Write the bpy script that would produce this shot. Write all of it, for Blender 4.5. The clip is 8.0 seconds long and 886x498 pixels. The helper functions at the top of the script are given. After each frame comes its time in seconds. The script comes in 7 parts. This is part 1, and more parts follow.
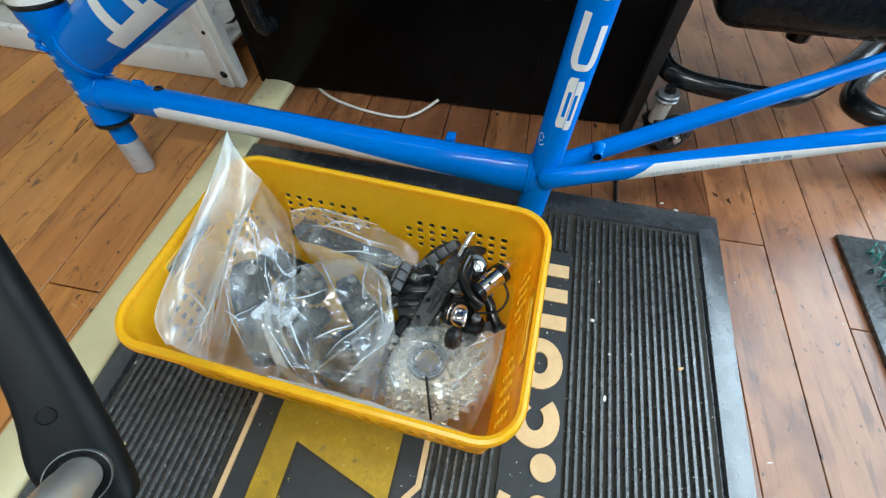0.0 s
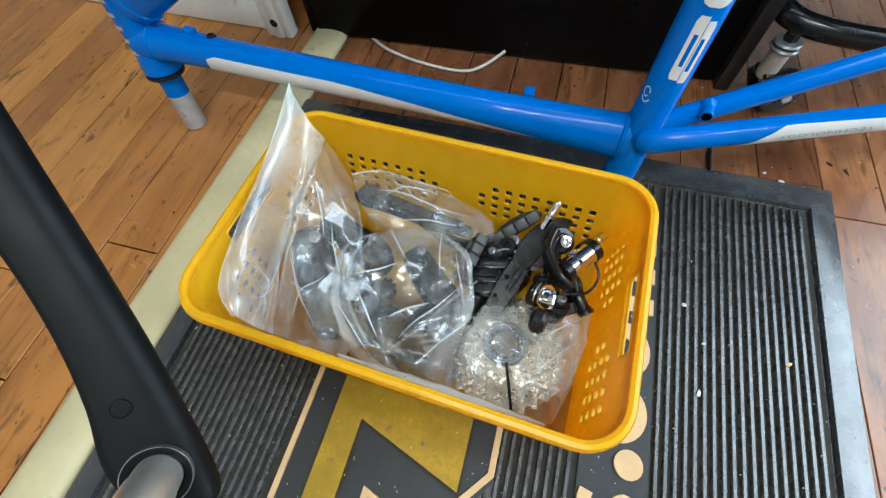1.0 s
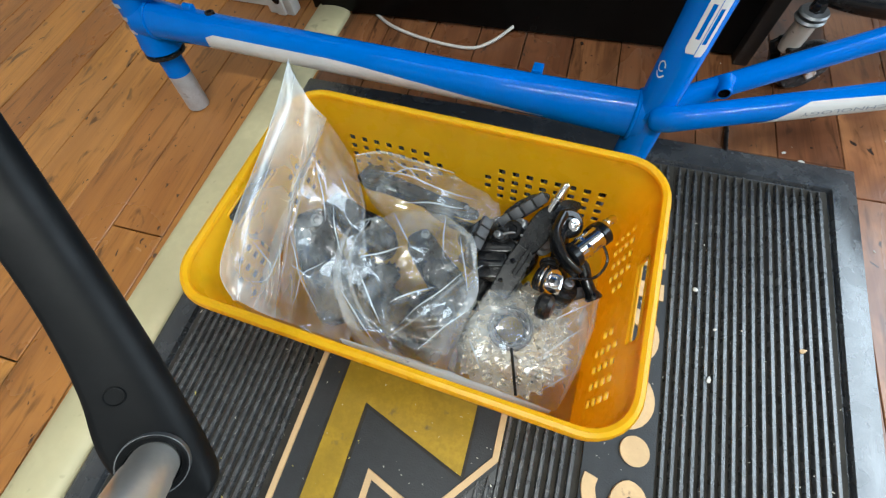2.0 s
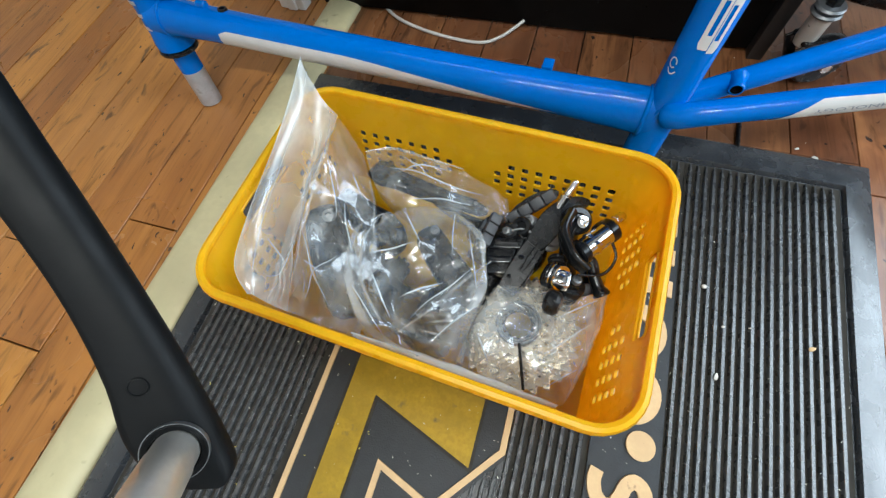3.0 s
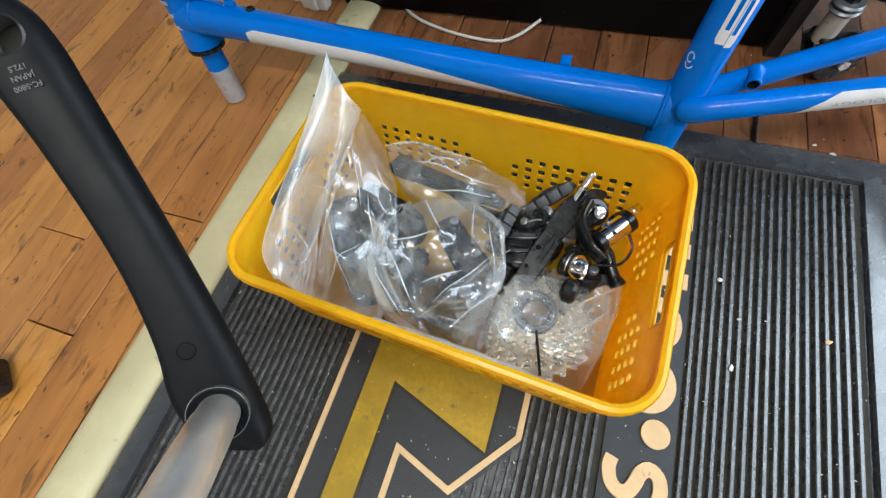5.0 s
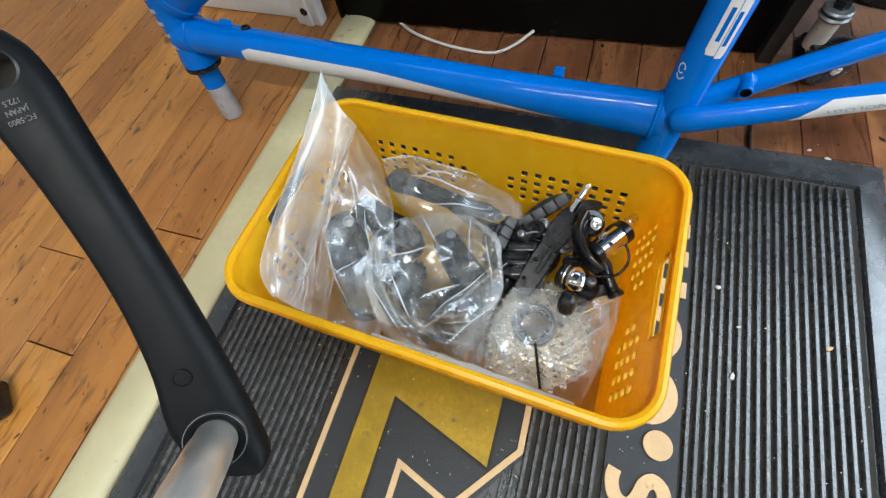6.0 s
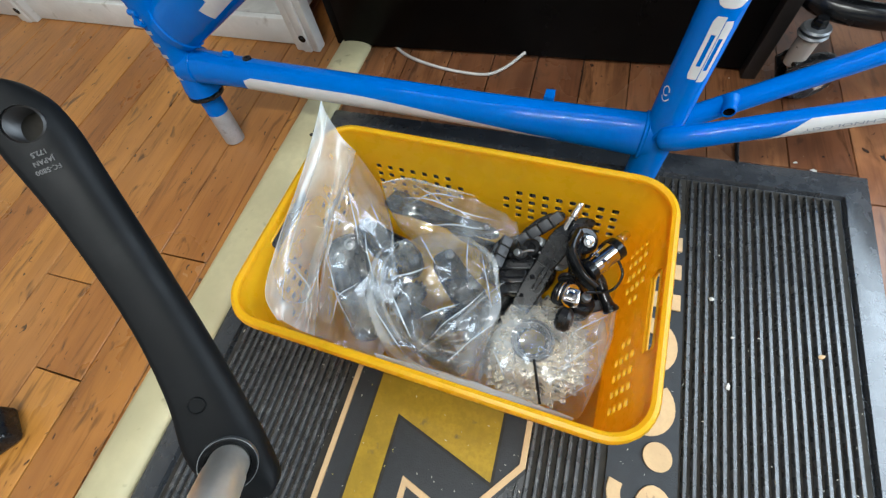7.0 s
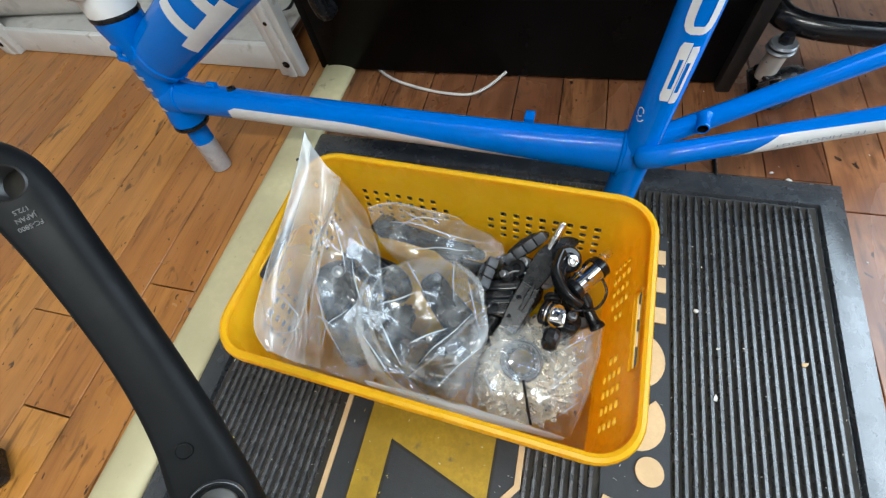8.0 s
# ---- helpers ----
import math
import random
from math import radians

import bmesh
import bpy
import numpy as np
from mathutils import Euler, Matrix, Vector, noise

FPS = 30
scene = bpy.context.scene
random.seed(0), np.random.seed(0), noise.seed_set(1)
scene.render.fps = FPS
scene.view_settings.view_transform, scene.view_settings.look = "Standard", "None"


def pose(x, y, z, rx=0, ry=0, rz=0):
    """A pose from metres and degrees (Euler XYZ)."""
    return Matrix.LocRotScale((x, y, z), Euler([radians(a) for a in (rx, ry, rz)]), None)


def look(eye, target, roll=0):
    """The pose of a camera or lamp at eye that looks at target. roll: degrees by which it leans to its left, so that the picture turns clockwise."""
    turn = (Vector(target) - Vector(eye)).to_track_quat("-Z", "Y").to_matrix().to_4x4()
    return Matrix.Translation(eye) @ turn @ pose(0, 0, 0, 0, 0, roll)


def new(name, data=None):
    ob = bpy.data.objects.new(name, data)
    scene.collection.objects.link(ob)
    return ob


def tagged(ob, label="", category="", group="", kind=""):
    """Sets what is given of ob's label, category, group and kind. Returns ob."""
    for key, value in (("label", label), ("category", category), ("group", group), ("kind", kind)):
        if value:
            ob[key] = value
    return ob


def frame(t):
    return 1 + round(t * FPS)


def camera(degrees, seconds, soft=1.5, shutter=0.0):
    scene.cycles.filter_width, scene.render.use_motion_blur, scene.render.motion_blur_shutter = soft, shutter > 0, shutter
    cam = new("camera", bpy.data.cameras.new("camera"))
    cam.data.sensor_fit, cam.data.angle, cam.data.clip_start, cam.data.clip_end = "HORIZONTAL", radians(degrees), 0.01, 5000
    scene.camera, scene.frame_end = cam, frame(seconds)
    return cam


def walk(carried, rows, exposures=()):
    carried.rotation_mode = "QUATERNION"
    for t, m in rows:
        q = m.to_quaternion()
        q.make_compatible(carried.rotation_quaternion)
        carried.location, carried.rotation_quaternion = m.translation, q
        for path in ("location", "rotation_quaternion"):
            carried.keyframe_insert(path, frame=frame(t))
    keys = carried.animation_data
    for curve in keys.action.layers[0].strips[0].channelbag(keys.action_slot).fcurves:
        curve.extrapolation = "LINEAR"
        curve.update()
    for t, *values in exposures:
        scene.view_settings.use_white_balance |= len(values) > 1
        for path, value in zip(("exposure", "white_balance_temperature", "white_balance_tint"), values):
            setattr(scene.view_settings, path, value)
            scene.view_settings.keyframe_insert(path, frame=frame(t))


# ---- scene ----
LENS = 93.12
cam = camera(LENS, 8.0, soft=1.3)
PATH = [
    (0, (0.1747, -0.2296, 0.4533), (0.1297, 0.0414, 0.0356), -0.13),
    (0.5, (0.1419, -0.2199, 0.4198), (0.0776, 0.0251, -0.0114), -3.38),
    (1, (0.1262, -0.2104, 0.4213), (0.0521, 0.0177, -0.0174), -5.71),
    (1.5, (0.1286, -0.2050, 0.4126), (0.0511, 0.0105, -0.0319), -7.22),
    (3, (0.1280, -0.2050, 0.4192), (0.0395, -0.0069, -0.0313), -10.80),
    (3.5, (0.1246, -0.2192, 0.4141), (0.0322, -0.0255, -0.0375), -11.49),
    (4, (0.1224, -0.2427, 0.4094), (0.0269, -0.0497, -0.0419), -11.77),
    (4.5, (0.1217, -0.2392, 0.4144), (0.0225, -0.0460, -0.0360), -12.56),
    (5, (0.1246, -0.2213, 0.4245), (0.0236, -0.0237, -0.0236), -12.93),
    (6.5, (0.1267, -0.2144, 0.4305), (0.0222, -0.0055, -0.0116), -14.29),
    (7, (0.1287, -0.2127, 0.4416), (0.0232, 0.0035, 0.0033), -14.56),
    (7.5, (0.1339, -0.2083, 0.4543), (0.0293, 0.0142, 0.0189), -14.88),
    (8, (0.1348, -0.2022, 0.4512), (0.0350, 0.0258, 0.0175), -14.62),
]
walk(cam, [(t, look(eye, target, roll)) for t, eye, target, roll in PATH],
     [(0, 0.08, 6020, 2), (1, 0.06, 6220, 5), (3, 0.05, 6360, 7.5), (5, 0.06, 6430, 9.5), (6.5, 0.06, 6330, 9), (8, 0.07, 6250, 8)])

# ---------------------------------------------------------------- light
world = bpy.data.worlds.new("world")
scene.world = world
world.use_nodes = True
wn = world.node_tree
sky = wn.nodes.new("ShaderNodeTexSky")
sky.sky_type, sky.sun_disc = "NISHITA", False
sky.sun_elevation, sky.sun_rotation = radians(35), radians(80)
wn.links.new(sky.outputs[0], wn.nodes["Background"].inputs[0])
wn.nodes["Background"].inputs[1].default_value = 0.08


def area_lamp(name, m, sx, sy, power, colour):
    data = bpy.data.lights.new(name, "AREA")
    data.shape, data.size, data.size_y, data.energy, data.color = "RECTANGLE", sx, sy, power, colour
    ob = new(name, data)
    ob.matrix_world = m
    return ob


ROOM = (-1.7, 1.6, -1.6, 1.5, 2.2)     # x0 x1 y0 y1 height
area_lamp("window_daylight", look((1.53, 0.30, 1.07), (0.1, 0.05, 0.25)), 1.2, 1.9, 52, (0.74, 0.88, 1.0))
area_lamp("tube_lamp_light", look((-0.25, 0.10, 2.10), (-0.25, 0.10, 0)), 1.2, 0.07, 3, (0.97, 0.985, 0.95))
area_lamp("tube_lamp_light", look((0.30, -1.15, 2.10), (0.30, -1.15, 0)), 1.2, 0.07, 40, (0.97, 0.985, 0.95))


# ---------------------------------------------------------------- materials
def material(name, colour, rough=0.5, metal=0.0, spots=None, grain=0.0, scale=40.0, bump=0.0, bump_scale=200.0, rough_var=0.0,
             coat=0.0, spec=0.5, vary=0.0):
    """A surface with large and fine mottling, roughness that varies, and fine relief."""
    m = bpy.data.materials.new(name)
    m.use_nodes = True
    nt = m.node_tree
    b = nt.nodes["Principled BSDF"]
    b.inputs["Roughness"].default_value, b.inputs["Metallic"].default_value = rough, metal
    b.inputs["Coat Weight"].default_value, b.inputs["Coat Roughness"].default_value = coat, 0.08
    b.inputs["Specular IOR Level"].default_value = spec
    pos = nt.nodes.new("ShaderNodeNewGeometry").outputs["Position"]

    def noise_at(s, detail=5.0):
        n = nt.nodes.new("ShaderNodeTexNoise")
        n.inputs["Scale"].default_value, n.inputs["Detail"].default_value = s, detail
        nt.links.new(pos, n.inputs["Vector"])
        return n.outputs["Fac"]

    def ramp(fac, lo, hi, a, c):
        r = nt.nodes.new("ShaderNodeMapRange")
        r.inputs[1].default_value, r.inputs[2].default_value, r.inputs[3].default_value, r.inputs[4].default_value = lo, hi, a, c
        nt.links.new(fac, r.inputs[0])
        return r.outputs[0]

    def mix(fac, a, c):
        x = nt.nodes.new("ShaderNodeMix")
        x.data_type = "RGBA"
        for sock, v in ((x.inputs[0], fac), (x.inputs[6], a), (x.inputs[7], c)):
            if hasattr(v, "is_linked"):
                nt.links.new(v, sock)
            else:
                sock.default_value = v
        return x.outputs[2]

    col = (*colour, 1)
    if grain:
        dark = (*(v * (1 - grain) for v in colour), 1)
        light = (*(min(1, v * (1 + 0.6 * grain)) for v in colour), 1)
        col = mix(ramp(noise_at(scale), 0.35, 0.65, 0, 1), dark, light)
        col = mix(ramp(noise_at(scale * 7), 0.4, 0.62, 0, 0.5), col, dark)
    if vary:
        hsv = nt.nodes.new("ShaderNodeHueSaturation")
        rnd = nt.nodes.new("ShaderNodeObjectInfo").outputs["Random"]
        nt.links.new(ramp(rnd, 0, 1, 1 - vary, 1 + vary), hsv.inputs["Value"])
        if hasattr(col, "is_linked"):
            nt.links.new(col, hsv.inputs["Color"])
        else:
            hsv.inputs["Color"].default_value = col
        col = hsv.outputs[0]
    if spots:
        colour2, s, lo, hi = spots
        col = mix(ramp(noise_at(s, 3.0), lo, hi, 0, 1), col, (*colour2, 1))
    if hasattr(col, "is_linked"):
        nt.links.new(col, b.inputs["Base Color"])
    else:
        b.inputs["Base Color"].default_value = col
    if rough_var:
        nt.links.new(ramp(noise_at(scale * 1.7), 0.3, 0.7, max(0.02, rough - rough_var), rough + rough_var), b.inputs["Roughness"])
    if bump:
        bp = nt.nodes.new("ShaderNodeBump")
        bp.inputs["Strength"].default_value, bp.inputs["Distance"].default_value = bump, 0.001
        nt.links.new(noise_at(bump_scale), bp.inputs["Height"])
        nt.links.new(bp.outputs[0], b.inputs["Normal"])
    return m


def wood_material(name, base, dark, wear, rough, grime):
    """Old varnished boards: grain along the board, worn patches, dark stains and nail marks."""
    m = bpy.data.materials.new(name)
    m.use_nodes = True
    nt = m.node_tree
    b = nt.nodes["Principled BSDF"]
    info = nt.nodes.new("ShaderNodeObjectInfo").outputs["Random"]
    pos = nt.nodes.new("ShaderNodeNewGeometry").outputs["Position"]

    def link(a, c):
        nt.links.new(a, c)

    shift = nt.nodes.new("ShaderNodeVectorMath")
    shift.operation = "MULTIPLY_ADD"
    comb = nt.nodes.new("ShaderNodeCombineXYZ")
    for i in range(3):
        link(info, comb.inputs[i])
    link(comb.outputs[0], shift.inputs[0])
    shift.inputs[1].default_value = (7.3, 13.1, 3.7)
    link(pos, shift.inputs[2])

    def noise_at(stretch, detail, source):
        mp = nt.nodes.new("ShaderNodeMapping")
        mp.inputs["Scale"].default_value = stretch
        link(source, mp.inputs[0])
        n = nt.nodes.new("ShaderNodeTexNoise")
        n.inputs["Scale"].default_value, n.inputs["Detail"].default_value, n.inputs["Distortion"].default_value = 1.0, detail, 0.6
        link(mp.outputs[0], n.inputs["Vector"])
        return n.outputs["Fac"]

    def ramp(fac, lo, hi, a, c):
        r = nt.nodes.new("ShaderNodeMapRange")
        for i, v in enumerate((lo, hi, a, c)):
            r.inputs[i + 1].default_value = v
        link(fac, r.inputs[0])
        return r.outputs[0]

    def mix(fac, a, c, blend="MIX"):
        x = nt.nodes.new("ShaderNodeMix")
        x.data_type, x.blend_type = "RGBA", blend
        link(fac, x.inputs[0])
        for sock, v in ((x.inputs[6], a), (x.inputs[7], c)):
            if hasattr(v, "is_linked"):
                link(v, sock)
            else:
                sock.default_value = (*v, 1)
        return x.outputs[2]

    streak = noise_at((260, 9, 30), 6, shift.outputs[0])
    figure = noise_at((38, 3.5, 10), 4, shift.outputs[0])
    col = mix(ramp(figure, 0.38, 0.70, 0, 0.65), base, dark)
    col = mix(ramp(streak, 0.50, 0.74, 0, 0.38), col, [v * 0.6 for v in dark])
    hsv = nt.nodes.new("ShaderNodeHueSaturation")
    link(ramp(info, 0, 1, 0.76, 1.14), hsv.inputs["Value"])
    link(ramp(info, 0, 1, 0.494, 0.504), hsv.inputs["Hue"])
    link(col, hsv.inputs["Color"])
    col = hsv.outputs[0]
    patch = noise_at((5, 3, 5), 6, pos)
    col = mix(ramp(patch, 0.52, 0.70, 0, 0.55), col, wear)
    dirt = noise_at((17, 11, 14), 6, pos)
    col = mix(ramp(dirt, 0.46, 0.66, 0, 0.80 * grime), col, [v * f for v, f in zip(dark, (0.75, 0.72, 0.85))])
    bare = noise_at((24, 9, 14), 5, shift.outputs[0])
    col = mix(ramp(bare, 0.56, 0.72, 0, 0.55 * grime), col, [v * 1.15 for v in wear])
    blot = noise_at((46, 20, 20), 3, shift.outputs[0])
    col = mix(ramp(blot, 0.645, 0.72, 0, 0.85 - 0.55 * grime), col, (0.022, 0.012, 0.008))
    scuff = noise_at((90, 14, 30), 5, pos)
    col = mix(ramp(scuff, 0.57, 0.70, 0, 0.60), col, [v * 0.35 for v in dark])
    nail = noise_at((130, 80, 80), 1, shift.outputs[0])
    col = mix(ramp(nail, 0.71, 0.77, 0, 0.9), col, (0.015, 0.010, 0.008))
    link(col, b.inputs["Base Color"])
    link(ramp(patch, 0.35, 0.7, rough, rough + 0.22), b.inputs["Roughness"])
    bp = nt.nodes.new("ShaderNodeBump")
    bp.inputs["Strength"].default_value, bp.inputs["Distance"].default_value = 0.35, 0.0006
    link(streak, bp.inputs["Height"])
    link(bp.outputs[0], b.inputs["Normal"])
    return m


def film_material(name, haze, gloss, spread=(0.45, 0.76, 0.42, 3.0), rough=0.06):
    """Thin clear plastic film: lets light straight through, with a sharp sheen and a little milkiness."""
    m = bpy.data.materials.new(name)
    m.use_nodes = True
    nt = m.node_tree
    nt.nodes.remove(nt.nodes["Principled BSDF"])
    out = nt.nodes["Material Output"]
    clear = nt.nodes.new("ShaderNodeBsdfTransparent")
    clear.inputs[0].default_value = (1, 1, 1, 1)
    milk_a, milk_b = nt.nodes.new("ShaderNodeBsdfDiffuse"), nt.nodes.new("ShaderNodeBsdfTranslucent")
    milk = nt.nodes.new("ShaderNodeMixShader")
    for i, sh in enumerate((milk_a, milk_b)):
        sh.inputs[0].default_value = (0.86, 0.945, 1.0, 1)
        nt.links.new(sh.outputs[0], milk.inputs[i + 1])
    milk.inputs[0].default_value = 0.3
    sheen = nt.nodes.new("ShaderNodeBsdfGlossy")
    sheen.inputs["Roughness"].default_value = rough
    pos = nt.nodes.new("ShaderNodeNewGeometry").outputs["Position"]
    n = nt.nodes.new("ShaderNodeTexNoise")
    n.inputs["Scale"].default_value, n.inputs["Detail"].default_value = 60, 3
    nt.links.new(pos, n.inputs["Vector"])
    bp = nt.nodes.new("ShaderNodeBump")
    bp.inputs["Strength"].default_value, bp.inputs["Distance"].default_value = 0.02, 0.002
    nt.links.new(n.outputs["Fac"], bp.inputs["Height"])
    nt.links.new(bp.outputs[0], sheen.inputs["Normal"])
    edge = nt.nodes.new("ShaderNodeLayerWeight")
    edge.inputs["Blend"].default_value = 0.5
    nt.links.new(bp.outputs[0], edge.inputs["Normal"])
    power = nt.nodes.new("ShaderNodeMath")
    power.operation, power.inputs[1].default_value = "POWER", 4.0
    nt.links.new(edge.outputs["Facing"], power.inputs[0])
    up = nt.nodes.new("ShaderNodeMath")
    up.operation, up.use_clamp = "MULTIPLY_ADD", True
    up.inputs[1].default_value, up.inputs[2].default_value = 0.45, gloss
    nt.links.new(power.outputs[0], up.inputs[0])
    m1, m2 = nt.nodes.new("ShaderNodeMixShader"), nt.nodes.new("ShaderNodeMixShader")
    if haze:
        mp = nt.nodes.new("ShaderNodeMapping")
        mp.inputs["Scale"].default_value, mp.inputs["Rotation"].default_value = (26, 11, 16), (0.3, 0.2, 0.7)
        nt.links.new(pos, mp.inputs[0])
        hz = nt.nodes.new("ShaderNodeTexNoise")
        hz.inputs["Scale"].default_value, hz.inputs["Detail"].default_value, hz.inputs["Distortion"].default_value = 1.0, 5, 1.2
        nt.links.new(mp.outputs[0], hz.inputs["Vector"])
        mr = nt.nodes.new("ShaderNodeMapRange")
        for i, v in enumerate((spread[0], spread[1], haze * spread[2], haze * spread[3])):
            mr.inputs[i + 1].default_value = v
        nt.links.new(hz.outputs["Fac"], mr.inputs[0])
        nt.links.new(mr.outputs[0], m1.inputs[0])
    else:
        m1.inputs[0].default_value = 0.0
    nt.links.new(clear.outputs[0], m1.inputs[1])
    nt.links.new(milk.outputs[0], m1.inputs[2])
    nt.links.new(up.outputs[0], m2.inputs[0])
    nt.links.new(m1.outputs[0], m2.inputs[1])
    nt.links.new(sheen.outputs[0], m2.inputs[2])
    nt.links.new(m2.outputs[0], out.inputs[0])
    return m


def glow_material(name, colour, strength):
    m = bpy.data.materials.new(name)
    m.use_nodes = True
    b = m.node_tree.nodes["Principled BSDF"]
    b.inputs["Base Color"].default_value = (*colour, 1)
    b.inputs["Emission Color"].default_value = (*colour, 1)
    b.inputs["Emission Strength"].default_value = strength
    return m


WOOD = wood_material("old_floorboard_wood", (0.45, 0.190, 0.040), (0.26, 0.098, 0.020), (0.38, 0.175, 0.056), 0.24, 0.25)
# same boards behind the mat: shade darkens the base colour, stains come on top
WOOD_BACK = wood_material("shaded_grimy_floorboard_wood", (0.20, 0.080, 0.033), (0.085, 0.032, 0.014), (0.18, 0.095, 0.053), 0.19, 0.6)
# same boards right of the mat: brightness there set in the base, plus wear
WOOD_SIDE = wood_material("worn_side_floorboard_wood", (0.30, 0.122, 0.050), (0.15, 0.055, 0.024), (0.30, 0.155, 0.085), 0.20, 0.85)
UNDERFLOOR = material("dark_gap_dirt", (0.03, 0.018, 0.012), 0.9, grain=0.4)
PLASTER = material("painted_plaster_wall", (0.50, 0.50, 0.49), 0.8, grain=0.06, scale=6, bump=0.2)
CEILING = material("white_ceiling_paint", (0.58, 0.58, 0.57), 0.85, grain=0.04, scale=5)
RUBBER = material("black_rubber", (0.046, 0.048, 0.051), 0.28, spec=1.0, grain=0.25, scale=60, bump=0.3, bump_scale=500, rough_var=0.10,
                  spots=((0.11, 0.105, 0.10), 55, 0.64, 0.80))
RUBBER_EDGE = material("grey_rubber_border", (0.028, 0.031, 0.036), 0.24, spec=1.0, grain=0.22, scale=30, bump=0.25, bump_scale=600, rough_var=0.10,
                       spots=((0.10, 0.10, 0.10), 90, 0.72, 0.84))
FIELD = material("smooth_black_rubber", (0.020, 0.022, 0.025), 0.46, spec=0.36, grain=0.15, scale=120, bump=0.3, bump_scale=700, rough_var=0.05)
GROOVE = material("dusty_groove_rubber", (0.026, 0.022, 0.016), 0.85, grain=0.4, scale=90)
GOLD = material("gold_printed_rubber", (0.32, 0.200, 0.010), 0.46, spec=0.3, grain=0.25, scale=30, bump=0.2, bump_scale=500, rough_var=0.12,
                spots=((0.13, 0.09, 0.03), 70, 0.66, 0.78))
ORANGE = material("pale_orange_rubber", (0.56, 0.375, 0.19), 0.60, grain=0.10, scale=60, bump=0.2, bump_scale=500,
                  spots=((0.22, 0.13, 0.07), 110, 0.70, 0.78))
CREAM = material("cream_plastic_trunking", (0.52, 0.465, 0.275), 0.50, grain=0.13, scale=14, bump=0.1, spots=((0.20, 0.17, 0.10), 45, 0.68, 0.82))
YELLOW = material("yellow_polypropylene", (0.88, 0.63, 0.016), 0.28, grain=0.05, scale=25, bump=0.06, bump_scale=300, rough_var=0.06)
BLUE = material("gloss_blue_paint", (0.0, 0.122, 0.50), 0.08, grain=0.05, scale=30, coat=0.0, spec=0.18, bump=0.02, bump_scale=60)
DECAL = material("silver_white_decal", (0.57, 0.59, 0.60), 0.35, grain=0.06, scale=50)
DECAL_PRINT = material("grey_decal_print", (0.24, 0.28, 0.34), 0.4)
STEM = material("satin_nickel_plate", (0.52, 0.50, 0.46), 0.32, 0.45, grain=0.12, scale=40, rough_var=0.1)
ARM_PRINT = material("grey_arm_print", (0.10, 0.10, 0.098), 0.5)
STEEL = material("brushed_bare_metal", (0.80, 0.76, 0.69), 0.36, 0.74, grain=0.10, scale=50, rough_var=0.08, bump=0.04, bump_scale=700)
CHROME = material("chrome_plated_steel", (0.70, 0.70, 0.69), 0.13, 1.0, grain=0.08, scale=90, rough_var=0.06)
STEERER = material("unpainted_alloy_tube", (0.46, 0.48, 0.51), 0.45, 0.5, grain=0.14, scale=60, spots=((0.3, 0.29, 0.27), 60, 0.66, 0.76))
BLACK_METAL = material("satin_black_anodised", (0.0060, 0.0065, 0.0075), 0.22, 0.0, spec=0.40, grain=0.2, scale=50, rough_var=0.08, bump=0.06, bump_scale=400)
BLACK_PLASTIC = material("black_plastic", (0.0085, 0.009, 0.010), 0.28, spec=0.36, grain=0.25, scale=70, rough_var=0.1, bump=0.08)
ARM = material("satin_black_crank", (0.0060, 0.0065, 0.007), 0.44, spec=0.10, grain=0.2, scale=50, rough_var=0.06, bump=0.05, bump_scale=500)
WORN = material("worn_dark_steel", (0.016, 0.014, 0.013), 0.40, 0.0, grain=0.3, scale=60, rough_var=0.1, bump=0.1)
PAD = material("grey_brake_rubber", (0.060, 0.062, 0.067), 0.55, grain=0.2, scale=90, bump=0.2)
CABINET = material("black_laminate", (0.0034, 0.0031, 0.0030), 0.36, grain=0.3, scale=20, rough_var=0.1, spots=((0.10, 0.09, 0.08), 140, 0.79, 0.83), spec=0.07)
EDGE_BAND = material("scuffed_black_edge", (0.014, 0.012, 0.0115), 0.5, grain=0.4, scale=50)
WHITE_STEEL = material("white_enamelled_steel", (0.66, 0.66, 0.64), 0.40, grain=0.08, scale=20, spots=((0.30, 0.28, 0.24), 30, 0.66, 0.80), bump=0.06)
SHELF_TOP = material("grubby_white_shelf", (0.50, 0.49, 0.46), 0.55, grain=0.16, scale=10, spots=((0.16, 0.14, 0.12), 18, 0.58, 0.78))
WHITE_CABLE = material("white_cable_jacket", (0.52, 0.50, 0.46), 0.45, grain=0.1)
TURF = material("green_artificial_turf", (0.010, 0.14, 0.115), 0.6, grain=0.4, scale=150, vary=0.2)
LOCK = material("grey_alloy_lock_ring", (0.22, 0.23, 0.24), 0.4, 0.8, grain=0.15, scale=80)
BONE = material("nickel_plated_sprocket", (0.54, 0.48, 0.37), 0.30, 0.80, grain=0.25, scale=90, rough_var=0.1)
FILM = film_material("clear_plastic_film", 0.155, 0.10, spread=(0.42, 0.70, 0.45, 2.0), rough=0.17)
FILM_FLAT = film_material("flat_clear_film", 0.13, 0.08, spread=(0.42, 0.70, 0.60, 2.0))
FILM_THIN = film_material("thin_clear_film", 0.10, 0.09, spread=(0.40, 0.76, 0.6, 2.0))
FILM_VEIL = film_material("whitish_plastic_film", 0.17, 0.10, spread=(0.40, 0.68, 0.55, 2.2), rough=0.10)
FILM_MILK = film_material("milky_plastic_film", 0.24, 0.05, spread=(0.30, 0.80, 0.80, 1.30), rough=0.2)
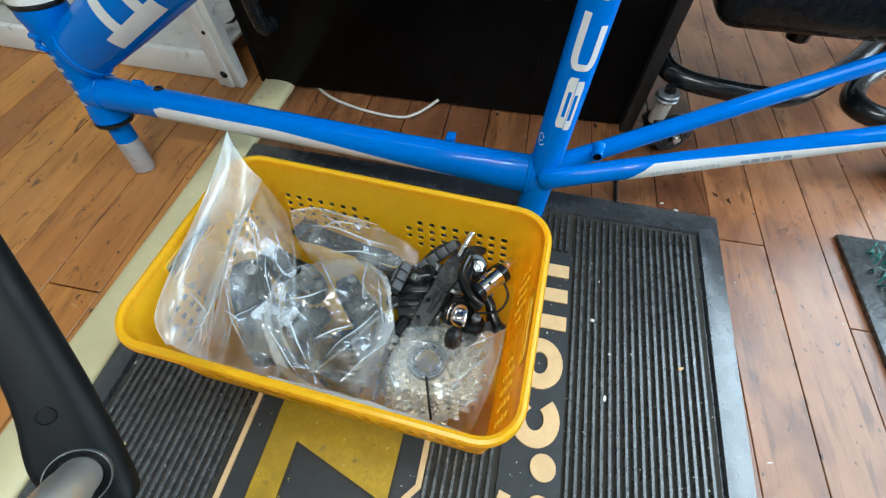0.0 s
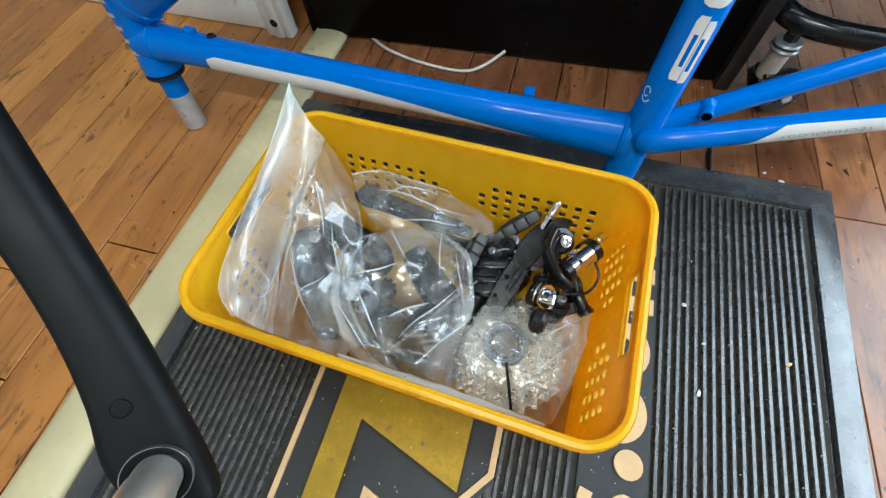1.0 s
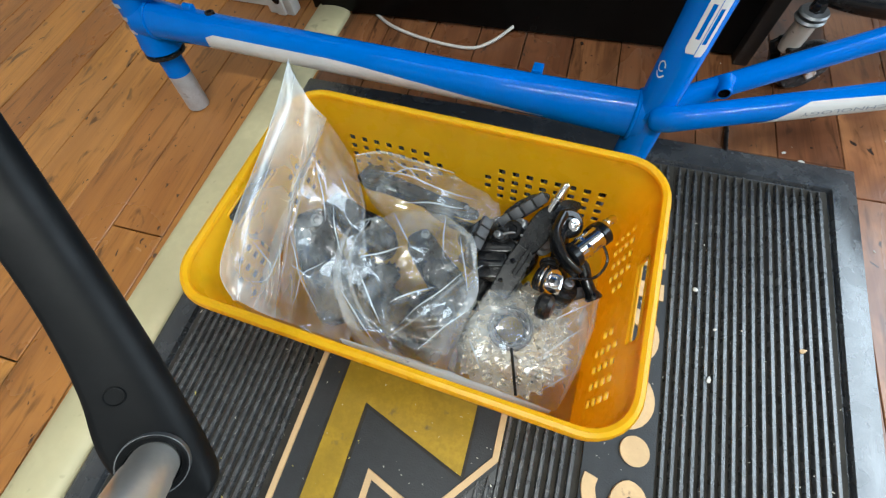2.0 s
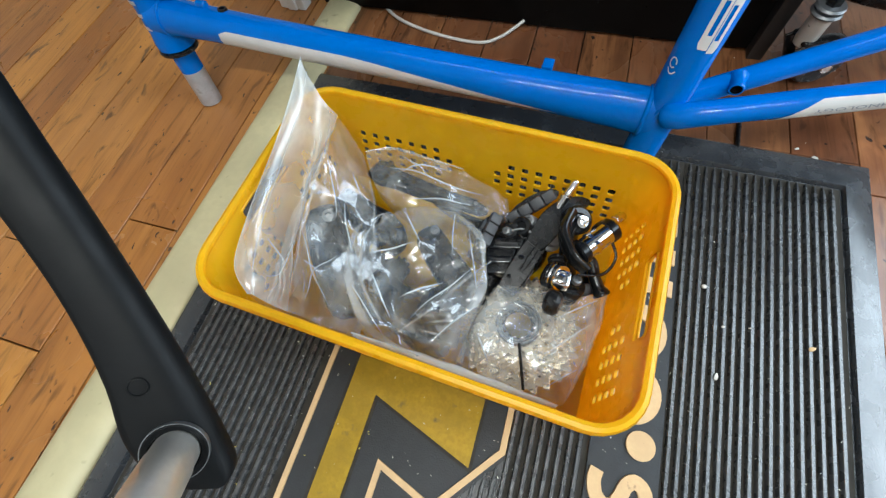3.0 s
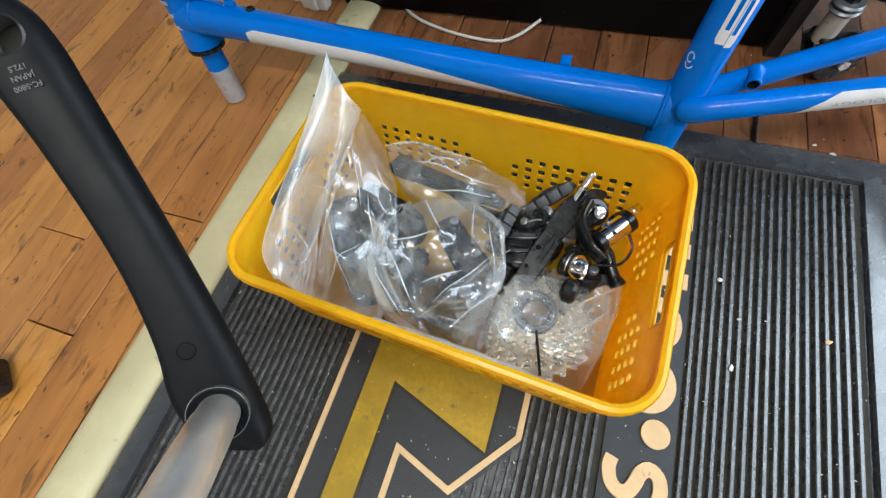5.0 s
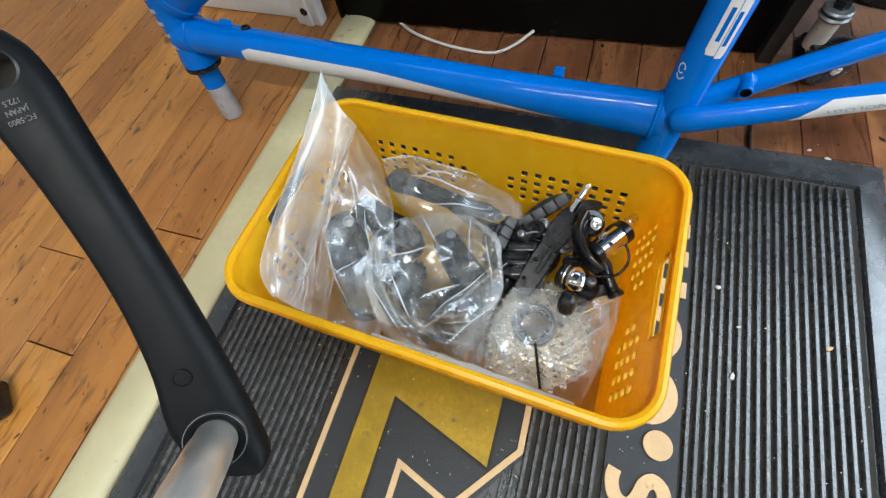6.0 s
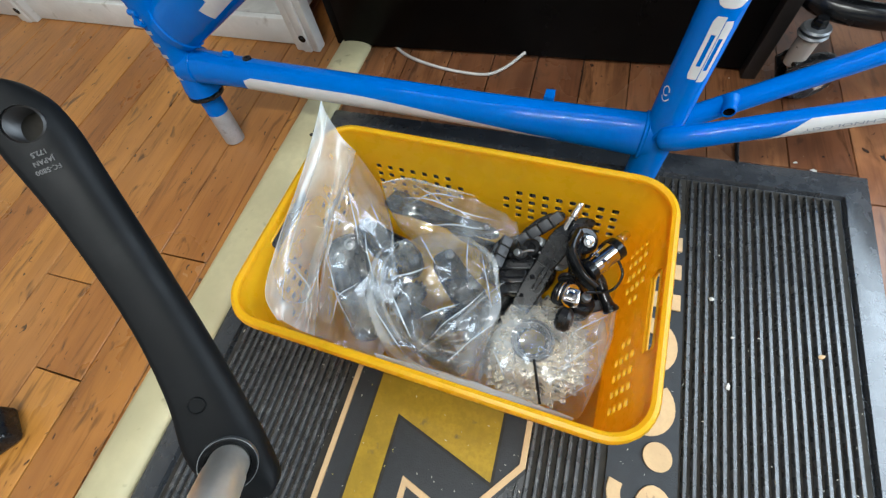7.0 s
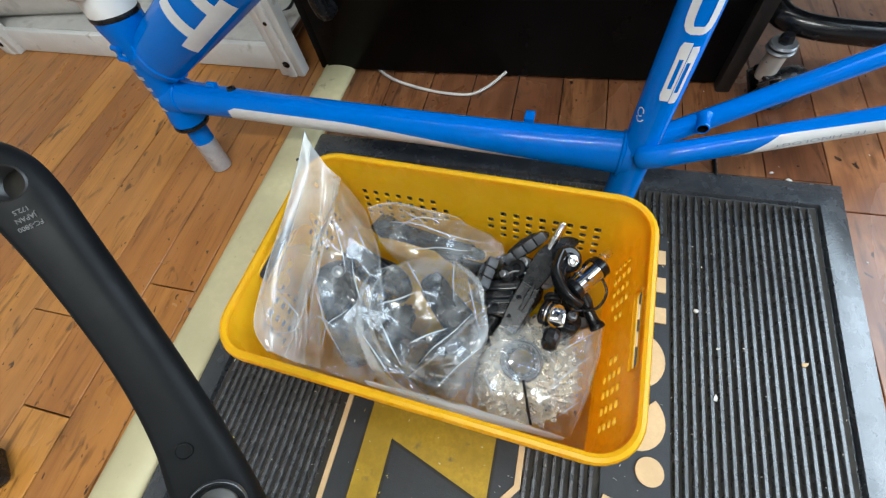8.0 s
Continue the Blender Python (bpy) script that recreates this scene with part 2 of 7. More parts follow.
FILM_MOUTH = film_material("zip_bag_film", 0.34, 0.08, spread=(0.36, 0.70, 0.75, 1.5), rough=0.18)
FILM_SEAL = film_material("milky_zip_plastic", 0.55, 0.04, spread=(0.30, 0.80, 0.90, 1.10))
yn = YELLOW.node_tree
y_out, y_b = yn.nodes["Material Output"], yn.nodes["Principled BSDF"]
y_t, y_m = yn.nodes.new("ShaderNodeBsdfTranslucent"), yn.nodes.new("ShaderNodeMixShader")
y_t.inputs[0].default_value, y_m.inputs[0].default_value = (0.97, 0.51, 0.010, 1), 0.55
yn.links.new(y_b.outputs[0], y_m.inputs[1])
yn.links.new(y_t.outputs[0], y_m.inputs[2])
yn.links.new(y_m.outputs[0], y_out.inputs[0])
GLASS = film_material("window_glass", 0.0, 0.02)
LAMP_GLOW = glow_material("fluorescent_tube", (1.0, 0.95, 0.86), 6.0)


# ---------------------------------------------------------------- mesh helpers
def finish(bm, name, mat, parent=None, label="", sharp=38):
    bmesh.ops.remove_doubles(bm, verts=bm.verts, dist=1e-6)
    bmesh.ops.recalc_face_normals(bm, faces=bm.faces)
    limit = radians(sharp)
    for f in bm.faces:
        f.smooth = True
    for e in bm.edges:
        e.smooth = len(e.link_faces) == 2 and e.calc_face_angle(0) < limit
    me = bpy.data.meshes.new(name)
    bm.to_mesh(me)
    bm.free()
    me.materials.append(mat)
    ob = new(name, me)
    if parent is not None:
        ob.parent = parent
    if label:
        tagged(ob, label)
    return ob


def part(name, bm, mat, parent, label=""):
    return finish(bm, name, mat, parent, label)


def thing(name, label, category, m=None, group="", kind=""):
    ob = new(name)
    ob.empty_display_size = 0.02
    if m is not None:
        ob.matrix_world = m
    return tagged(ob, label, category, group, kind)


def axes_to(a, b):
    """A frame at a whose z runs to b."""
    a, b = Vector(a), Vector(b)
    return Matrix.Translation(a) @ (b - a).to_track_quat("Z", "Y").to_matrix().to_4x4()


def add_box(bm, centre, size, m=None, bevel=0.0, seg=2):
    r = bmesh.ops.create_cube(bm, size=1.0)
    vs = r["verts"]
    bmesh.ops.scale(bm, verts=vs, vec=size)
    if bevel:
        es = list({e for v in vs for e in v.link_edges})
        got = bmesh.ops.bevel(bm, geom=es, offset=bevel, segments=seg, affect="EDGES", profile=0.5)
        vs = list({v for f in got["faces"] for v in f.verts} | {v for v in vs if v.is_valid})
    bmesh.ops.translate(bm, verts=vs, vec=centre)
    if m is not None:
        bmesh.ops.transform(bm, verts=vs, matrix=m)
    return vs


def add_lathe(bm, profile, m=None, seg=24, closed=False):
    """A profile of (radius, height) turned round z."""
    rings = []
    for r, z in profile:
        ring = [bm.verts.new((r * math.cos(2 * math.pi * i / seg), r * math.sin(2 * math.pi * i / seg), z)) for i in range(seg)]
        rings.append(ring)
    pairs = list(zip(rings, rings[1:])) + ([(rings[-1], rings[0])] if closed else [])
    for a, b in pairs:
        for i in range(seg):
            bm.faces.new((a[i], a[(i + 1) % seg], b[(i + 1) % seg], b[i]))
    if not closed:
        for ring in (rings[0], rings[-1]):
            if (ring[0].co - ring[seg // 2].co).length > 1e-5:
                bm.faces.new(ring)
    vs = [v for ring in rings for v in ring]
    if m is not None:
        bmesh.ops.transform(bm, verts=vs, matrix=m)
    return vs


def add_rod(bm, a, b, r, r2=None, seg=20, edge=0.0):
    a, b = Vector(a), Vector(b)
    n, r2 = (b - a).length, r if r2 is None else r2
    prof = [(r - edge, 0), (r, edge), (r2, n - edge), (r2 - edge, n)] if edge else [(r, 0), (r2, n)]
    return add_lathe(bm, prof, axes_to(a, b), seg)


def add_sweep(bm, points, radii, seg=16, flat=None, caps=True, side=None):
    """A tube along points. radii: one or one a point. flat: height over width of the section, side: the direction of its width."""
    pts = [Vector(p) for p in points]
    n = len(pts)
    radii = [radii] * n if isinstance(radii, (int, float)) else list(radii)
    flat = [1.0] * n if flat is None else ([flat] * n if isinstance(flat, (int, float)) else list(flat))
    up = Vector(side) if side is not None else None
    rings = []
    for i, p in enumerate(pts):
        d = (pts[min(i + 1, n - 1)] - pts[max(i - 1, 0)]).normalized()
        if up is None:
            up = d.orthogonal().normalized()
        x = (up - d * up.dot(d)).normalized()
        if side is None:
            up = x
        y = d.cross(x)
        rings.append([bm.verts.new(p + radii[i] * (x * math.cos(2 * math.pi * k / seg) + y * flat[i] * math.sin(2 * math.pi * k / seg))) for k in range(seg)])
    for a, b in zip(rings, rings[1:]):
        for k in range(seg):
            bm.faces.new((a[k], a[(k + 1) % seg], b[(k + 1) % seg], b[k]))
    if caps:
        bm.faces.new(rings[0]), bm.faces.new(rings[-1])
    return [v for r in rings for v in r]


def add_prism(bm, poly, z0, z1, m=None):
    lo = [bm.verts.new((x, y, z0)) for x, y in poly]
    hi = [bm.verts.new((x, y, z1)) for x, y in poly]
    bm.faces.new(lo), bm.faces.new(hi)
    n = len(poly)
    for i in range(n):
        bm.faces.new((lo[i], lo[(i + 1) % n], hi[(i + 1) % n], hi[i]))
    if m is not None:
        bmesh.ops.transform(bm, verts=lo + hi, matrix=m)
    return lo + hi


def add_stroke(bm, line, width, z0, z1, closed=False, m=None, taper=0.0):
    """A flat raised band of even width along a line of 2D points, its upper edge a little narrower."""
    n = len(line)
    pts = [Vector((*p, 0)) for p in line]
    left, right = [], []
    for i, p in enumerate(pts):
        a = pts[(i - 1) % n] if closed or i else None
        b = pts[(i + 1) % n] if closed or i < n - 1 else None
        d1 = (p - a).normalized() if a is not None else None
        d2 = (b - p).normalized() if b is not None else None
        d1, d2 = d1 or d2, d2 or d1
        t = (d1 + d2).normalized()
        nrm = Vector((-t.y, t.x, 0)) / max(0.35, t.dot(d2))
        left.append(p + nrm * width / 2)
        right.append(p - nrm * width / 2)

    def layer(z, shrink):
        out = []
        for l, r, p in zip(left, right, pts):
            out.append((bm.verts.new((*(p + (l - p) * shrink).xy, z)), bm.verts.new((*(p + (r - p) * shrink).xy, z))))
        return out

    lo, hi = layer(z0, 1.0), layer(z1, 1.0 - taper)
    rng = range(n if closed else n - 1)
    for i in rng:
        j = (i + 1) % n
        bm.faces.new((hi[i][0], hi[j][0], hi[j][1], hi[i][1]))
        bm.faces.new((lo[i][0], lo[i][1], lo[j][1], lo[j][0]))
        bm.faces.new((lo[i][0], lo[j][0], hi[j][0], hi[i][0]))
        bm.faces.new((lo[i][1], hi[i][1], hi[j][1], lo[j][1]))
    if not closed:
        for i in (0, n - 1):
            bm.faces.new((lo[i][0], hi[i][0], hi[i][1], lo[i][1]))
    vs = [v for pair in lo + hi for v in pair]
    if m is not None:
        bmesh.ops.transform(bm, verts=vs, matrix=m)
    return vs


def arc(cx, cy, rx, ry, a0, a1, n):
    return [(cx + rx * math.cos(radians(a0 + (a1 - a0) * i / n)), cy + ry * math.sin(radians(a0 + (a1 - a0) * i / n))) for i in range(n + 1)]


def curve_through(points, n=6):
    """A smooth line through points."""
    pts = [Vector(p) for p in points]
    out = []
    for i in range(len(pts) - 1):
        p0, p1, p2, p3 = pts[max(i - 1, 0)], pts[i], pts[i + 1], pts[min(i + 2, len(pts) - 1)]
        for k in range(n):
            t = k / n
            out.append(0.5 * (2 * p1 + (p2 - p0) * t + (2 * p0 - 5 * p1 + 4 * p2 - p3) * t * t + (3 * p1 - p0 - 3 * p2 + p3) * t ** 3))
    out.append(pts[-1])
    return out


# ---------------------------------------------------------------- the room
x0, x1, y0, y1, tall = ROOM


def slab(name, centre, size, mat, label, category):
    bm = bmesh.new()
    add_box(bm, centre, size)
    return tagged(finish(bm, name, mat), label, category, kind="structure")


floor = slab("floor", ((x0 + x1) / 2, (y0 + y1) / 2, -0.052), (x1 - x0, y1 - y0, 0.06), UNDERFLOOR,
             "old varnished orange-brown wooden strip floor with dark stains", "floor")
slab("ceiling", ((x0 + x1) / 2, (y0 + y1) / 2, tall + 0.05), (x1 - x0, y1 - y0, 0.1), CEILING, "plain white painted ceiling of the workshop", "ceiling")
slab("wall_west", (x0 - 0.06, (y0 + y1) / 2, tall / 2), (0.12, y1 - y0 + 0.24, tall), PLASTER, "plain pale painted workshop wall", "wall")
slab("wall_north", ((x0 + x1) / 2, y1 + 0.06, tall / 2), (x1 - x0, 0.12, tall), PLASTER, "plain pale painted workshop wall", "wall")
slab("wall_south", ((x0 + x1) / 2, y0 - 0.06, tall / 2), (x1 - x0, 0.12, tall), PLASTER, "plain pale painted workshop wall", "wall")


def wall_with_window():
    """The east wall, with an opening for a window."""
    bm = bmesh.new()
    wy0, wy1, wz0, wz1 = -0.35, 0.95, 0.06, 2.10
    xm = x1 + 0.06
    add_box(bm, (xm, (y0 - 0.12 + wy0) / 2, tall / 2), (0.12, wy0 - y0 + 0.12, tall))
    add_box(bm, (xm, (wy1 + y1 + 0.12) / 2, tall / 2), (0.12, y1 + 0.12 - wy1, tall))
    add_box(bm, (xm, (wy0 + wy1) / 2, wz0 / 2), (0.12, wy1 - wy0, wz0))
    add_box(bm, (xm, (wy0 + wy1) / 2, (wz1 + tall) / 2), (0.12, wy1 - wy0, tall - wz1))
    tagged(finish(bm, "wall_east", PLASTER), "pale painted workshop wall with a window opening", "wall", kind="structure")
    win = thing("window_1", "tall white framed clear glass window reaching the floor", "window", kind="structure")
    bm = bmesh.new()
    for y in (wy0 + 0.02, (wy0 + wy1) / 2, wy1 - 0.02):
        add_box(bm, (xm, y, (wz0 + wz1) / 2), (0.06, 0.04, wz1 - wz0))
    for z in (wz0 + 0.02, wz1 - 0.02):
        add_box(bm, (xm, (wy0 + wy1) / 2, z), (0.055, wy1 - wy0, 0.04))
    part("window_frame", bm, WHITE_STEEL, win)
    for k in range(2):
        bm = bmesh.new()
        ya = wy0 + 0.04 + k * ((wy1 - wy0) / 2 - 0.02)
        add_box(bm, (xm, ya + (wy1 - wy0) / 4 - 0.03, (wz0 + wz1) / 2), (0.006, (wy1 - wy0) / 2 - 0.06, wz1 - wz0 - 0.08))
        part("pane", bm, GLASS, win).visible_shadow = False


wall_with_window()


def ceiling_lamp(x, y):
    lamp = thing("ceiling_light", "white ceiling batten with a lit fluorescent tube", "lamp", pose(x, y, tall), group="ceiling tube lights")
    bm = bmesh.new()
    add_box(bm, (0, 0, -0.025), (1.25, 0.07, 0.05), bevel=0.006)
    part("batten", bm, WHITE_STEEL, lamp)
    bm = bmesh.new()
    add_rod(bm, (-0.59, 0, -0.068), (0.59, 0, -0.068), 0.013, seg=14)
    part("tube", bm, LAMP_GLOW, lamp, "glowing white glass tube")


ceiling_lamp(-0.25, 0.10)
ceiling_lamp(0.30, -1.15)


# ---------------------------------------------------------------- rubber mat
MAT = pose(0, 0, 0, 0, 0, -2.7)
TOP = 0.012
mat_thing = thing("rubber_mat", "black ribbed rubber counter mat with gold and pale orange raised print", "mat", MAT)
ML, MR, MT, MB = -0.205, 0.468, 0.195, -0.62


def skew(bm):
    """The mat lies a little out of square along its far side."""
    for v in bm.verts:
        v.co.x += 0.028 * (v.co.y + 0.01) * max(0.0, min(1.0, (v.co.x - 0.285) / 0.15))
        v.co.y += 0.005 * max(0.0, min(1.0, (v.co.y - 0.10) / 0.09)) * max(0.0, min(1.0, (0.30 - v.co.x) / 0.50))


def mat_base():
    """The flat slab with its sloped border."""
    bm = bmesh.new()
    rows = ((0.0, 0.0), (0.0006, 0.0034), (0.0145, 0.0100), (0.0180, 0.0115), (0.030, 0.0119), (0.0318, 0.0070))
    rings = []
    for inset, z in rows:
        rings.append([bm.verts.new((x, y, z)) for x, y in ((ML + inset, MB + inset), (MR - inset, MB + inset), (MR - inset, MT - inset * 1.27), (ML + inset, MT - inset * 1.27))])
    for a, b in zip(rings, rings[1:]):
        for i in range(4):
            bm.faces.new((a[i], a[(i + 1) % 4], b[(i + 1) % 4], b[i]))
    bm.faces.new(rings[0])
    bm.faces.new(rings[-1])
    skew(bm)
    part("base", bm, RUBBER_EDGE, mat_thing)


mat_base()


def add_rib(bm, x, ya, yb, w=0.0044, z0=0.0072, z1=TOP):
    """One rib with a flat top, running out in a point at its far end."""
    prof = [(-w / 2, z0), (-w * 0.40, z1 - 0.0005), (-w * 0.30, z1), (w * 0.30, z1), (w * 0.40, z1 - 0.0005), (w / 2, z0)]
    rows = []
    for y, k, dz in ((ya, 1.0, 0.0), (yb - 0.030, 1.0, 0.0), (yb - 0.012, 0.85, 0.0), (yb, 0.30, -0.0012)):
        rows.append([bm.verts.new((x + px * k, y, pz + (dz if pz > z0 else 0.0))) for px, pz in prof])
    for a, b in zip(rows, rows[1:]):
        for i in range(len(prof) - 1):
            bm.faces.new((a[i], a[i + 1], b[i + 1], b[i]))
    bm.faces.new(rows[0]), bm.faces.new(rows[-1])


EMBLEM_X0, TEXT_X0, TEXT_X1 = -0.0245, 0.2265, 0.2845
PITCH = 0.00803


def mat_ribs():
    ribs = []
    x = ML + 0.042
    while x < EMBLEM_X0 - 0.005:
        ribs.append((x, MB + 0.036, MT - 0.044))
        x += PITCH
    x = EMBLEM_X0 + 0.010
    while x < TEXT_X0 - 0.003:
        # lower limit of the emblem above this column, and its upper limit under the basket
        if x > 0.160:
            ribs.append((x, MB + 0.036, MT - 0.044))
        else:
            ribs.append((x, 0.02, MT - 0.044))
            if x > 0.1125:
                ribs.append((x, MB + 0.036, -0.262 + (x - 0.109) * 1.22))
        x += PITCH
    x = TEXT_X0 + 0.002
    while x < TEXT_X1:
        ribs.append((x, 0.092, MT - 0.044))
        x += PITCH
    x = 0.2893
    while x < MR - 0.035:
        ribs.append((x, MB + 0.036, MT - 0.044))
        x += PITCH
    bm = bmesh.new()
    for xa, xb in ((ML + 0.0335, EMBLEM_X0), (0.1600, TEXT_X0), (TEXT_X1, MR - 0.0335)):
        add_prism(bm, [(xa, MB + 0.0335), (xb, MB + 0.0335), (xb, MT - 0.0415), (xa, MT - 0.0415)], 0.0058, 0.0078)
    add_prism(bm, [(TEXT_X0 + 0.0005, 0.090), (TEXT_X1 - 0.0005, 0.090), (TEXT_X1 - 0.0005, MT - 0.0415), (TEXT_X0 + 0.0005, MT - 0.0415)], 0.0058, 0.0078)
    skew(bm)
    part("groove_bed", bm, GROOVE, mat_thing)
    for x, ya, yb in ribs:
        bm = bmesh.new()
        add_rib(bm, x, ya, yb)
        skew(bm)
        part("rib", bm, RUBBER, mat_thing)


def mat_print():
    """Smooth fields, gold band and arrow, orange outline and lettering, all raised."""
    z = TOP - 0.0005
    bm = bmesh.new()
    add_prism(bm, [(EMBLEM_X0, MB + 0.034), (0.1115, MB + 0.034), (0.1115, -0.262), (0.159, -0.203), (0.159, 0.02), (EMBLEM_X0, 0.02)], 0.008, z - 0.0012)
    part("smooth_field", bm, FIELD, mat_thing)
    bm = bmesh.new()
    add_prism(bm, [(TEXT_X0, MB + 0.034), (TEXT_X1, MB + 0.034), (TEXT_X1, 0.089), (TEXT_X0, 0.089)], 0.008, z - 0.0012)
    part("text_field", bm, FIELD, mat_thing)
    bm = bmesh.new()
    add_prism(bm, [(0.0045, MB + 0.034), (0.0320, MB + 0.034), (0.0320, -0.184), (0.1312, -0.2175), (0.1312, -0.05), (0.0045, -0.05)], 0.008, z)
    part("gold_arrow", bm, GOLD, mat_thing, "gold printed arrow band")
    bm = bmesh.new()
    add_stroke(bm, [(0.1555, -0.05), (0.1562, -0.197), (0.109, -0.2555), (0.0560, -0.2375), (0.0555, -0.3015), (0.0800, -0.2745), (0.150, -0.330),
                    (0.150, MB + 0.036)], 0.0062, 0.008, z + 0.0005, taper=0.15)
    add_stroke(bm, [(EMBLEM_X0 + 0.003, -0.03), (EMBLEM_X0 + 0.003, MB + 0.036)], 0.0058, 0.008, z + 0.0005, taper=0.15)
    part("outline", bm, ORANGE, mat_thing, "pale orange raised outline")
    # dark grooves that edge the gold
    bm = bmesh.new()
    for line in ([(0.0337, MB + 0.036), (0.0337, -0.186), (0.1325, -0.2195), (0.1325, -0.06)], [(0.0028, MB + 0.036), (0.0028, -0.06)]):
        add_stroke(bm, line, 0.0030, 0.008, z - 0.0006)
    part("groove", bm, GROOVE, mat_thing)
    lo, w, h = 0.280, 0.0165, 0.049          # baseline, stroke width, letter height

    def letter(name, strokes, closed=False):
        bm = bmesh.new()
        for s in strokes:
            add_stroke(bm, s, w, 0.008, z + 0.0010, closed=closed, taper=0.06)
        part(name, bm, ORANGE, mat_thing, "pale orange raised letter")

    mid, half = lo - h / 2, h / 2 - w / 2
    # s: reads upwards, so its top faces the emblem
    bm = bmesh.new()
    s_line = [(p.x, p.y) for p in curve_through([(0.2349, -0.1855, 0), (0.2334, -0.1942, 0), (0.2362, -0.2045, 0), (0.2430, -0.2100, 0), (0.2505, -0.2085, 0), (0.2555, -0.2005, 0),
                                                 (0.2590, -0.1915, 0), (0.2655, -0.1868, 0), (0.2725, -0.1905, 0), (0.2755, -0.2000, 0), (0.2737, -0.2110, 0), (0.2706, -0.2185, 0)], 3)]
    add_stroke(bm, s_line, 0.0118, 0.008, z + 0.0010, taper=0.06)
    part("letter_s", bm, ORANGE, mat_thing, "pale orange raised letter")
    bm = bmesh.new()
    add_prism(bm, arc(0.2605 + 0.0065, -0.158, 0.0120, 0.0120, 0, 350, 28), 0.008, z + 0.0010)
    part("full_stop", bm, ORANGE, mat_thing, "pale orange raised dot")
    letter("letter_c", [arc(mid, -0.1160, half + 0.0005, 0.0190, 52, -232, 22)])
    letter("letter_o", [arc(mid, -0.0580, half + 0.0005, 0.0200, 0, 345, 23)], True)
    bm = bmesh.new()
    for y in (-0.0085, 0.0265, 0.0605):
        add_prism(bm, [(lo - h * 0.55, y - 0.0085), (lo + 0.001, y - 0.0085), (lo + 0.001, y + 0.0085), (lo - h * 0.55, y + 0.0085)], 0.008, z + 0.0010)
    for y in (0.009, 0.0435):
        add_stroke(bm, arc(lo - h * 0.55, y, h * 0.45 - w / 2, 0.0172, 90, 270, 10), w, 0.008, z + 0.0008)
    part("letter_m", bm, ORANGE, mat_thing, "pale orange raised letter")
    letter("letter_t", [arc(mid, -0.266, half + 0.0005, 0.0170, 50, 300, 18)])


mat_ribs()
mat_print()


# ---------------------------------------------------------------- cream trunking and loose cable on the floor
def trunking():
    bm = bmesh.new()
    xa, xb, ya, yb = -0.257, -0.203, -1.2, 0.347
    prof = [(xa, 0.0)] + [(xa + (xb - xa) * (0.5 - 0.5 * math.cos(math.pi * i / 12)), 0.004 + 0.0085 * math.sin(math.pi * i / 12)) for i in range(13)] + [(xb, 0.0)]
    a = [bm.verts.new((x, ya, z)) for x, z in prof]
    b = [bm.verts.new((x, yb - 0.006 * (1 - z / 0.0125), z)) for x, z in prof]
    for i in range(len(prof) - 1):
        bm.faces.new((a[i], a[i + 1], b[i + 1], b[i]))
    bm.faces.new(a), bm.faces.new(b)
    bmesh.ops.transform(bm, verts=bm.verts, matrix=pose(0, 0, 0, 0, 0, -3.4))
    tk = thing("floor_trunking", "cream rounded plastic cable trunking on the floor beside the mat", "cable trunking")
    part("cover", bm, CREAM, tk)
    for hx, hy in ((-0.203, 0.158), (-0.206, 0.150), (-0.240, -0.42)):
        bm = bmesh.new()
        add_lathe(bm, [(0.0, 0.0006), (0.0030, 0.0005), (0.0042, -0.0008)], pose(hx, hy, 0.0106, 0, 18, 0), 9)
        part("screw_hole", bm, GROOVE, tk, "dark broken screw hole")


trunking()


def loose_cable():
    bm = bmesh.new()
    pts = curve_through([(-0.30, 0.60, 0.004), (-0.20, 0.44, 0.004), (-0.137, 0.354, 0.003), (-0.071, 0.318, 0.003), (0.009, 0.303, 0.003),
                         (0.043, 0.317, 0.004), (0.072, 0.345, 0.012)], 6)
    add_sweep(bm, pts, 0.0023, 10)
    tagged(finish(bm, "cable", WHITE_CABLE), "thin white loose cable lying on the floorboards", "cable")


loose_cable()


# ---------------------------------------------------------------- black cabinet
def cabinet():
    cab = thing("cabinet", "black laminate cabinet side with scuffed edges standing on the floorboards", "cabinet", pose(0, 0.346, 0, 0, 0, -1.2))
    bm = bmesh.new()
    add_box(bm, (0.068, 0.012, 0.955), (0.592, 0.018, 1.90), bevel=0.001)
    part("front_panel", bm, CABINET, cab)
    bm = bmesh.new()
    add_box(bm, (0.374, 0.075, 0.955), (0.018, 0.17, 1.91), bevel=0.0012)
    part("side_panel", bm, EDGE_BAND, cab)
    bm = bmesh.new()
    add_box(bm, (-0.237, 0.095, 0.955), (0.018, 0.17, 1.91), bevel=0.0012)
    part("side_panel", bm, CABINET, cab)
    bm = bmesh.new()
    add_box(bm, (0.068, 0.09, 1.923), (0.66, 0.24, 0.025), bevel=0.002)
    part("top", bm, CABINET, cab)
    # unidentified dark hanging piece, fixed to the cabinet so that it has a support
    bm = bmesh.new()
    add_sweep(bm, curve_through([(-0.183, 0.006, 0.112), (-0.183, -0.020, 0.116), (-0.186, -0.026, 0.150), (-0.190, -0.026, 0.26), (-0.190, -0.020, 0.290), (-0.190, 0.006, 0.294)], 5), 0.0105, 14)
    part("pull_handle", bm, BLACK_PLASTIC, cab, "black rounded upright bar, unidentified")


cabinet()


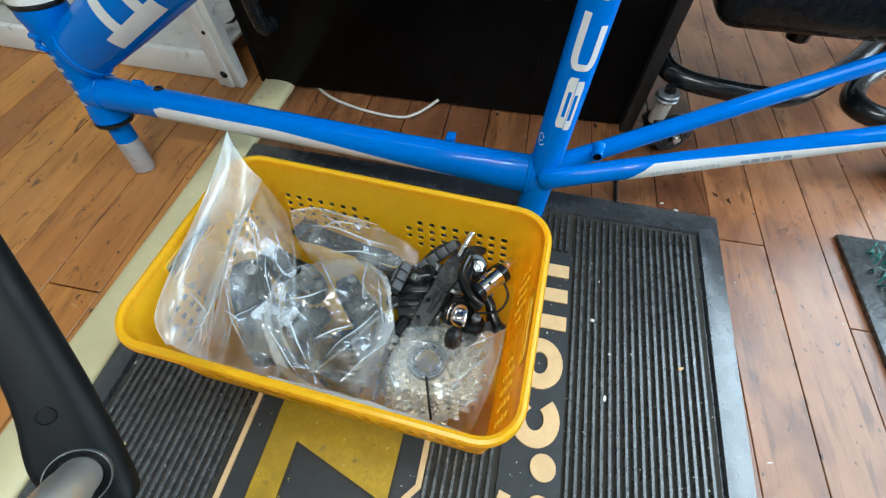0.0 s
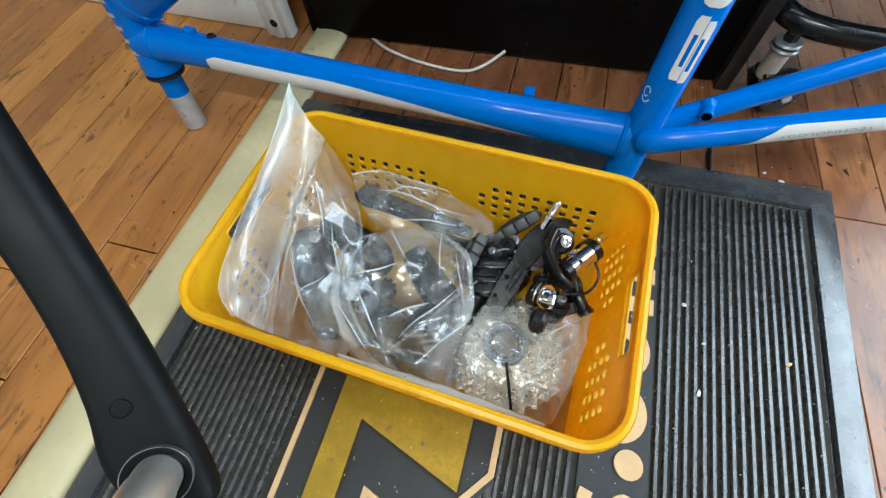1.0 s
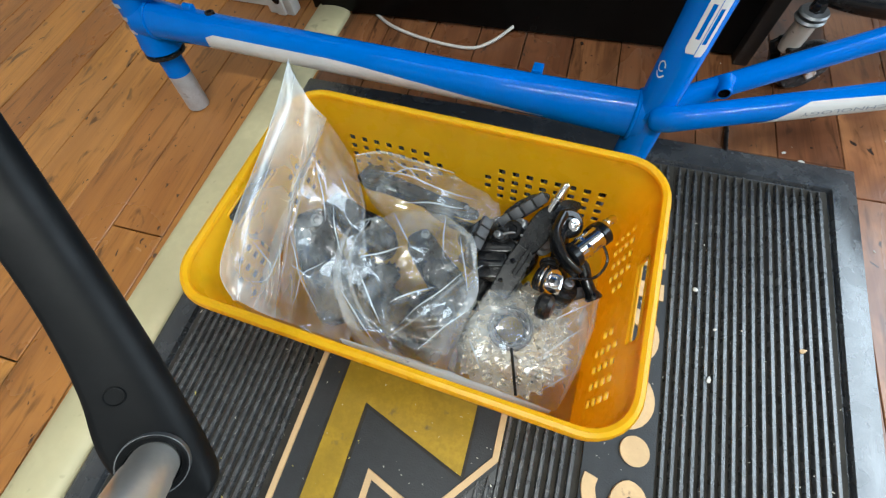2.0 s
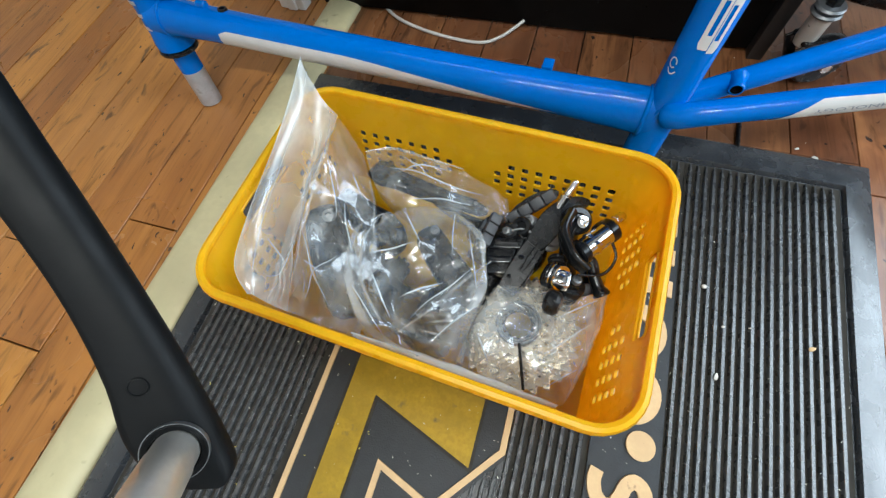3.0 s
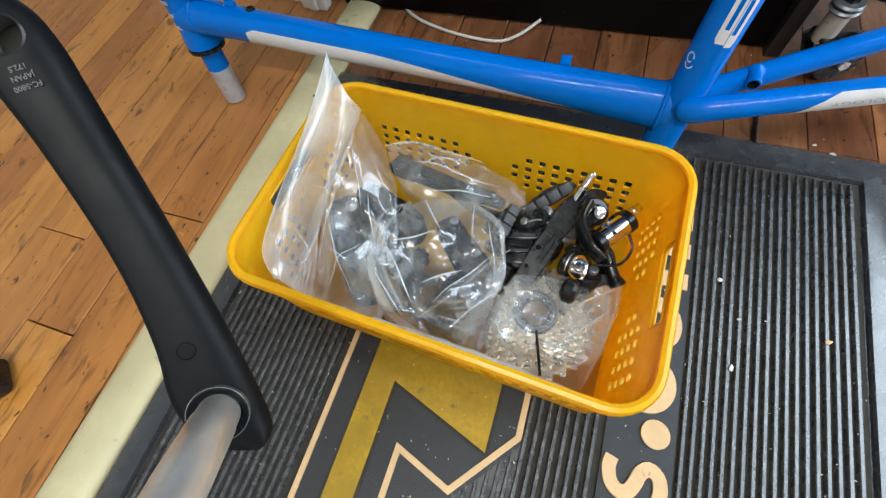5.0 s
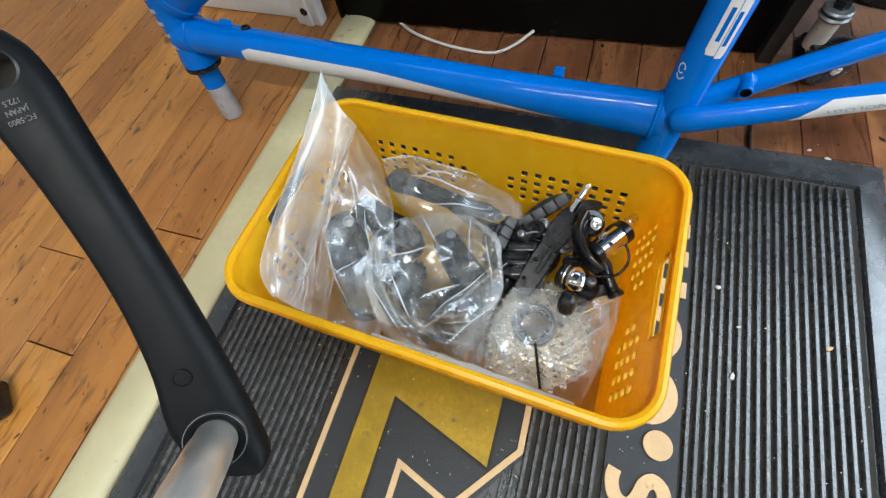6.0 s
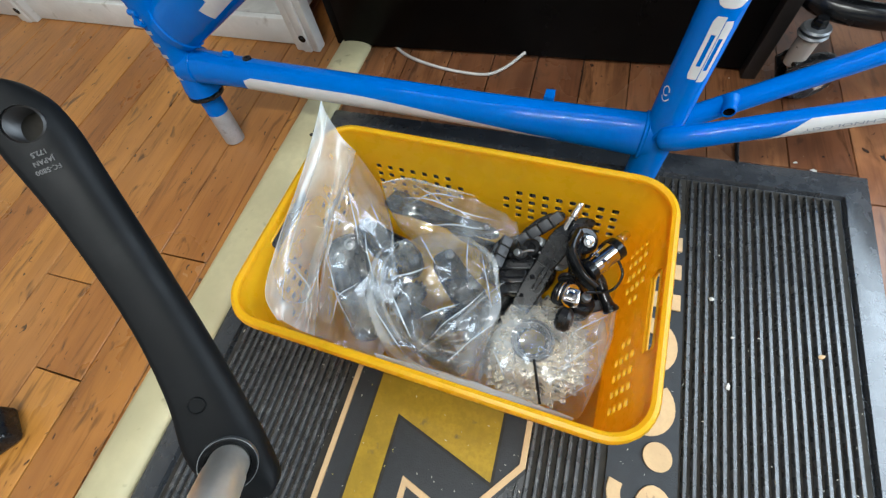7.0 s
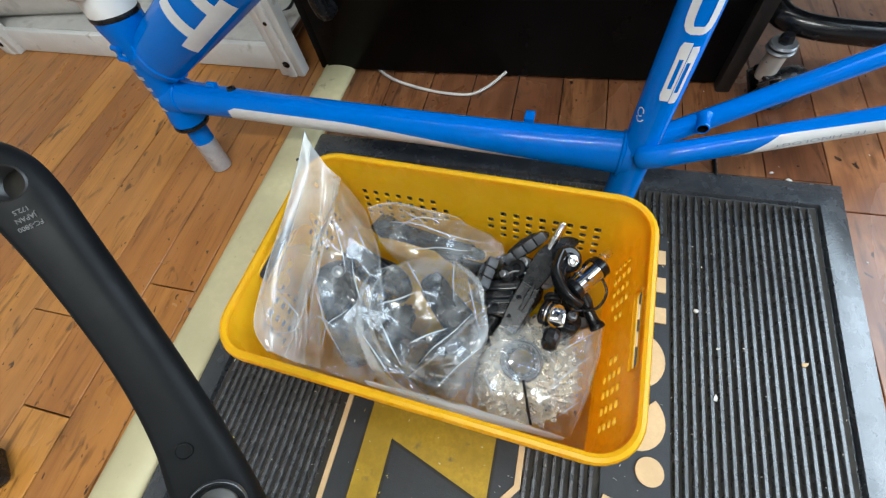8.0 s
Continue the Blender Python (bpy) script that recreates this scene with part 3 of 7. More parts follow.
# ---------------------------------------------------------------- white steel rack
def rack():
    rk = thing("shelf_rack", "white enamelled steel shelf rack with a grubby bottom shelf", "shelf", pose(-0.29, 0.352, 0, 0, 0, -3.9))
    bm = bmesh.new()
    add_box(bm, (-0.42, 0.004, 0.024), (0.82, 0.012, 0.046), bevel=0.002)
    part("front_rail", bm, WHITE_STEEL, rk)
    bm = bmesh.new()
    add_box(bm, (-0.42, 0.205, 0.0445), (0.82, 0.39, 0.006), bevel=0.001)
    part("bottom_shelf", bm, SHELF_TOP, rk, "grubby white steel shelf with dark stains")
    for x in (0.0, -0.665):
        bm = bmesh.new()
        add_box(bm, (x, -0.006, 0.45), (0.017, 0.024, 0.90), bevel=0.003)
        add_box(bm, (x - 0.0150, -0.004, 0.45), (0.015, 0.022, 0.90), bevel=0.003)
        add_box(bm, (x + 0.0150, -0.004, 0.45), (0.015, 0.022, 0.90), bevel=0.003)
        post = part("post", bm, WHITE_STEEL, rk, "white grooved steel post with bolts")
        for z in (0.026, 0.098, 0.170, 0.242):
            bm = bmesh.new()
            add_lathe(bm, [(0.0, 0.002), (0.0022, 0.002), (0.0030, 0.0006), (0.0062, 0.0004), (0.0066, -0.0015)] if z < 0.05 else
                      [(0.0, 0.0010), (0.0030, 0.0008), (0.0034, -0.001)], pose(x, -0.0182, z, 90, 0, 0), 16)
            part("bolt", bm, BLACK_METAL, post, "black bolt head")


rack()


def storage_box():
    bx = thing("storage_box", "pale grey plastic box with rounded corners standing on the rack shelf", "box", pose(-0.915, 0.53, 0.0477, 0, 0, 3))
    bm = bmesh.new()
    add_box(bm, (0, 0, 0.11), (0.36, 0.22, 0.22), bevel=0.028, seg=4)
    part("body", bm, SHELF_TOP, bx)
    bm = bmesh.new()
    add_box(bm, (0, 0, 0.225), (0.372, 0.232, 0.018), bevel=0.007, seg=3)
    part("lid", bm, WHITE_STEEL, bx)


storage_box()


def rack_cord():
    bm = bmesh.new()
    pts = curve_through([(-0.52, 0.56, 0.30), (-0.46, 0.50, 0.12), (-0.41, 0.46, 0.05), (-0.35, 0.445, 0.043), (-0.31, 0.46, 0.06), (-0.285, 0.47, 0.14)], 6)
    add_sweep(bm, pts, 0.0028, 8)
    tagged(finish(bm, "power_cord", BLACK_PLASTIC), "thin black power cord drooping on the rack shelf", "cord")


rack_cord()


# ---------------------------------------------------------------- blue bicycle frame, upside down
HH, UP, NN = Vector((0.9973, -0.0739, 0.0)), Vector((0.0106, 0.1429, 0.9897)), Vector((0.0732, 0.9870, -0.1433))
SEAT0, SEATD = Vector((0.2227, 0.0948, 0.0)), Vector((0.0627, 0.1389, 0.9883))
HEAD0, HEADD = Vector((-0.3331, 0.1360, 0.0)), Vector((-0.0217, 0.1453, 0.9892))
JOINT = SEAT0 + SEATD * 0.107
BB = SEAT0 + SEATD * 0.52
R_SEAT, R_TOP = 0.0163, 0.0180


def seat_at(k):
    return SEAT0 + SEATD * k


def head_at(k):
    return HEAD0 + HEADD * k


def add_weld(bm, p, d, r, bead=0.0026, flat=1.0, side=None):
    """A rippled bead round a tube's end."""
    seg = 40
    d = Vector(d).normalized()
    x = Vector(side) if side is not None else d.orthogonal()
    x = (x - d * x.dot(d)).normalized()
    y = d.cross(x)
    ring = [p + (x * math.cos(a) + y * flat * math.sin(a)) * (r + 0.0004 * math.sin(a * 17)) for a in [2 * math.pi * i / seg for i in range(seg + 1)]]
    add_sweep(bm, ring, bead, 8, caps=False)


def bicycle_frame():
    bk = thing("bicycle_frame", "gloss blue alloy bicycle frame standing upside down on the mat", "bicycle frame")
    bm = bmesh.new()
    add_lathe(bm, [(0.0145, 0.015), (R_SEAT, 0.0135), (R_SEAT + 0.001, 0.03), (R_SEAT, 0.05), (R_SEAT, 0.30), (0.0172, 0.50)], axes_to(SEAT0, BB), 32)
    part("seat_tube", bm, BLUE, bk)
    bm = bmesh.new()
    a, b = head_at(0.121), JOINT - HH * 0.004
    pts = [a.lerp(b, i / 16) for i in range(17)]
    rad = [R_TOP * (1 + 0.26 * max(0.0, 1 - i / 3.5) ** 2 - 0.06 * max(0.0, (i - 12) / 4)) for i in range(17)]
    flat = [1.0 + 0.42 * max(0, (i - 10.5) / 5.5) ** 1.7 for i in range(17)]
    add_sweep(bm, pts, rad, 32, flat, side=NN)
    add_weld(bm, JOINT - HH * (R_SEAT - 0.002), HH, R_TOP * 0.96, 0.0022, 1.38, NN)
    add_weld(bm, head_at(0.121) + HH * 0.0205, HH, R_TOP * 1.19, 0.0016)
    top = part("top_tube", bm, BLUE, bk)
    # white flash along the near underside
    bm = bmesh.new()
    n, rr = 40, R_TOP + 0.0004
    x = (NN - (b - a).normalized() * NN.dot((b - a).normalized())).normalized()
    d = (b - a).normalized()
    y = d.cross(x)

    def flash(pa, pb, lo_fn, hi_fn, r_fn, name, parent, mat, lab):
        bm2 = bmesh.new()
        rows = []
        for i in range(n + 1):
            t = i / n
            p = pa.lerp(pb, t)
            row = []
            for k in range(9):
                ang = radians(lo_fn(t) + (hi_fn(t) - lo_fn(t)) * k / 8)
                row.append(bm2.verts.new(p + r_fn(t) * (x * math.cos(ang) + y * math.sin(ang))))
            rows.append(row)
        for r0, r1 in zip(rows, rows[1:]):
            for k in range(8):
                bm2.faces.new((r0[k], r0[k + 1], r1[k + 1], r1[k]))
        return part(name, bm2, mat, parent, lab)

    bm.free()
    flash(a.lerp(b, 0.135), a.lerp(b, 0.90), lambda t: 236, lambda t: 236 - 76 * min(1.0, t / 0.06) + 66 * max(0.0, (t - 0.40) / 0.60) ** 1.3, lambda t: rr,
          "white_flash", top, DECAL, "silver white painted flash")
    for t in (0.125, 0.172):
        bm = bmesh.new()
        p = a.lerp(b, t) + (y * math.sin(radians(90)) + x * 0.15) * (R_TOP - 0.001)
        if t < 0.15:
            add_rod(bm, p + UP * 0.003 - d * 0.006, p + UP * 0.003 + d * 0.006, 0.0046, seg=16, edge=0.001)
            part("cable_stop", bm, BLUE, top)
        else:
            add_lathe(bm, [(0.0055, 0.0), (0.0050, 0.003), (0.0030, 0.0032), (0.0028, 0.001), (0.0, 0.001)], Matrix.Translation(p) @ UP.to_track_quat("Z", "Y").to_matrix().to_4x4(), 16)
            part("rivet_nut", bm, BLACK_METAL, top, "dark threaded boss")
    bm = bmesh.new()
    p = Vector((0.120, 0.158, 0.1030))
    m = Matrix.Translation(p) @ Matrix((d, x, y)).transposed().to_4x4()
    add_box(bm, (0, 0, -0.002), (0.011, 0.016, 0.012), m, bevel=0.0012)
    part("cable_stop", bm, BLUE, top)
    # head tube with headset rings, badge, cable boss
    bm = bmesh.new()
    add_lathe(bm, [(0.0185, 0.083), (0.0225, 0.084), (0.0228, 0.092), (0.0205, 0.104), (0.0200, 0.13), (0.0208, 0.17), (0.0245, 0.205), (0.0262, 0.213), (0.0262, 0.222), (0.02, 0.223)],
              axes_to(HEAD0, head_at(1)), 36)
    head = part("head_tube", bm, BLUE, bk)
    for k, r in ((0.0800, 0.0232), (0.2235, 0.0268)):
        bm = bmesh.new()
        add_lathe(bm, [(r - 0.006, k - 0.0022), (r, k - 0.0020), (r + 0.0006, k), (r, k + 0.0022), (r - 0.006, k + 0.0024)], axes_to(HEAD0, head_at(1)), 36)
        part("headset_ring", bm, BLACK_PLASTIC, head, "black headset seal")
    bm = bmesh.new()
    add_lathe(bm, [(0.0, 0.050), (0.0143, 0.050), (0.0143, 0.082), (0.0, 0.082)], axes_to(HEAD0, head_at(1)), 28)
    steer = part("steerer", bm, BLUE, bk)
    bm = bmesh.new()
    add_lathe(bm, [(0.0118, 0.0015), (0.0138, 0.0005), (0.0142, 0.002), (0.0142, 0.050), (0.0118, 0.050)], axes_to(HEAD0, head_at(1)), 28, closed=True)
    part("bare_end", bm, STEERER, steer, "unpainted silver tube end")
    bm = bmesh.new()
    q = head_at(0.188) - NN * 0.0215 - HH * 0.006
    for s in (-1, 1):
        add_rod(bm, q + UP * 0.006 * s - HH * 0.006, q + UP * 0.006 * s + HH * 0.007 - NN * 0.002, 0.0036, seg=12, edge=0.0008)
    add_rod(bm, q - UP * 0.007, q + UP * 0.007, 0.0040, seg=12, edge=0.0008)
    part("cable_boss", bm, BLUE, head)
    # row of pale marks down the front of the head tube
    for i in range(7):
        bm = bmesh.new()
        k = 0.098 + i * 0.0145
        c = head_at(k)
        r = 0.0203 + 0.0008 * max(0, (k - 0.13) / 0.04) if k < 0.17 else 0.0208 + 0.0037 * (k - 0.17) / 0.035
        dirn = (-HH * 0.35 - NN * 0.93).normalized()
        tang = HEADD.cross(dirn)
        vs = []
        for u in (-0.0022, 0.0004 * (i % 3), 0.0026):
            vs.append([bm.verts.new(c + (dirn * math.cos(w) + tang * math.sin(w)) * (r + 0.0006) + HEADD * u) for w in (-0.42, -0.2, 0, 0.2, 0.42)])
        for r0, r1 in zip(vs, vs[1:]):
            for j in range(4):
                bm.faces.new((r0[j], r0[j + 1], r1[j + 1], r1[j]))
        part("badge_mark", bm, STEERER, head, "pale silver badge mark")
    # down tube
    da, db = head_at(0.170) + HH * 0.014, BB
    bm = bmesh.new()
    pts = [da.lerp(db, i / 14) for i in range(15)]
    rad = [0.0235 + 0.0035 * math.sin(math.pi * min(1, i / 10)) for i in range(15)]
    flat = [1.30 - 0.015 * i for i in range(15)]
    add_sweep(bm, pts, rad, 36, flat, side=NN)
    bmd = (db - da).normalized()
    add_weld(bm, da + bmd * 0.012, bmd, 0.0240, 0.0018, 1.28, NN)
    down = part("down_tube", bm, BLUE, bk)
    # pale block marks in place of the maker's lettering
    yy = bmd.cross(NN).normalized()
    yy = yy if yy.z > 0 else -yy

    def on_down(t, off, lift=0.0010):
        p = da + bmd * t
        i = min(13.99, t / (db - da).length * 14)
        r = 0.0235 + 0.0035 * math.sin(math.pi * min(1, i / 10))
        fl = 1.30 - 0.015 * i
        yo = off
        s = math.sqrt(max(0.0, 1 - (yo / (r * fl)) ** 2))
        return p + yy * yo - NN * (r * s + lift)

    for t0, t1, o0, o1 in ((0.086, 0.180, -0.026, -0.012), (0.104, 0.120, -0.012, 0.024), (0.150, 0.166, -0.012, 0.024), (0.198, 0.214, -0.024, 0.024)):
        bm = bmesh.new()
        rows = [[bm.verts.new(on_down(t0 + (t1 - t0) * i / 3, o0 + (o1 - o0) * j / 8)) for j in range(9)] for i in range(4)]
        for r0, r1 in zip(rows, rows[1:]):
            for j in range(8):
                bm.faces.new((r0[j], r0[j + 1], r1[j + 1], r1[j]))
        part("pale_mark", bm, DECAL, down, "silver white block mark")
    # bottom bracket shell and stays
    bm = bmesh.new()
    add_lathe(bm, [(0.0165, -0.034), (0.0200, -0.034), (0.0205, -0.030), (0.0205, 0.030), (0.0200, 0.034), (0.0165, 0.034)],
              Matrix.Translation(BB) @ NN.to_track_quat("Z", "Y").to_matrix().to_4x4(), 28, closed=True)
    part("bottom_bracket", bm, BLUE, bk)
    for sgn, lat0, up0, lat1, up1 in ((-1, -0.0205, 0.0160, 0.034, 0.111), (1, 0.0240, 0.0010, 0.165, 0.119)):
        bm = bmesh.new()
        r0 = JOINT + HH * 0.012 + NN * lat0 + UP * up0
        e = JOINT + HH * 0.36 + UP * up1 + NN * lat1
        e = r0 + (e - r0) * 1.12
        back = -HH * 0.012 - NN * 0.006 * sgn - UP * 0.006
        pts = [r0 + back * k for k in (1.10, 1.02, 0.86, 0.60)] + [r0.lerp(e, i / 12) for i in range(13)]
        add_sweep(bm, pts, [0.0045, 0.0078, 0.0105, 0.0114, 0.0107] + [0.0102 - 0.0014 * i / 11 for i in range(12)], 22, 1.05, side=NN)
        stay = part("seat_stay", bm, BLUE, bk)
        dd = (e - r0).normalized()
        xx = (NN - dd * NN.dot(dd)).normalized()
        yy2 = dd.cross(xx)
        if yy2.z < 0:
            yy2 = -yy2
        if sgn < 0:
            def on_stay(s, ang2, lift2=0.0008):
                p = r0 + dd * s
                r = 0.0102 - 0.0014 * s / 0.43 + lift2
                return p + r * (-xx * math.cos(ang2) + yy2 * 1.05 * math.sin(ang2))
            bm = bmesh.new()
            rows = []
            for i in range(31):
                s = 0.057 + 0.29 * i / 30
                top_edge = radians(-78 + 122 * min(1, i / 4.0) - 44 * max(0.0, (i - 5) / 22))
                rows.append([bm.verts.new(on_stay(s, radians(-80) + (top_edge - radians(-80)) * j / 8)) for j in range(9)])
            for q0, q1 in zip(rows, rows[1:]):
                for j in range(8):
                    bm.faces.new((q0[j], q0[j + 1], q1[j + 1], q1[j]))
            part("white_flash", bm, DECAL, stay, "silver white painted flash")
            # grey printed word on the flash, read from the far end
            word = bpy.data.curves.new("printed_word", "FONT")
            word.body, word.size, word.resolution_u = "TECHNOLOGY", 0.0098, 2
            text = bpy.data.objects.new("printed_word", word)
            me = bpy.data.meshes.new_from_object(text)
            bpy.data.objects.remove(text)
            wide = max(v.co.x for v in me.vertices)
            bm = bmesh.new()
            bm.from_mesh(me)
            bmesh.ops.triangulate(bm, faces=bm.faces)
            bmesh.ops.subdivide_edges(bm, edges=[ed for ed in bm.edges if ed.calc_length() > 0.003], cuts=2)
            for v in bm.verts:
                v.co = on_stay(0.091 + 0.064 * (1 - v.co.x / wide), radians(2) - 0.42 * v.co.y / 0.0095, 0.0014)
            part("printed_word", bm, DECAL_PRINT, stay, "thin grey printed word")
            for i in range(5):
                bm = bmesh.new()
                s = 0.171 + 0.0088 * i
                bm.faces.new([bm.verts.new(on_stay(s + u * 0.0066, radians(v), 0.0014)) for u, v in ((0.15, -18), (1.15, -18), (1, 2), (0, 2))])
                part("printed_bar", bm, DECAL_PRINT, stay, "small grey printed bar")
        # rack boss welded to the far stay, its threaded hole towards the near side
        if sgn > 0:
            mouth, axis = Vector((0.287, 0.132, 0.122)), (-NN * 0.93 - UP * 0.10 - HH * 0.05).normalized()
            bm = bmesh.new()
            add_lathe(bm, [(0.0088, -0.017), (0.0068, -0.011), (0.0062, -0.006), (0.0064, -0.001), (0.0058, 0.0), (0.0048, 0.0), (0.0048, -0.006), (0.0, -0.006)],
                      Matrix.Translation(mouth) @ axis.to_track_quat("Z", "Y").to_matrix().to_4x4(), 24)
            boss = part("rack_boss", bm, BLUE, stay)
            bm = bmesh.new()
            add_lathe(bm, [(0.0, -0.0055), (0.0044, -0.0055), (0.0046, -0.0010), (0.0047, -0.0008), (0.0047, -0.0058), (0.0, -0.0058)],
                      Matrix.Translation(mouth) @ axis.to_track_quat("Z", "Y").to_matrix().to_4x4(), 20)
            part("threaded_hole", bm, BLACK_METAL, boss, "dark threaded hole")
        bm = bmesh.new()
        cs = BB + HH * 0.02 + NN * 0.025 * sgn
        add_sweep(bm, [cs.lerp(e + UP * 0.01, i / 6) for i in range(7)], 0.0095, 16)
        part("chain_stay", bm, BLUE, bk)
    # weld lumps where stays meet the seat tube
    bm = bmesh.new()
    for sgn in (-1, 1):
        pts = [JOINT + NN * sgn * R_SEAT * math.cos(w) + HH * R_SEAT * 0.75 * math.sin(w) + UP * (0.022 * math.cos(w * 2) - 0.004) for w in [radians(-35 + 12 * i) for i in range(8)]]
        add_sweep(bm, pts, 0.0024, 8)
    part("weld_bead", bm, BLUE, bk)
    # fork, going up out of sight
    bm = bmesh.new()
    add_lathe(bm, [(0.018, 0.226), (0.0262, 0.2265), (0.0265, 0.240), (0.024, 0.262), (0.012, 0.268)], axes_to(HEAD0, head_at(1)), 32)
    crown_top = head_at(0.255)
    for sgn in (-1, 1):
        pts = curve_through([crown_top, crown_top + NN * sgn * 0.038 + HEADD * 0.018, crown_top + NN * sgn * 0.050 + HEADD * 0.10, crown_top + NN * sgn * 0.052 + HEADD * 0.34 - HH * 0.03], 5)
        add_sweep(bm, pts, [0.017 - 0.006 * i / (len(pts) - 1) for i in range(len(pts))], 18)
    part("fork", bm, WHITE_STEEL, bk, "white painted fork")
    # maker's lettering on the seat tube as plain pale shapes
    def on_seat(k, w, lift=0.0006):
        c = seat_at(k)
        dn = (-NN * 0.97 + HH * 0.10).normalized()
        dn = (dn - SEATD * dn.dot(SEATD)).normalized()
        tg = SEATD.cross(dn).normalized()
        if tg.dot(HH) < 0:
            tg = -tg
        return c + (dn * math.cos(w) + tg * math.sin(w)) * (R_SEAT + lift)

    def seat_stroke(line, width):
        bm = bmesh.new()
        n2 = len(line)
        prev = None
        for i in range(n2):
            k, w = line[i]
            k2, w2 = line[min(i + 1, n2 - 1)]
            k1, w1 = line[max(i - 1, 0)]
            dk, dw = k2 - k1, (w2 - w1) * R_SEAT
            ln = math.hypot(dk, dw) or 1
            nk, nw = -dw / ln * width / 2, dk / ln * width / 2 / R_SEAT
            pair = (bm.verts.new(on_seat(k + nk, w + nw)), bm.verts.new(on_seat(k - nk, w - nw)))
            if prev:
                bm.faces.new((prev[0], pair[0], pair[1], prev[1]))
            prev = pair
        return bm

    def glyph(k0, corner):
        """Corners of a rounded line, from (place along, place across) in units of the letter."""
        pts = [Vector((k0 + a * 0.047, w * 0.50, 0)) for a, w in corner]
        out = []
        for i, p in enumerate(pts):
            if 0 < i < len(pts) - 1:
                u, v = (pts[i - 1] - p), (pts[i + 1] - p)
                r = 0.30
                a0, b0 = p + u * r, p + v * r
                out += [a0.lerp(p, t).lerp(p.lerp(b0, t), t) for t in (0.0, 0.25, 0.5, 0.75, 1.0)]
            else:
                out.append(p)
        return [(q.x, q.y) for q in out]

    def half_letter(ks, ws):
        """One half of a split letter: a plate with a slot in it, its outer corners cut back."""
        bm = bmesh.new()
        kk = [ks[0], ks[0] + 0.004, ks[1], ks[2], ks[3] - 0.004, ks[3]]
        ww = [ws[0], (ws[0] + ws[1]) / 2, ws[1], (ws[1] + ws[2]) / 2, ws[2], (ws[2] + ws[3]) / 2, ws[3]]
        mid = (ws[0] + ws[3]) / 2
        outer = ws[0] if abs(ws[0]) > abs(ws[3]) else ws[3]
        vs = [[bm.verts.new(on_seat(k, w + (0.35 * (mid - w) if i in (0, 5) and (w - mid) * (outer - mid) > 0 else 0.0))) for w in ww] for i, k in enumerate(kk)]
        for i in range(5):
            for j in range(6):
                if not (i == 2 and j in (2, 3)):
                    bm.faces.new((vs[i][j], vs[i][j + 1], vs[i + 1][j + 1], vs[i + 1][j]))
        return bm

    for ks, ws in (((0.180, 0.1914, 0.2166, 0.230), (-0.40, -0.22, -0.03, 0.085)), ((0.178, 0.188, 0.214, 0.227), (0.12, 0.17, 0.36, 0.52))):
        part("pale_mark", half_letter(ks, ws), DECAL, bk.children[0], "silver white printed mark")
    for k0, corner, width in ((0.236, ((0.80, 1.0), (0.06, 1.0), (0.06, -1.0), (0.98, -1.0)), 0.0060),
                              (0.292, ((0.98, 0.9), (0.06, 0.9), (0.06, -1.0), (0.9, -1.0)), 0.0060), (0.348, ((0.06, 1.0), (0.06, -1.0), (0.9, -1.0), (0.9, 1.0)), 0.0060)):
        part("pale_mark", seat_stroke(glyph(k0, corner), width), DECAL, bk.children[0], "silver white printed mark")
    for line in ([(0.163 + 0.0042 * math.sin(t), -1.00 + 0.20 * math.cos(t)) for t in [0.7 * i for i in range(9)]], [(0.154 + 0.0035 * t * t, -0.92 + 0.24 * t) for t in (-1.0, -0.5, 0.0, 0.5, 1.0)]):
        part("swirl_mark", seat_stroke(line, 0.0011), DECAL, bk.children[0], "small pale swirl mark")
    # black seat clamp at the foot of the seat tube
    bm = bmesh.new()
    add_lathe(bm, [(R_SEAT + 0.0015, 0.014), (R_SEAT + 0.0050, 0.0145), (R_SEAT + 0.0050, 0.0275), (R_SEAT + 0.0015, 0.028)], axes_to(SEAT0, BB), 28, closed=True)
    add_box(bm, (R_SEAT + 0.009, 0.004, 0.021), (0.014, 0.016, 0.012), axes_to(SEAT0, BB) @ pose(0, 0, 0, 0, 0, -10), bevel=0.002)
    clamp = part("seat_clamp", bm, BLACK_METAL, bk, "black seat clamp")
    bm = bmesh.new()
    cc = SEAT0 + SEATD * 0.021 + HH * 0.026 - NN * 0.008
    add_rod(bm, cc, cc - NN * 0.005, 0.0035, seg=14, edge=0.0006)
    part("clamp_bolt", bm, CHROME, clamp, "small silver bolt")


bicycle_frame()


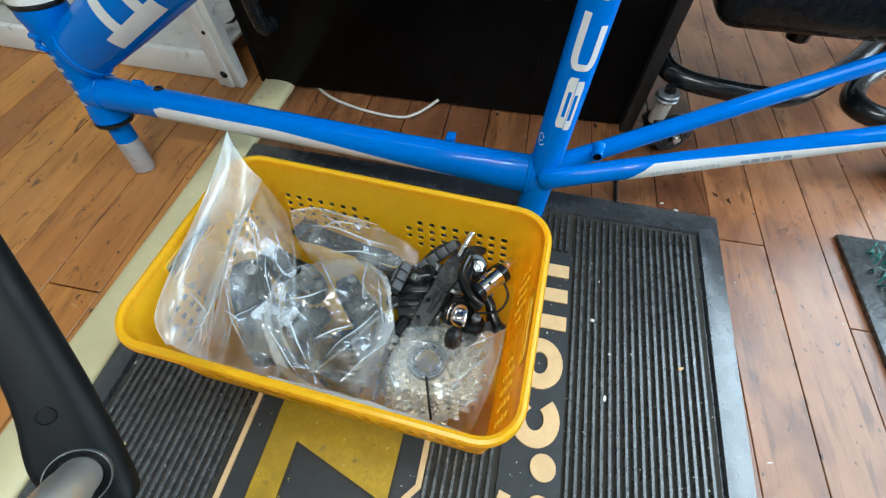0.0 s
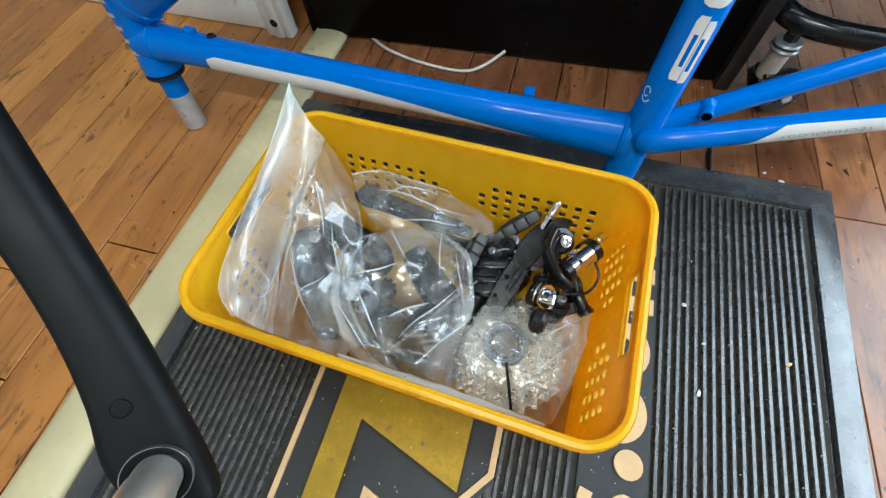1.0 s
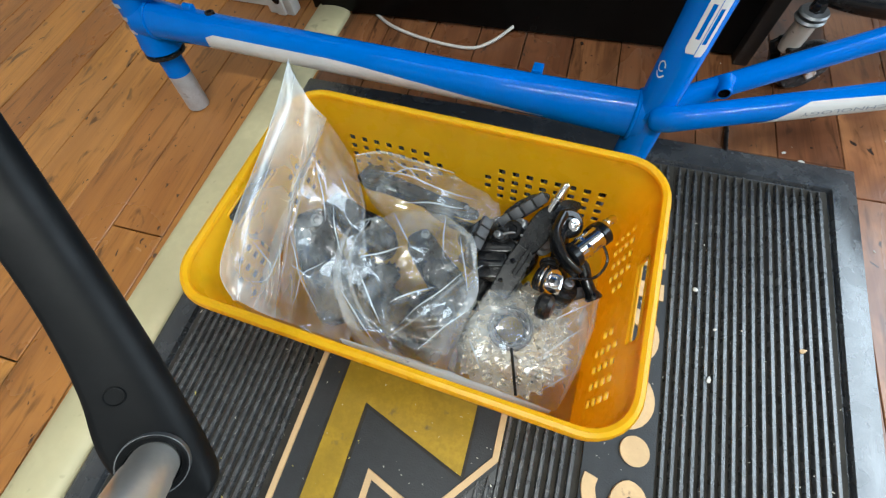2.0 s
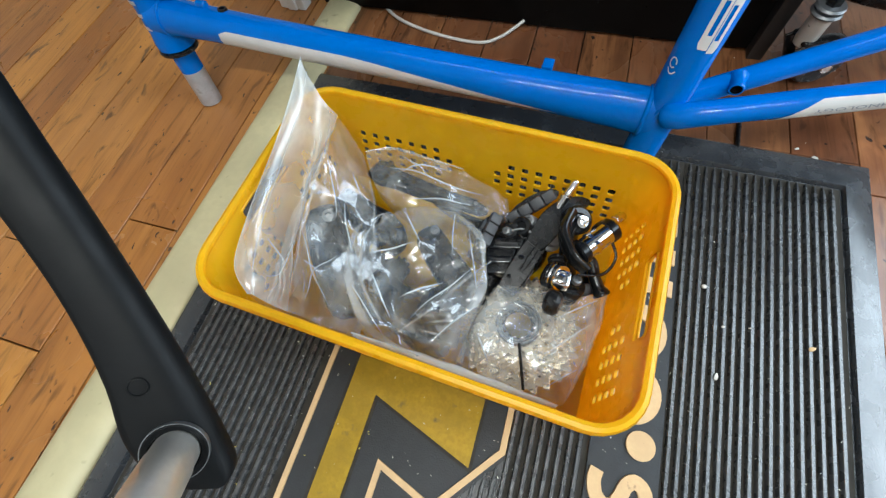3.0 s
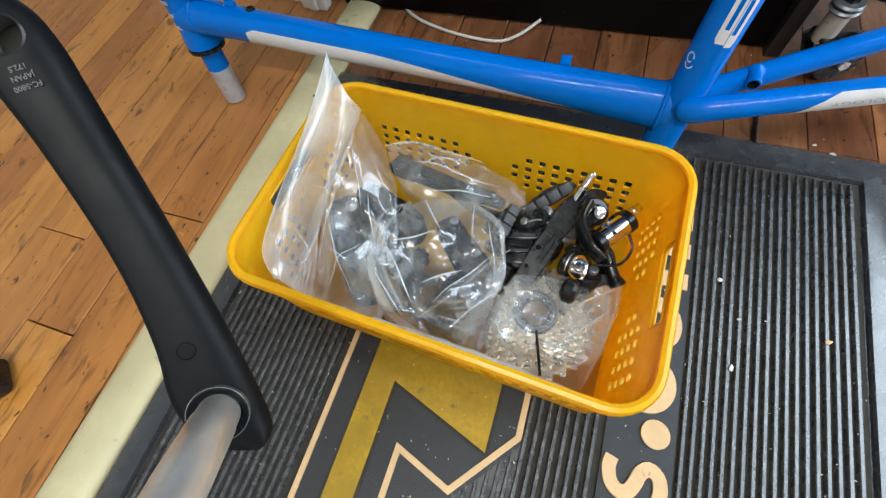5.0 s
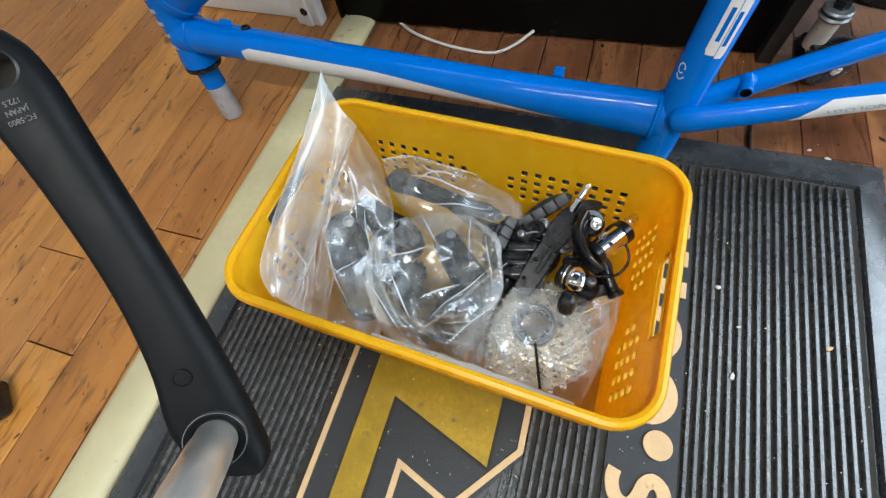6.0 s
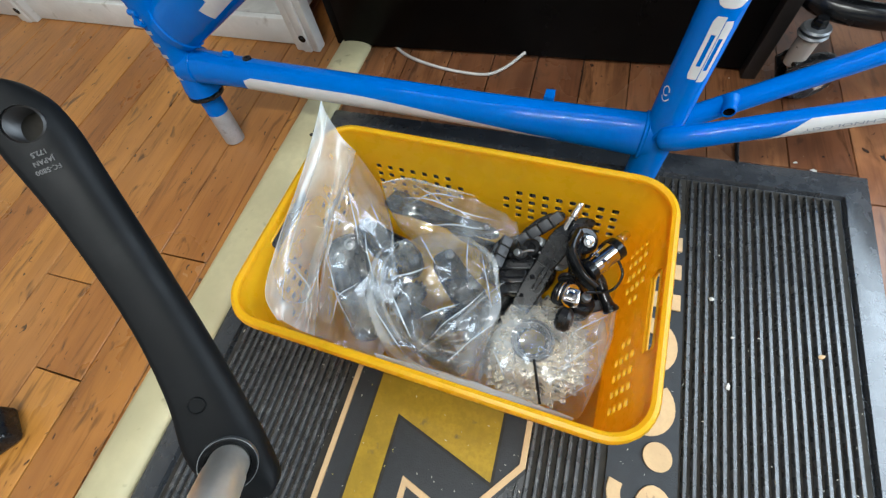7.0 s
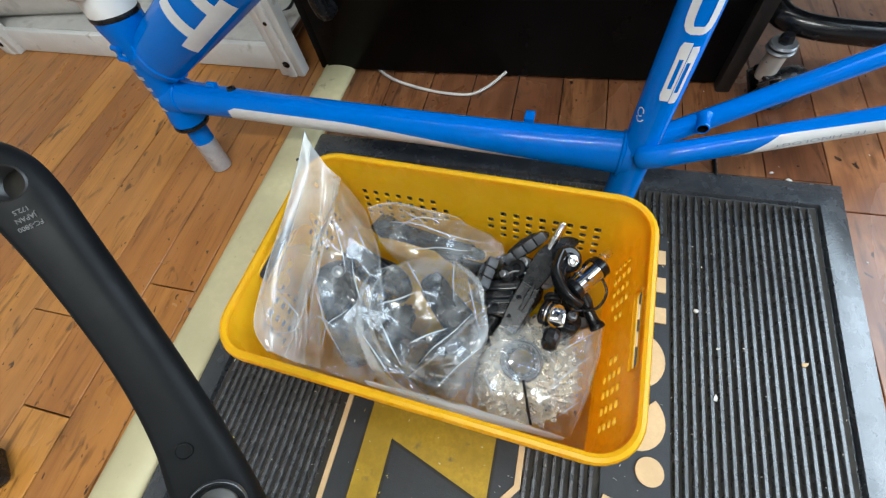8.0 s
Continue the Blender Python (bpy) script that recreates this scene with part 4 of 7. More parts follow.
# ---------------------------------------------------------------- rolling stool base and bin behind
def rolling_base():
    rb = thing("rolling_stool", "black bent tube stool base on chrome stem castors", "stool")
    bm = bmesh.new()
    pts = curve_through([(0.372, 0.52, 0.12), (0.388, 0.372, 0.108), (0.410, 0.328, 0.103), (0.480, 0.311, 0.100), (0.548, 0.310, 0.100), (0.604, 0.350, 0.102), (0.70, 0.452, 0.105), (0.80, 0.60, 0.11)], 8)
    add_sweep(bm, pts, 0.0130, 18)
    part("base_tube", bm, BLACK_METAL, rb)
    bm = bmesh.new()
    pts = curve_through([(0.86, 0.52, 0.10), (0.745, 0.448, 0.085), (0.680, 0.392, 0.080), (0.655, 0.340, 0.080), (0.690, 0.312, 0.080), (0.78, 0.330, 0.085), (0.95, 0.40, 0.10)], 8)
    add_sweep(bm, pts, 0.0140, 18)
    part("base_tube", bm, BLACK_METAL, rb)
    bm = bmesh.new()
    add_box(bm, (0, 0, 0), (0.30, 0.30, 0.12), bevel=0.032, seg=5)
    bmesh.ops.transform(bm, verts=bm.verts, matrix=pose(0.565, 0.452, 0.232, 0, 0, -2))
    part("seat", bm, BLACK_PLASTIC, rb, "black rounded plastic seat shell")
    bm = bmesh.new()
    add_rod(bm, (0.60, 0.46, 0.10), (0.60, 0.46, 0.18), 0.016, seg=20)
    part("column", bm, BLACK_METAL, rb)
    for cx, cy, yaw in ((0.392, 0.290, 20), (0.735, 0.262, 60), (0.80, 0.60, 0)):
        c = new("castor")
        c.parent = rb
        c.matrix_world = pose(cx, cy, 0, 0, 0, yaw)
        bm = bmesh.new()
        add_lathe(bm, [(0.0, 0.094), (0.0118, 0.094), (0.0112, 0.090), (0.0108, 0.064), (0.0095, 0.058), (0.0, 0.058)], None, 26)
        part("stem", bm, STEM, c, "satin nickel castor stem")
        for za, r in ((0.096, 0.0158), (0.102, 0.0150)):
            bm = bmesh.new()
            add_lathe(bm, [(0.004, za - 0.0024), (r - 0.0016, za - 0.0024), (r, za), (r - 0.0016, za + 0.0022), (0.004, za + 0.0030)], None, 26, closed=True)
            part("washer", bm, LOCK, c, "grey metal washer on the stem")
        bm = bmesh.new()
        add_lathe(bm, [(0.0, 0.114), (0.006, 0.114), (0.0076, 0.110), (0.0080, 0.104), (0.0, 0.104)], None, 6)
        part("stem_nut", bm, BLACK_METAL, c, "dark nut on top of the stem")
        bm = bmesh.new()
        for s in (-1, 1):
            add_box(bm, (0.018, s * 0.0125, 0.044), (0.013, 0.003, 0.044), pose(0.006, 0, -0.004, 0, -28, 0), bevel=0.001)
        add_box(bm, (0.002, 0, 0.064), (0.020, 0.028, 0.006), bevel=0.002)
        part("fork", bm, BLACK_METAL, c)
        bm = bmesh.new()
        add_lathe(bm, [(0.010, -0.011), (0.026, -0.0105), (0.0295, -0.006), (0.030, 0), (0.0295, 0.006), (0.026, 0.0105), (0.010, 0.011)], pose(0.038, 0, 0.030, 90, 0, 0), 28, closed=True)
        part("wheel", bm, BLACK_PLASTIC, c, "black rubber castor wheel")
        bm = bmesh.new()
        add_lathe(bm, [(0.0, -0.019), (0.0055, -0.019), (0.0065, -0.016), (0.0065, 0.016), (0.0055, 0.019), (0.0, 0.019)], pose(0.038, 0, 0.030, 90, 0, 0), 14)
        part("axle", bm, CHROME, c, "chrome axle nut")


rolling_base()


# ---------------------------------------------------------------- green turf doormat
def turf_mat():
    tm = thing("turf_mat", "teal green artificial turf doormat with a black rubber border", "doormat", pose(0.63, 0.167, 0, 0, 0, -1.5))
    bm = bmesh.new()
    add_box(bm, (0.22, -0.30, 0.003), (0.44, 0.60, 0.006), bevel=0.0015)
    part("backing", bm, RUBBER, tm, "black rubber backing")
    rng = random.Random(4)
    verts, faces = [], []
    for i in range(5200):
        x, y = 0.022 + 0.396 * rng.random(), -0.578 + 0.556 * rng.random() + 0.003
        a, ln, w = rng.random() * 6.28, 0.010 + 0.008 * rng.random(), 0.0012
        dx, dy = math.cos(a), math.sin(a)
        k = len(verts)
        verts += [(x - dy * w, y + dx * w, 0.006), (x + dy * w, y - dx * w, 0.006), (x + dx * ln * 0.4 + dy * w, y + dy * ln * 0.4 - dx * w, 0.006 + ln * 0.75),
                  (x + dx * ln * 0.4 - dy * w, y + dy * ln * 0.4 + dx * w, 0.006 + ln * 0.75), (x + dx * ln, y + dy * ln, 0.006 + ln * 0.9)]
        faces += [(k, k + 1, k + 2, k + 3), (k + 3, k + 2, k + 4)]
    me = bpy.data.meshes.new("tufts")
    me.from_pydata(verts, [], faces)
    me.materials.append(TURF)
    tf = new("tufts", me)
    tf.parent = tm
    tagged(tf, "teal green plastic tufts", kind="stuff")


turf_mat()


# ---------------------------------------------------------------- yellow basket
BASKET = pose(0.0622, -0.0616, 0.0135, 0, 0, -5.44)
INSIDE = pose(0.0650, -0.0639, 0.0135, 0, 0, -5.44)     # the frame in which the contents are laid
BK_H, BK_BOT, BK_TOP = 0.126, (0.1510, 0.0940, 0.008), (0.1634, 0.1029, 0.030)
# steps along the long and the short sides: two groups of punched columns, the column next to the middle shorter ("half")
LONG = [-1.0] + [(-0.0212 - 0.0132 * k) / 0.137 for k in range(8, -1, -1)] + [-0.0092 / 0.137, 0.0028 / 0.137] + [(0.0148 + 0.0131 * k) / 0.137 for k in range(10)] + [1.0]
LONG_HOLES = [""] + ["full"] * 7 + ["half", "", "", "", "half"] + ["full"] * 8 + [""]
SHORT = [-1.0] + [(-0.0102 - 0.0132 * k) / 0.0785 for k in range(5, -1, -1)] + [0.0036 / 0.0785] + [(0.0174 + 0.0130 * k) / 0.0785 for k in range(5)] + [1.0]
SHORT_HOLES = [""] + ["full"] * 4 + ["half", "", "", "half"] + ["full"] * 4


def rounded_rect(hx, hy, r, n_arc=8):
    """Points round a rectangle, from its south side on, with the steps above along each side. Marks: side, place along it and kind of column, or None in a corner."""
    pts, marks = [], []
    for side in range(4):
        steps, kinds = (LONG, LONG_HOLES) if side % 2 == 0 else (SHORT, SHORT_HOLES)
        if side >= 2:
            steps, kinds = [-t for t in reversed(steps)], kinds[::-1]
        for i, kind in enumerate(kinds):
            t = steps[i]
            pts.append(((t * (hx - r), -hy), (hx, t * (hy - r)), (-t * (hx - r), hy), (-hx, -t * (hy - r)))[side])
            middle = (t + steps[i + 1]) / 2
            marks.append((side, middle if side < 2 else -middle, kind))
        a0 = -90 + 90 * side
        cx, cy = ((hx - r, -hy + r), (hx - r, hy - r), (-hx + r, hy - r), (-hx + r, -hy + r))[side]
        for i in range(n_arc):
            a = radians(a0 + 90 * i / n_arc)
            pts.append((cx + r * math.cos(a), cy + r * math.sin(a))), marks.append(None)
    return pts, marks


def basket():
    bk = thing("basket", "yellow plastic storage basket with punched holes holding bagged bicycle parts", "basket", BASKET)
    rows = 11
    low, marks = rounded_rect(*BK_BOT)
    high, _ = rounded_rect(*BK_TOP)
    n = len(low)

    levels = [0, 1, 2, 2.95, 4.02, 5.1, 6.18, 7.26, 7.9, 8.45, 10.35, 11]

    def at(i, v):
        r = v * rows
        r0 = min(rows - 1, int(r + 1e-9))
        v = (levels[r0] + (levels[r0 + 1] - levels[r0]) * (r - r0)) / rows
        i0, f = int(math.floor(i)) % n, i - math.floor(i)
        i1 = (i0 + 1) % n

        def p(q):
            return Vector(low[q]).lerp(Vector(high[q]), v)
        c = p(i0).lerp(p(i1), f)
        return (c.x, c.y, 0.003 + v * (BK_H - 0.003))

    def punched(mark, row):
        if mark is None:
            return ""
        side, t, kind = mark
        if side % 2 == 1 and row == 9 and -0.036 < t * 0.0785 < 0.030:
            return "slot"
        return "hole" if (kind == "full" and 3 <= row <= 6) or (kind == "half" and 4 <= row <= 5) else ""

    bm = bmesh.new()
    cache = {}

    def vert(i, v):
        key = (round((i % n) * 4), round(v * rows * 4))
        if key not in cache:
            cache[key] = bm.verts.new(at(i % n, v))
        return cache[key]

    for i in range(n):
        for r in range(rows):
            what = punched(marks[i], r)
            if what == "slot":
                continue
            border = [(i, r), (i + .5, r), (i + 1, r), (i + 1, r + .5), (i + 1, r + 1), (i + .5, r + 1), (i, r + 1), (i, r + .5)]
            ring = [vert(a, b / rows) for a, b in border]
            if not what:
                bm.faces.new(ring)
            else:
                inner = []
                for a, b in ((.27, .20), (.5, .17), (.73, .20), (.76, .5), (.73, .80), (.5, .83), (.27, .80), (.24, .5)):
                    inner.append(bm.verts.new(at((i + a) % n if i + a < n else i + a - n, (r + b) / rows)))
                for k in range(8):
                    bm.faces.new((ring[k], ring[(k + 1) % 8], inner[(k + 1) % 8], inner[k]))
    body = finish(bm, "body", YELLOW, bk)
    sol = body.modifiers.new("thickness", "SOLIDIFY")
    sol.thickness, sol.offset = 0.0022, 0.0
    bm = bmesh.new()
    lo = [bm.verts.new((*p, 0.0006)) for p in low]
    bm.faces.new(lo)
    bottom = finish(bm, "bottom", YELLOW, bk)
    sol = bottom.modifiers.new("thickness", "SOLIDIFY")
    sol.thickness, sol.offset = 0.0024, 1.0
    # rolled rim
    bm = bmesh.new()
    prof = [(0.0014, 0.1180), (0.0046, 0.1180), (0.0056, 0.1205), (0.0054, 0.1250), (0.0040, 0.1278), (0.0012, 0.1288), (-0.0014, 0.1276), (-0.0020, 0.1250), (-0.0014, 0.1230)]
    rings = []
    for off, z in prof:
        pts, _ = rounded_rect(BK_TOP[0] + off, BK_TOP[1] + off, BK_TOP[2] + off)
        rings.append([bm.verts.new((*p, z)) for p in pts])
    for a, b in zip(rings, rings[1:] + rings[:1]):
        for i in range(n):
            bm.faces.new((a[i], a[(i + 1) % n], b[(i + 1) % n], b[i]))
    part("rim", bm, YELLOW, bk)
    # raised edge round each grip slot
    for sx in (-1, 1):
        bm = bmesh.new()
        hx = (BK_BOT[0] + (BK_TOP[0] - BK_BOT[0]) * 9.5 / rows)
        zc = 0.003 + 9.5 / rows * (BK_H - 0.003)
        line = [(sx * hx, -0.003 + y, z) for y, z in [(-0.0295 + 0.059 * i / 10, zc - 0.0090) for i in range(11)] + [(0.0295 + 0.0040 * math.sin(a), zc - 0.0090 * math.cos(a)) for a in [math.pi * i / 8 for i in range(1, 8)]] +
                [(0.0295 - 0.059 * i / 10, zc + 0.0090) for i in range(11)] + [(-0.0295 - 0.0040 * math.sin(a), zc + 0.0090 * math.cos(a)) for a in [math.pi * i / 8 for i in range(1, 9)]]]
        add_sweep(bm, line, 0.0013, 8, caps=False)
        part("grip_edge", bm, YELLOW, bk)
    return bk


basket()


def in_basket(u, v, z):
    """A point of the basket's plan, z above the ground."""
    return INSIDE @ Vector((u, v, z - 0.0135))


def basket_pose(u, v, z, rx=0, ry=0, rz=0):
    return pose(0, 0, 0) @ Matrix.Translation(in_basket(u, v, z)) @ pose(0, 0, 0, rx, ry, rz - 5.44)


# ---------------------------------------------------------------- crankset
def bore(ob, m, r, depth):
    """Cut a round hole through a part."""
    bm = bmesh.new()
    add_lathe(bm, [(r, -depth / 2), (r, depth / 2)], m, 30)
    bmesh.ops.recalc_face_normals(bm, faces=bm.faces)
    me = bpy.data.meshes.new("cutter")
    bm.to_mesh(me)
    bm.free()
    cutter = new("cutter", me)
    cutter.matrix_world = ob.parent.matrix_world
    bpy.context.view_layer.update()
    cut = ob.modifiers.new("bore", "BOOLEAN")
    cut.operation, cut.object, cut.solver = "DIFFERENCE", cutter, "EXACT"
    done = bpy.data.meshes.new_from_object(ob.evaluated_get(bpy.context.evaluated_depsgraph_get()))
    ob.modifiers.clear()
    ob.data = done
    bpy.data.objects.remove(cutter)


def crankset():
    A, AR, SP = Vector((0.0009, -0.2392, 0.2279)), Vector((-0.4851, 0.6110, 0.6257)).normalized(), Vector((0.4469, -0.4418, 0.7779))
    SP = (SP - AR * SP.dot(AR)).normalized()
    LA = SP.cross(AR)
    m = Matrix((AR, LA, SP)).transposed().to_4x4()
    m.translation = A
    ck = thing("crankset", "black alloy bicycle crankset with bare steel spindle and toothed ring", "crankset", m)

    # arm: a flat face with one rounded shoulder, lofted along its length; place along, both edges, thickness
    bm = bmesh.new()
    stations = ((-0.0250, -0.0060, -0.0110, 0.009), (-0.0232, -0.0020, -0.0138, 0.0115), (-0.0190, 0.0050, -0.0154, 0.0135), (-0.0127, 0.0110, -0.0160, 0.0150), (0.0, 0.0150, -0.0170, 0.0150),
                (0.010, 0.0160, -0.0174, 0.0148), (0.0205, 0.0146, -0.0176, 0.0145), (0.0375, 0.0105, -0.0178, 0.0142), (0.0625, 0.0076, -0.0175, 0.0140), (0.085, 0.0067, -0.0171, 0.0138),
                (0.107, 0.0072, -0.0167, 0.0134), (0.132, 0.0085, -0.0162, 0.0130), (0.150, 0.0103, -0.0160, 0.0126), (0.165, 0.0122, -0.0158, 0.0122), (0.178, 0.0123, -0.0136, 0.0118),
                (0.186, 0.0095, -0.0095, 0.0112), (0.1912, 0.0045, -0.0052, 0.0100), (0.1928, 0.0010, -0.0020, 0.0085))
    rings = []
    fine = []
    for a, b, c, d in zip((stations[0],) + stations, stations, stations[1:], stations[2:] + (stations[-1],)):
        for t in (0.0, 0.33, 0.67):
            fine.append([0.5 * (2 * q + (r - p) * t + (2 * p - 5 * q + 4 * r - e) * t * t + (3 * q - p - 3 * r + e) * t ** 3) for p, q, r, e in zip(a, b, c, d)])
    fine.append(list(stations[-1]))
    for s, yl, yr, th in fine:
        w = yl - yr
        sag = -0.0022 * math.sin(math.pi * min(1, max(0, s) / 0.17))
        section = ((yl, -th * 0.5), (yl, -0.0016), (yl - 0.05 * w, -0.0004), (yl - 0.12 * w, 0.0), (yl - 0.40 * w, 0.0), (yl - 0.62 * w, -0.0002), (yl - 0.76 * w, -0.0010), (yl - 0.87 * w, -0.0026),
                   (yl - 0.95 * w, -0.0050), (yr, -0.0085), (yr + 0.02 * w, -th * 0.85), (yr + 0.12 * w, -th), (yl - 0.5 * w, -th), (yl - 0.10 * w, -th), (yl - 0.02 * w, -th * 0.85))
        rings.append([bm.verts.new((s, y, z + sag)) for y, z in section])
    seg = len(rings[0])
    for a, b in zip(rings, rings[1:]):
        for k in range(seg):
            bm.faces.new((a[k], a[(k + 1) % seg], b[(k + 1) % seg], b[k]))
    bm.faces.new(rings[0]), bm.faces.new(rings[-1])
    arm = part("left_arm", bm, ARM, ck, "satin black crank arm")
    # raised collar, pinch bolts, plug, pedal thread
    bm = bmesh.new()
    add_lathe(bm, [(0.0100, -0.002), (0.0134, -0.002), (0.0133, 0.0012), (0.0126, 0.0016), (0.0106, 0.0010)], None, 36, closed=True)
    part("collar", bm, ARM, arm, "black ring round the spindle")
    bm = bmesh.new()
    add_lathe(bm, [(0.0133, -0.001), (0.0137, -0.001), (0.0137, 0.0012), (0.0133, 0.0012)], None, 36, closed=True)
    part("seal_ring", bm, LOCK, arm, "thin bare metal ring")
    for s in (-0.0115, -0.0165):
        bm = bmesh.new()
        add_rod(bm, (s + 0.002, 0.008, -0.009 + (0.0 if s > -0.013 else -0.004)), (s + 0.003, -0.0138, -0.009 + (0.0 if s > -0.013 else -0.004)), 0.0024, seg=14, edge=0.0006)
        part("pinch_bolt", bm, STEEL, arm, "small silver pinch bolt")
    bm = bmesh.new()
    add_lathe(bm, [(0.0, -0.0002), (0.0034, -0.0002), (0.0037, 0.0003), (0.0041, 0.0002), (0.0046, -0.0030)], pose(0.0328, -0.001, -0.0008), 22)
    part("plug", bm, ARM, arm, "black round plug")
    bore(arm, pose(0.1725, -0.0015, -0.006), 0.0078, 0.04)
    bm = bmesh.new()
    turns = []
    for k in range(11):
        turns += [(0.0079, -0.0118 + 0.00108 * k), (0.0071, -0.0113 + 0.00108 * k)]
    add_lathe(bm, turns + [(0.0078, -0.0010), (0.0082, -0.0016), (0.0082, -0.0118)], pose(0.1725, -0.0015, 0), 30, closed=True)
    part("pedal_thread", bm, WORN, arm, "dark threaded pedal eye")
    # dark disc added behind the open eye, standing for the shade inside it
    bm = bmesh.new()
    add_lathe(bm, [(0.0, -0.0116), (0.0078, -0.0116), (0.0078, -0.0124), (0.0, -0.0124)], pose(0.1725, -0.0015, 0), 24)
    part("pedal_plug", bm, GROOVE, arm, "added dark disc for the shade inside the pedal eye")
    # printed rows across the arm
    for body, along in (("FC-5800", 0.1526), ("JAPAN", 0.1562), ("172.5", 0.1598)):
        word = bpy.data.curves.new("printed_word", "FONT")
        word.body, word.size, word.resolution_u, word.align_x = body, 0.0029, 2, "CENTER"
        text = bpy.data.objects.new("printed_word", word)
        me = bpy.data.meshes.new_from_object(text)
        bpy.data.objects.remove(text)
        bm = bmesh.new()
        bm.from_mesh(me)
        got = bmesh.ops.extrude_face_region(bm, geom=bm.faces[:])
        bmesh.ops.translate(bm, verts=[v for v in got["geom"] if isinstance(v, bmesh.types.BMVert)], vec=(0, 0, 0.0004))
        for v in bm.verts:
            v.co = Vector((along + 0.0011 - v.co.y, v.co.x - 0.001, v.co.z - 0.0004))
        part("printed_word", bm, ARM_PRINT, arm, "small pale printed word")
    # spindle
    bm = bmesh.new()
    add_lathe(bm, [(0.0, -0.010), (0.0092, -0.010), (0.0096, 0.001), (0.0096, 0.010), (0.0101, 0.0108), (0.0101, 0.050), (0.0099, 0.0506), (0.0099, 0.112), (0.0, 0.112)], None, 36)
    part("spindle", bm, STEEL, ck, "bare brushed steel spindle")
    # toothed ring
    bm = bmesh.new()
    teeth, R = 18, 0.0305
    outline = []
    for i in range(teeth):
        for f, r in ((0.0, R - 0.0032), (0.16, R - 0.0028), (0.30, R - 0.0010), (0.40, R), (0.62, R), (0.72, R - 0.0010), (0.86, R - 0.0028)):
            a = 2 * math.pi * (i + f) / teeth
            outline.append((r * math.cos(a), r * math.sin(a)))
    inner = [(0.62 * x, 0.62 * y) for x, y in outline]
    za, zb = 0.1100, 0.1130
    lo_o, hi_o = [bm.verts.new((x, y, za)) for x, y in outline], [bm.verts.new((x, y, zb)) for x, y in outline]
    lo_i, hi_i = [bm.verts.new((x, y, za)) for x, y in inner], [bm.verts.new((x, y, zb)) for x, y in inner]
    q = len(outline)
    for i in range(q):
        j = (i + 1) % q
        bm.faces.new((lo_o[i], lo_o[j], hi_o[j], hi_o[i])), bm.faces.new((hi_o[i], hi_o[j], hi_i[j], hi_i[i]))
        bm.faces.new((lo_o[i], lo_i[i], lo_i[j], lo_o[j])), bm.faces.new((lo_i[i], hi_i[i], hi_i[j], lo_i[j]))
    part("toothed_ring", bm, WORN, ck, "worn dark toothed ring")
    bm = bmesh.new()
    for k in range(4):
        a = radians(35 + 90 * k)
        add_sweep(bm, [(0.010 * math.cos(a), 0.010 * math.sin(a), 0.1185), (0.026 * math.cos(a), 0.026 * math.sin(a), 0.1145)], [0.009, 0.006], 14, 0.5, side=(0, 0, 1))
    add_rod(bm, (0, 0, 0.1145), (0, 0, 0.1285), 0.015, seg=24, edge=0.002)
    part("spider", bm, ARM, ck, "black four-armed spider")


crankset()


# ---------------------------------------------------------------- parts in the basket
def ib(u, v, z):
    return in_basket(u, v, z)


def ridge(x):
    """Sharp folds: 1 on each whole number, falling straight to 0 half way between."""
    return 1 - abs((x % 1.0) * 2 - 1)


def crumple(p, seed, scale):
    """Broad flat planes that meet in sharp folds, as in taut thin film."""
    h = 0.0
    for k, (a, s, amp) in enumerate(((0.4, 1.0, 0.55), (1.9, 1.35, 0.45), (2.8, 2.1, 0.25))):
        q = p * scale * s
        w = noise.noise(Vector((q.x * 0.5 + seed, q.y * 0.5, k * 5.1))) * 1.1
        h += amp * (ridge(q.x * math.cos(a) + q.y * math.sin(a) + w + 0.37 * seed) - 0.5)
    return h


def tents(p, creases):
    """Straight raised folds: each from one place of the basket to another, with its height and half width."""
    h = 0.0
    for a, b, amp, wide in creases:
        d = b - a
        t = max(0.0, min(1.0, (p.xy - a).dot(d) / d.length_squared))
        off = (p.xy - a - d * t).length
        if off < wide:
            h += amp * (1 - off / wide) * math.sin(math.pi * (0.12 + 0.76 * t))
    return h


def crease_lines(rows):
    return [(ib(a, b, 0).xy, ib(c, d, 0).xy, amp, wide) for a, b, c, d, amp, wide in rows]


def link_sheet(name, grid, mat, parent, closed=False):
    """One film from rows of points."""
    n = len(grid[0])
    verts = [tuple(p) for row in grid for p in row]
    faces = []
    for i in range(len(grid) - 1):
        for j in range(n if closed else n - 1):
            k = (j + 1) % n
            faces.append((i * n + j, i * n + k, (i + 1) * n + k, (i + 1) * n + j))
    me = bpy.data.meshes.new(name)
    me.from_pydata(verts, [], faces)
    me.polygons.foreach_set("use_smooth", [True] * len(faces))
    me.materials.append(mat)
    ob = new(name, me)
    ob.parent = parent
    return ob


def rounded_loop(pts, n):
    """A closed line through points, straighter between them than a smooth curve."""
    out, m = [], len(pts)
    for i in range(m):
        p0, p1, p2, p3 = pts[i - 1], pts[i], pts[(i + 1) % m], pts[(i + 2) % m]
        for k in range(n):
            t = k / n
            c = 0.5 * (2 * p1 + (p2 - p0) * t + (2 * p0 - 5 * p1 + 4 * p2 - p3) * t * t + (3 * p1 - p0 - 3 * p2 + p3) * t ** 3)
            out.append(c.lerp(p1.lerp(p2, t), 0.7))
    return out


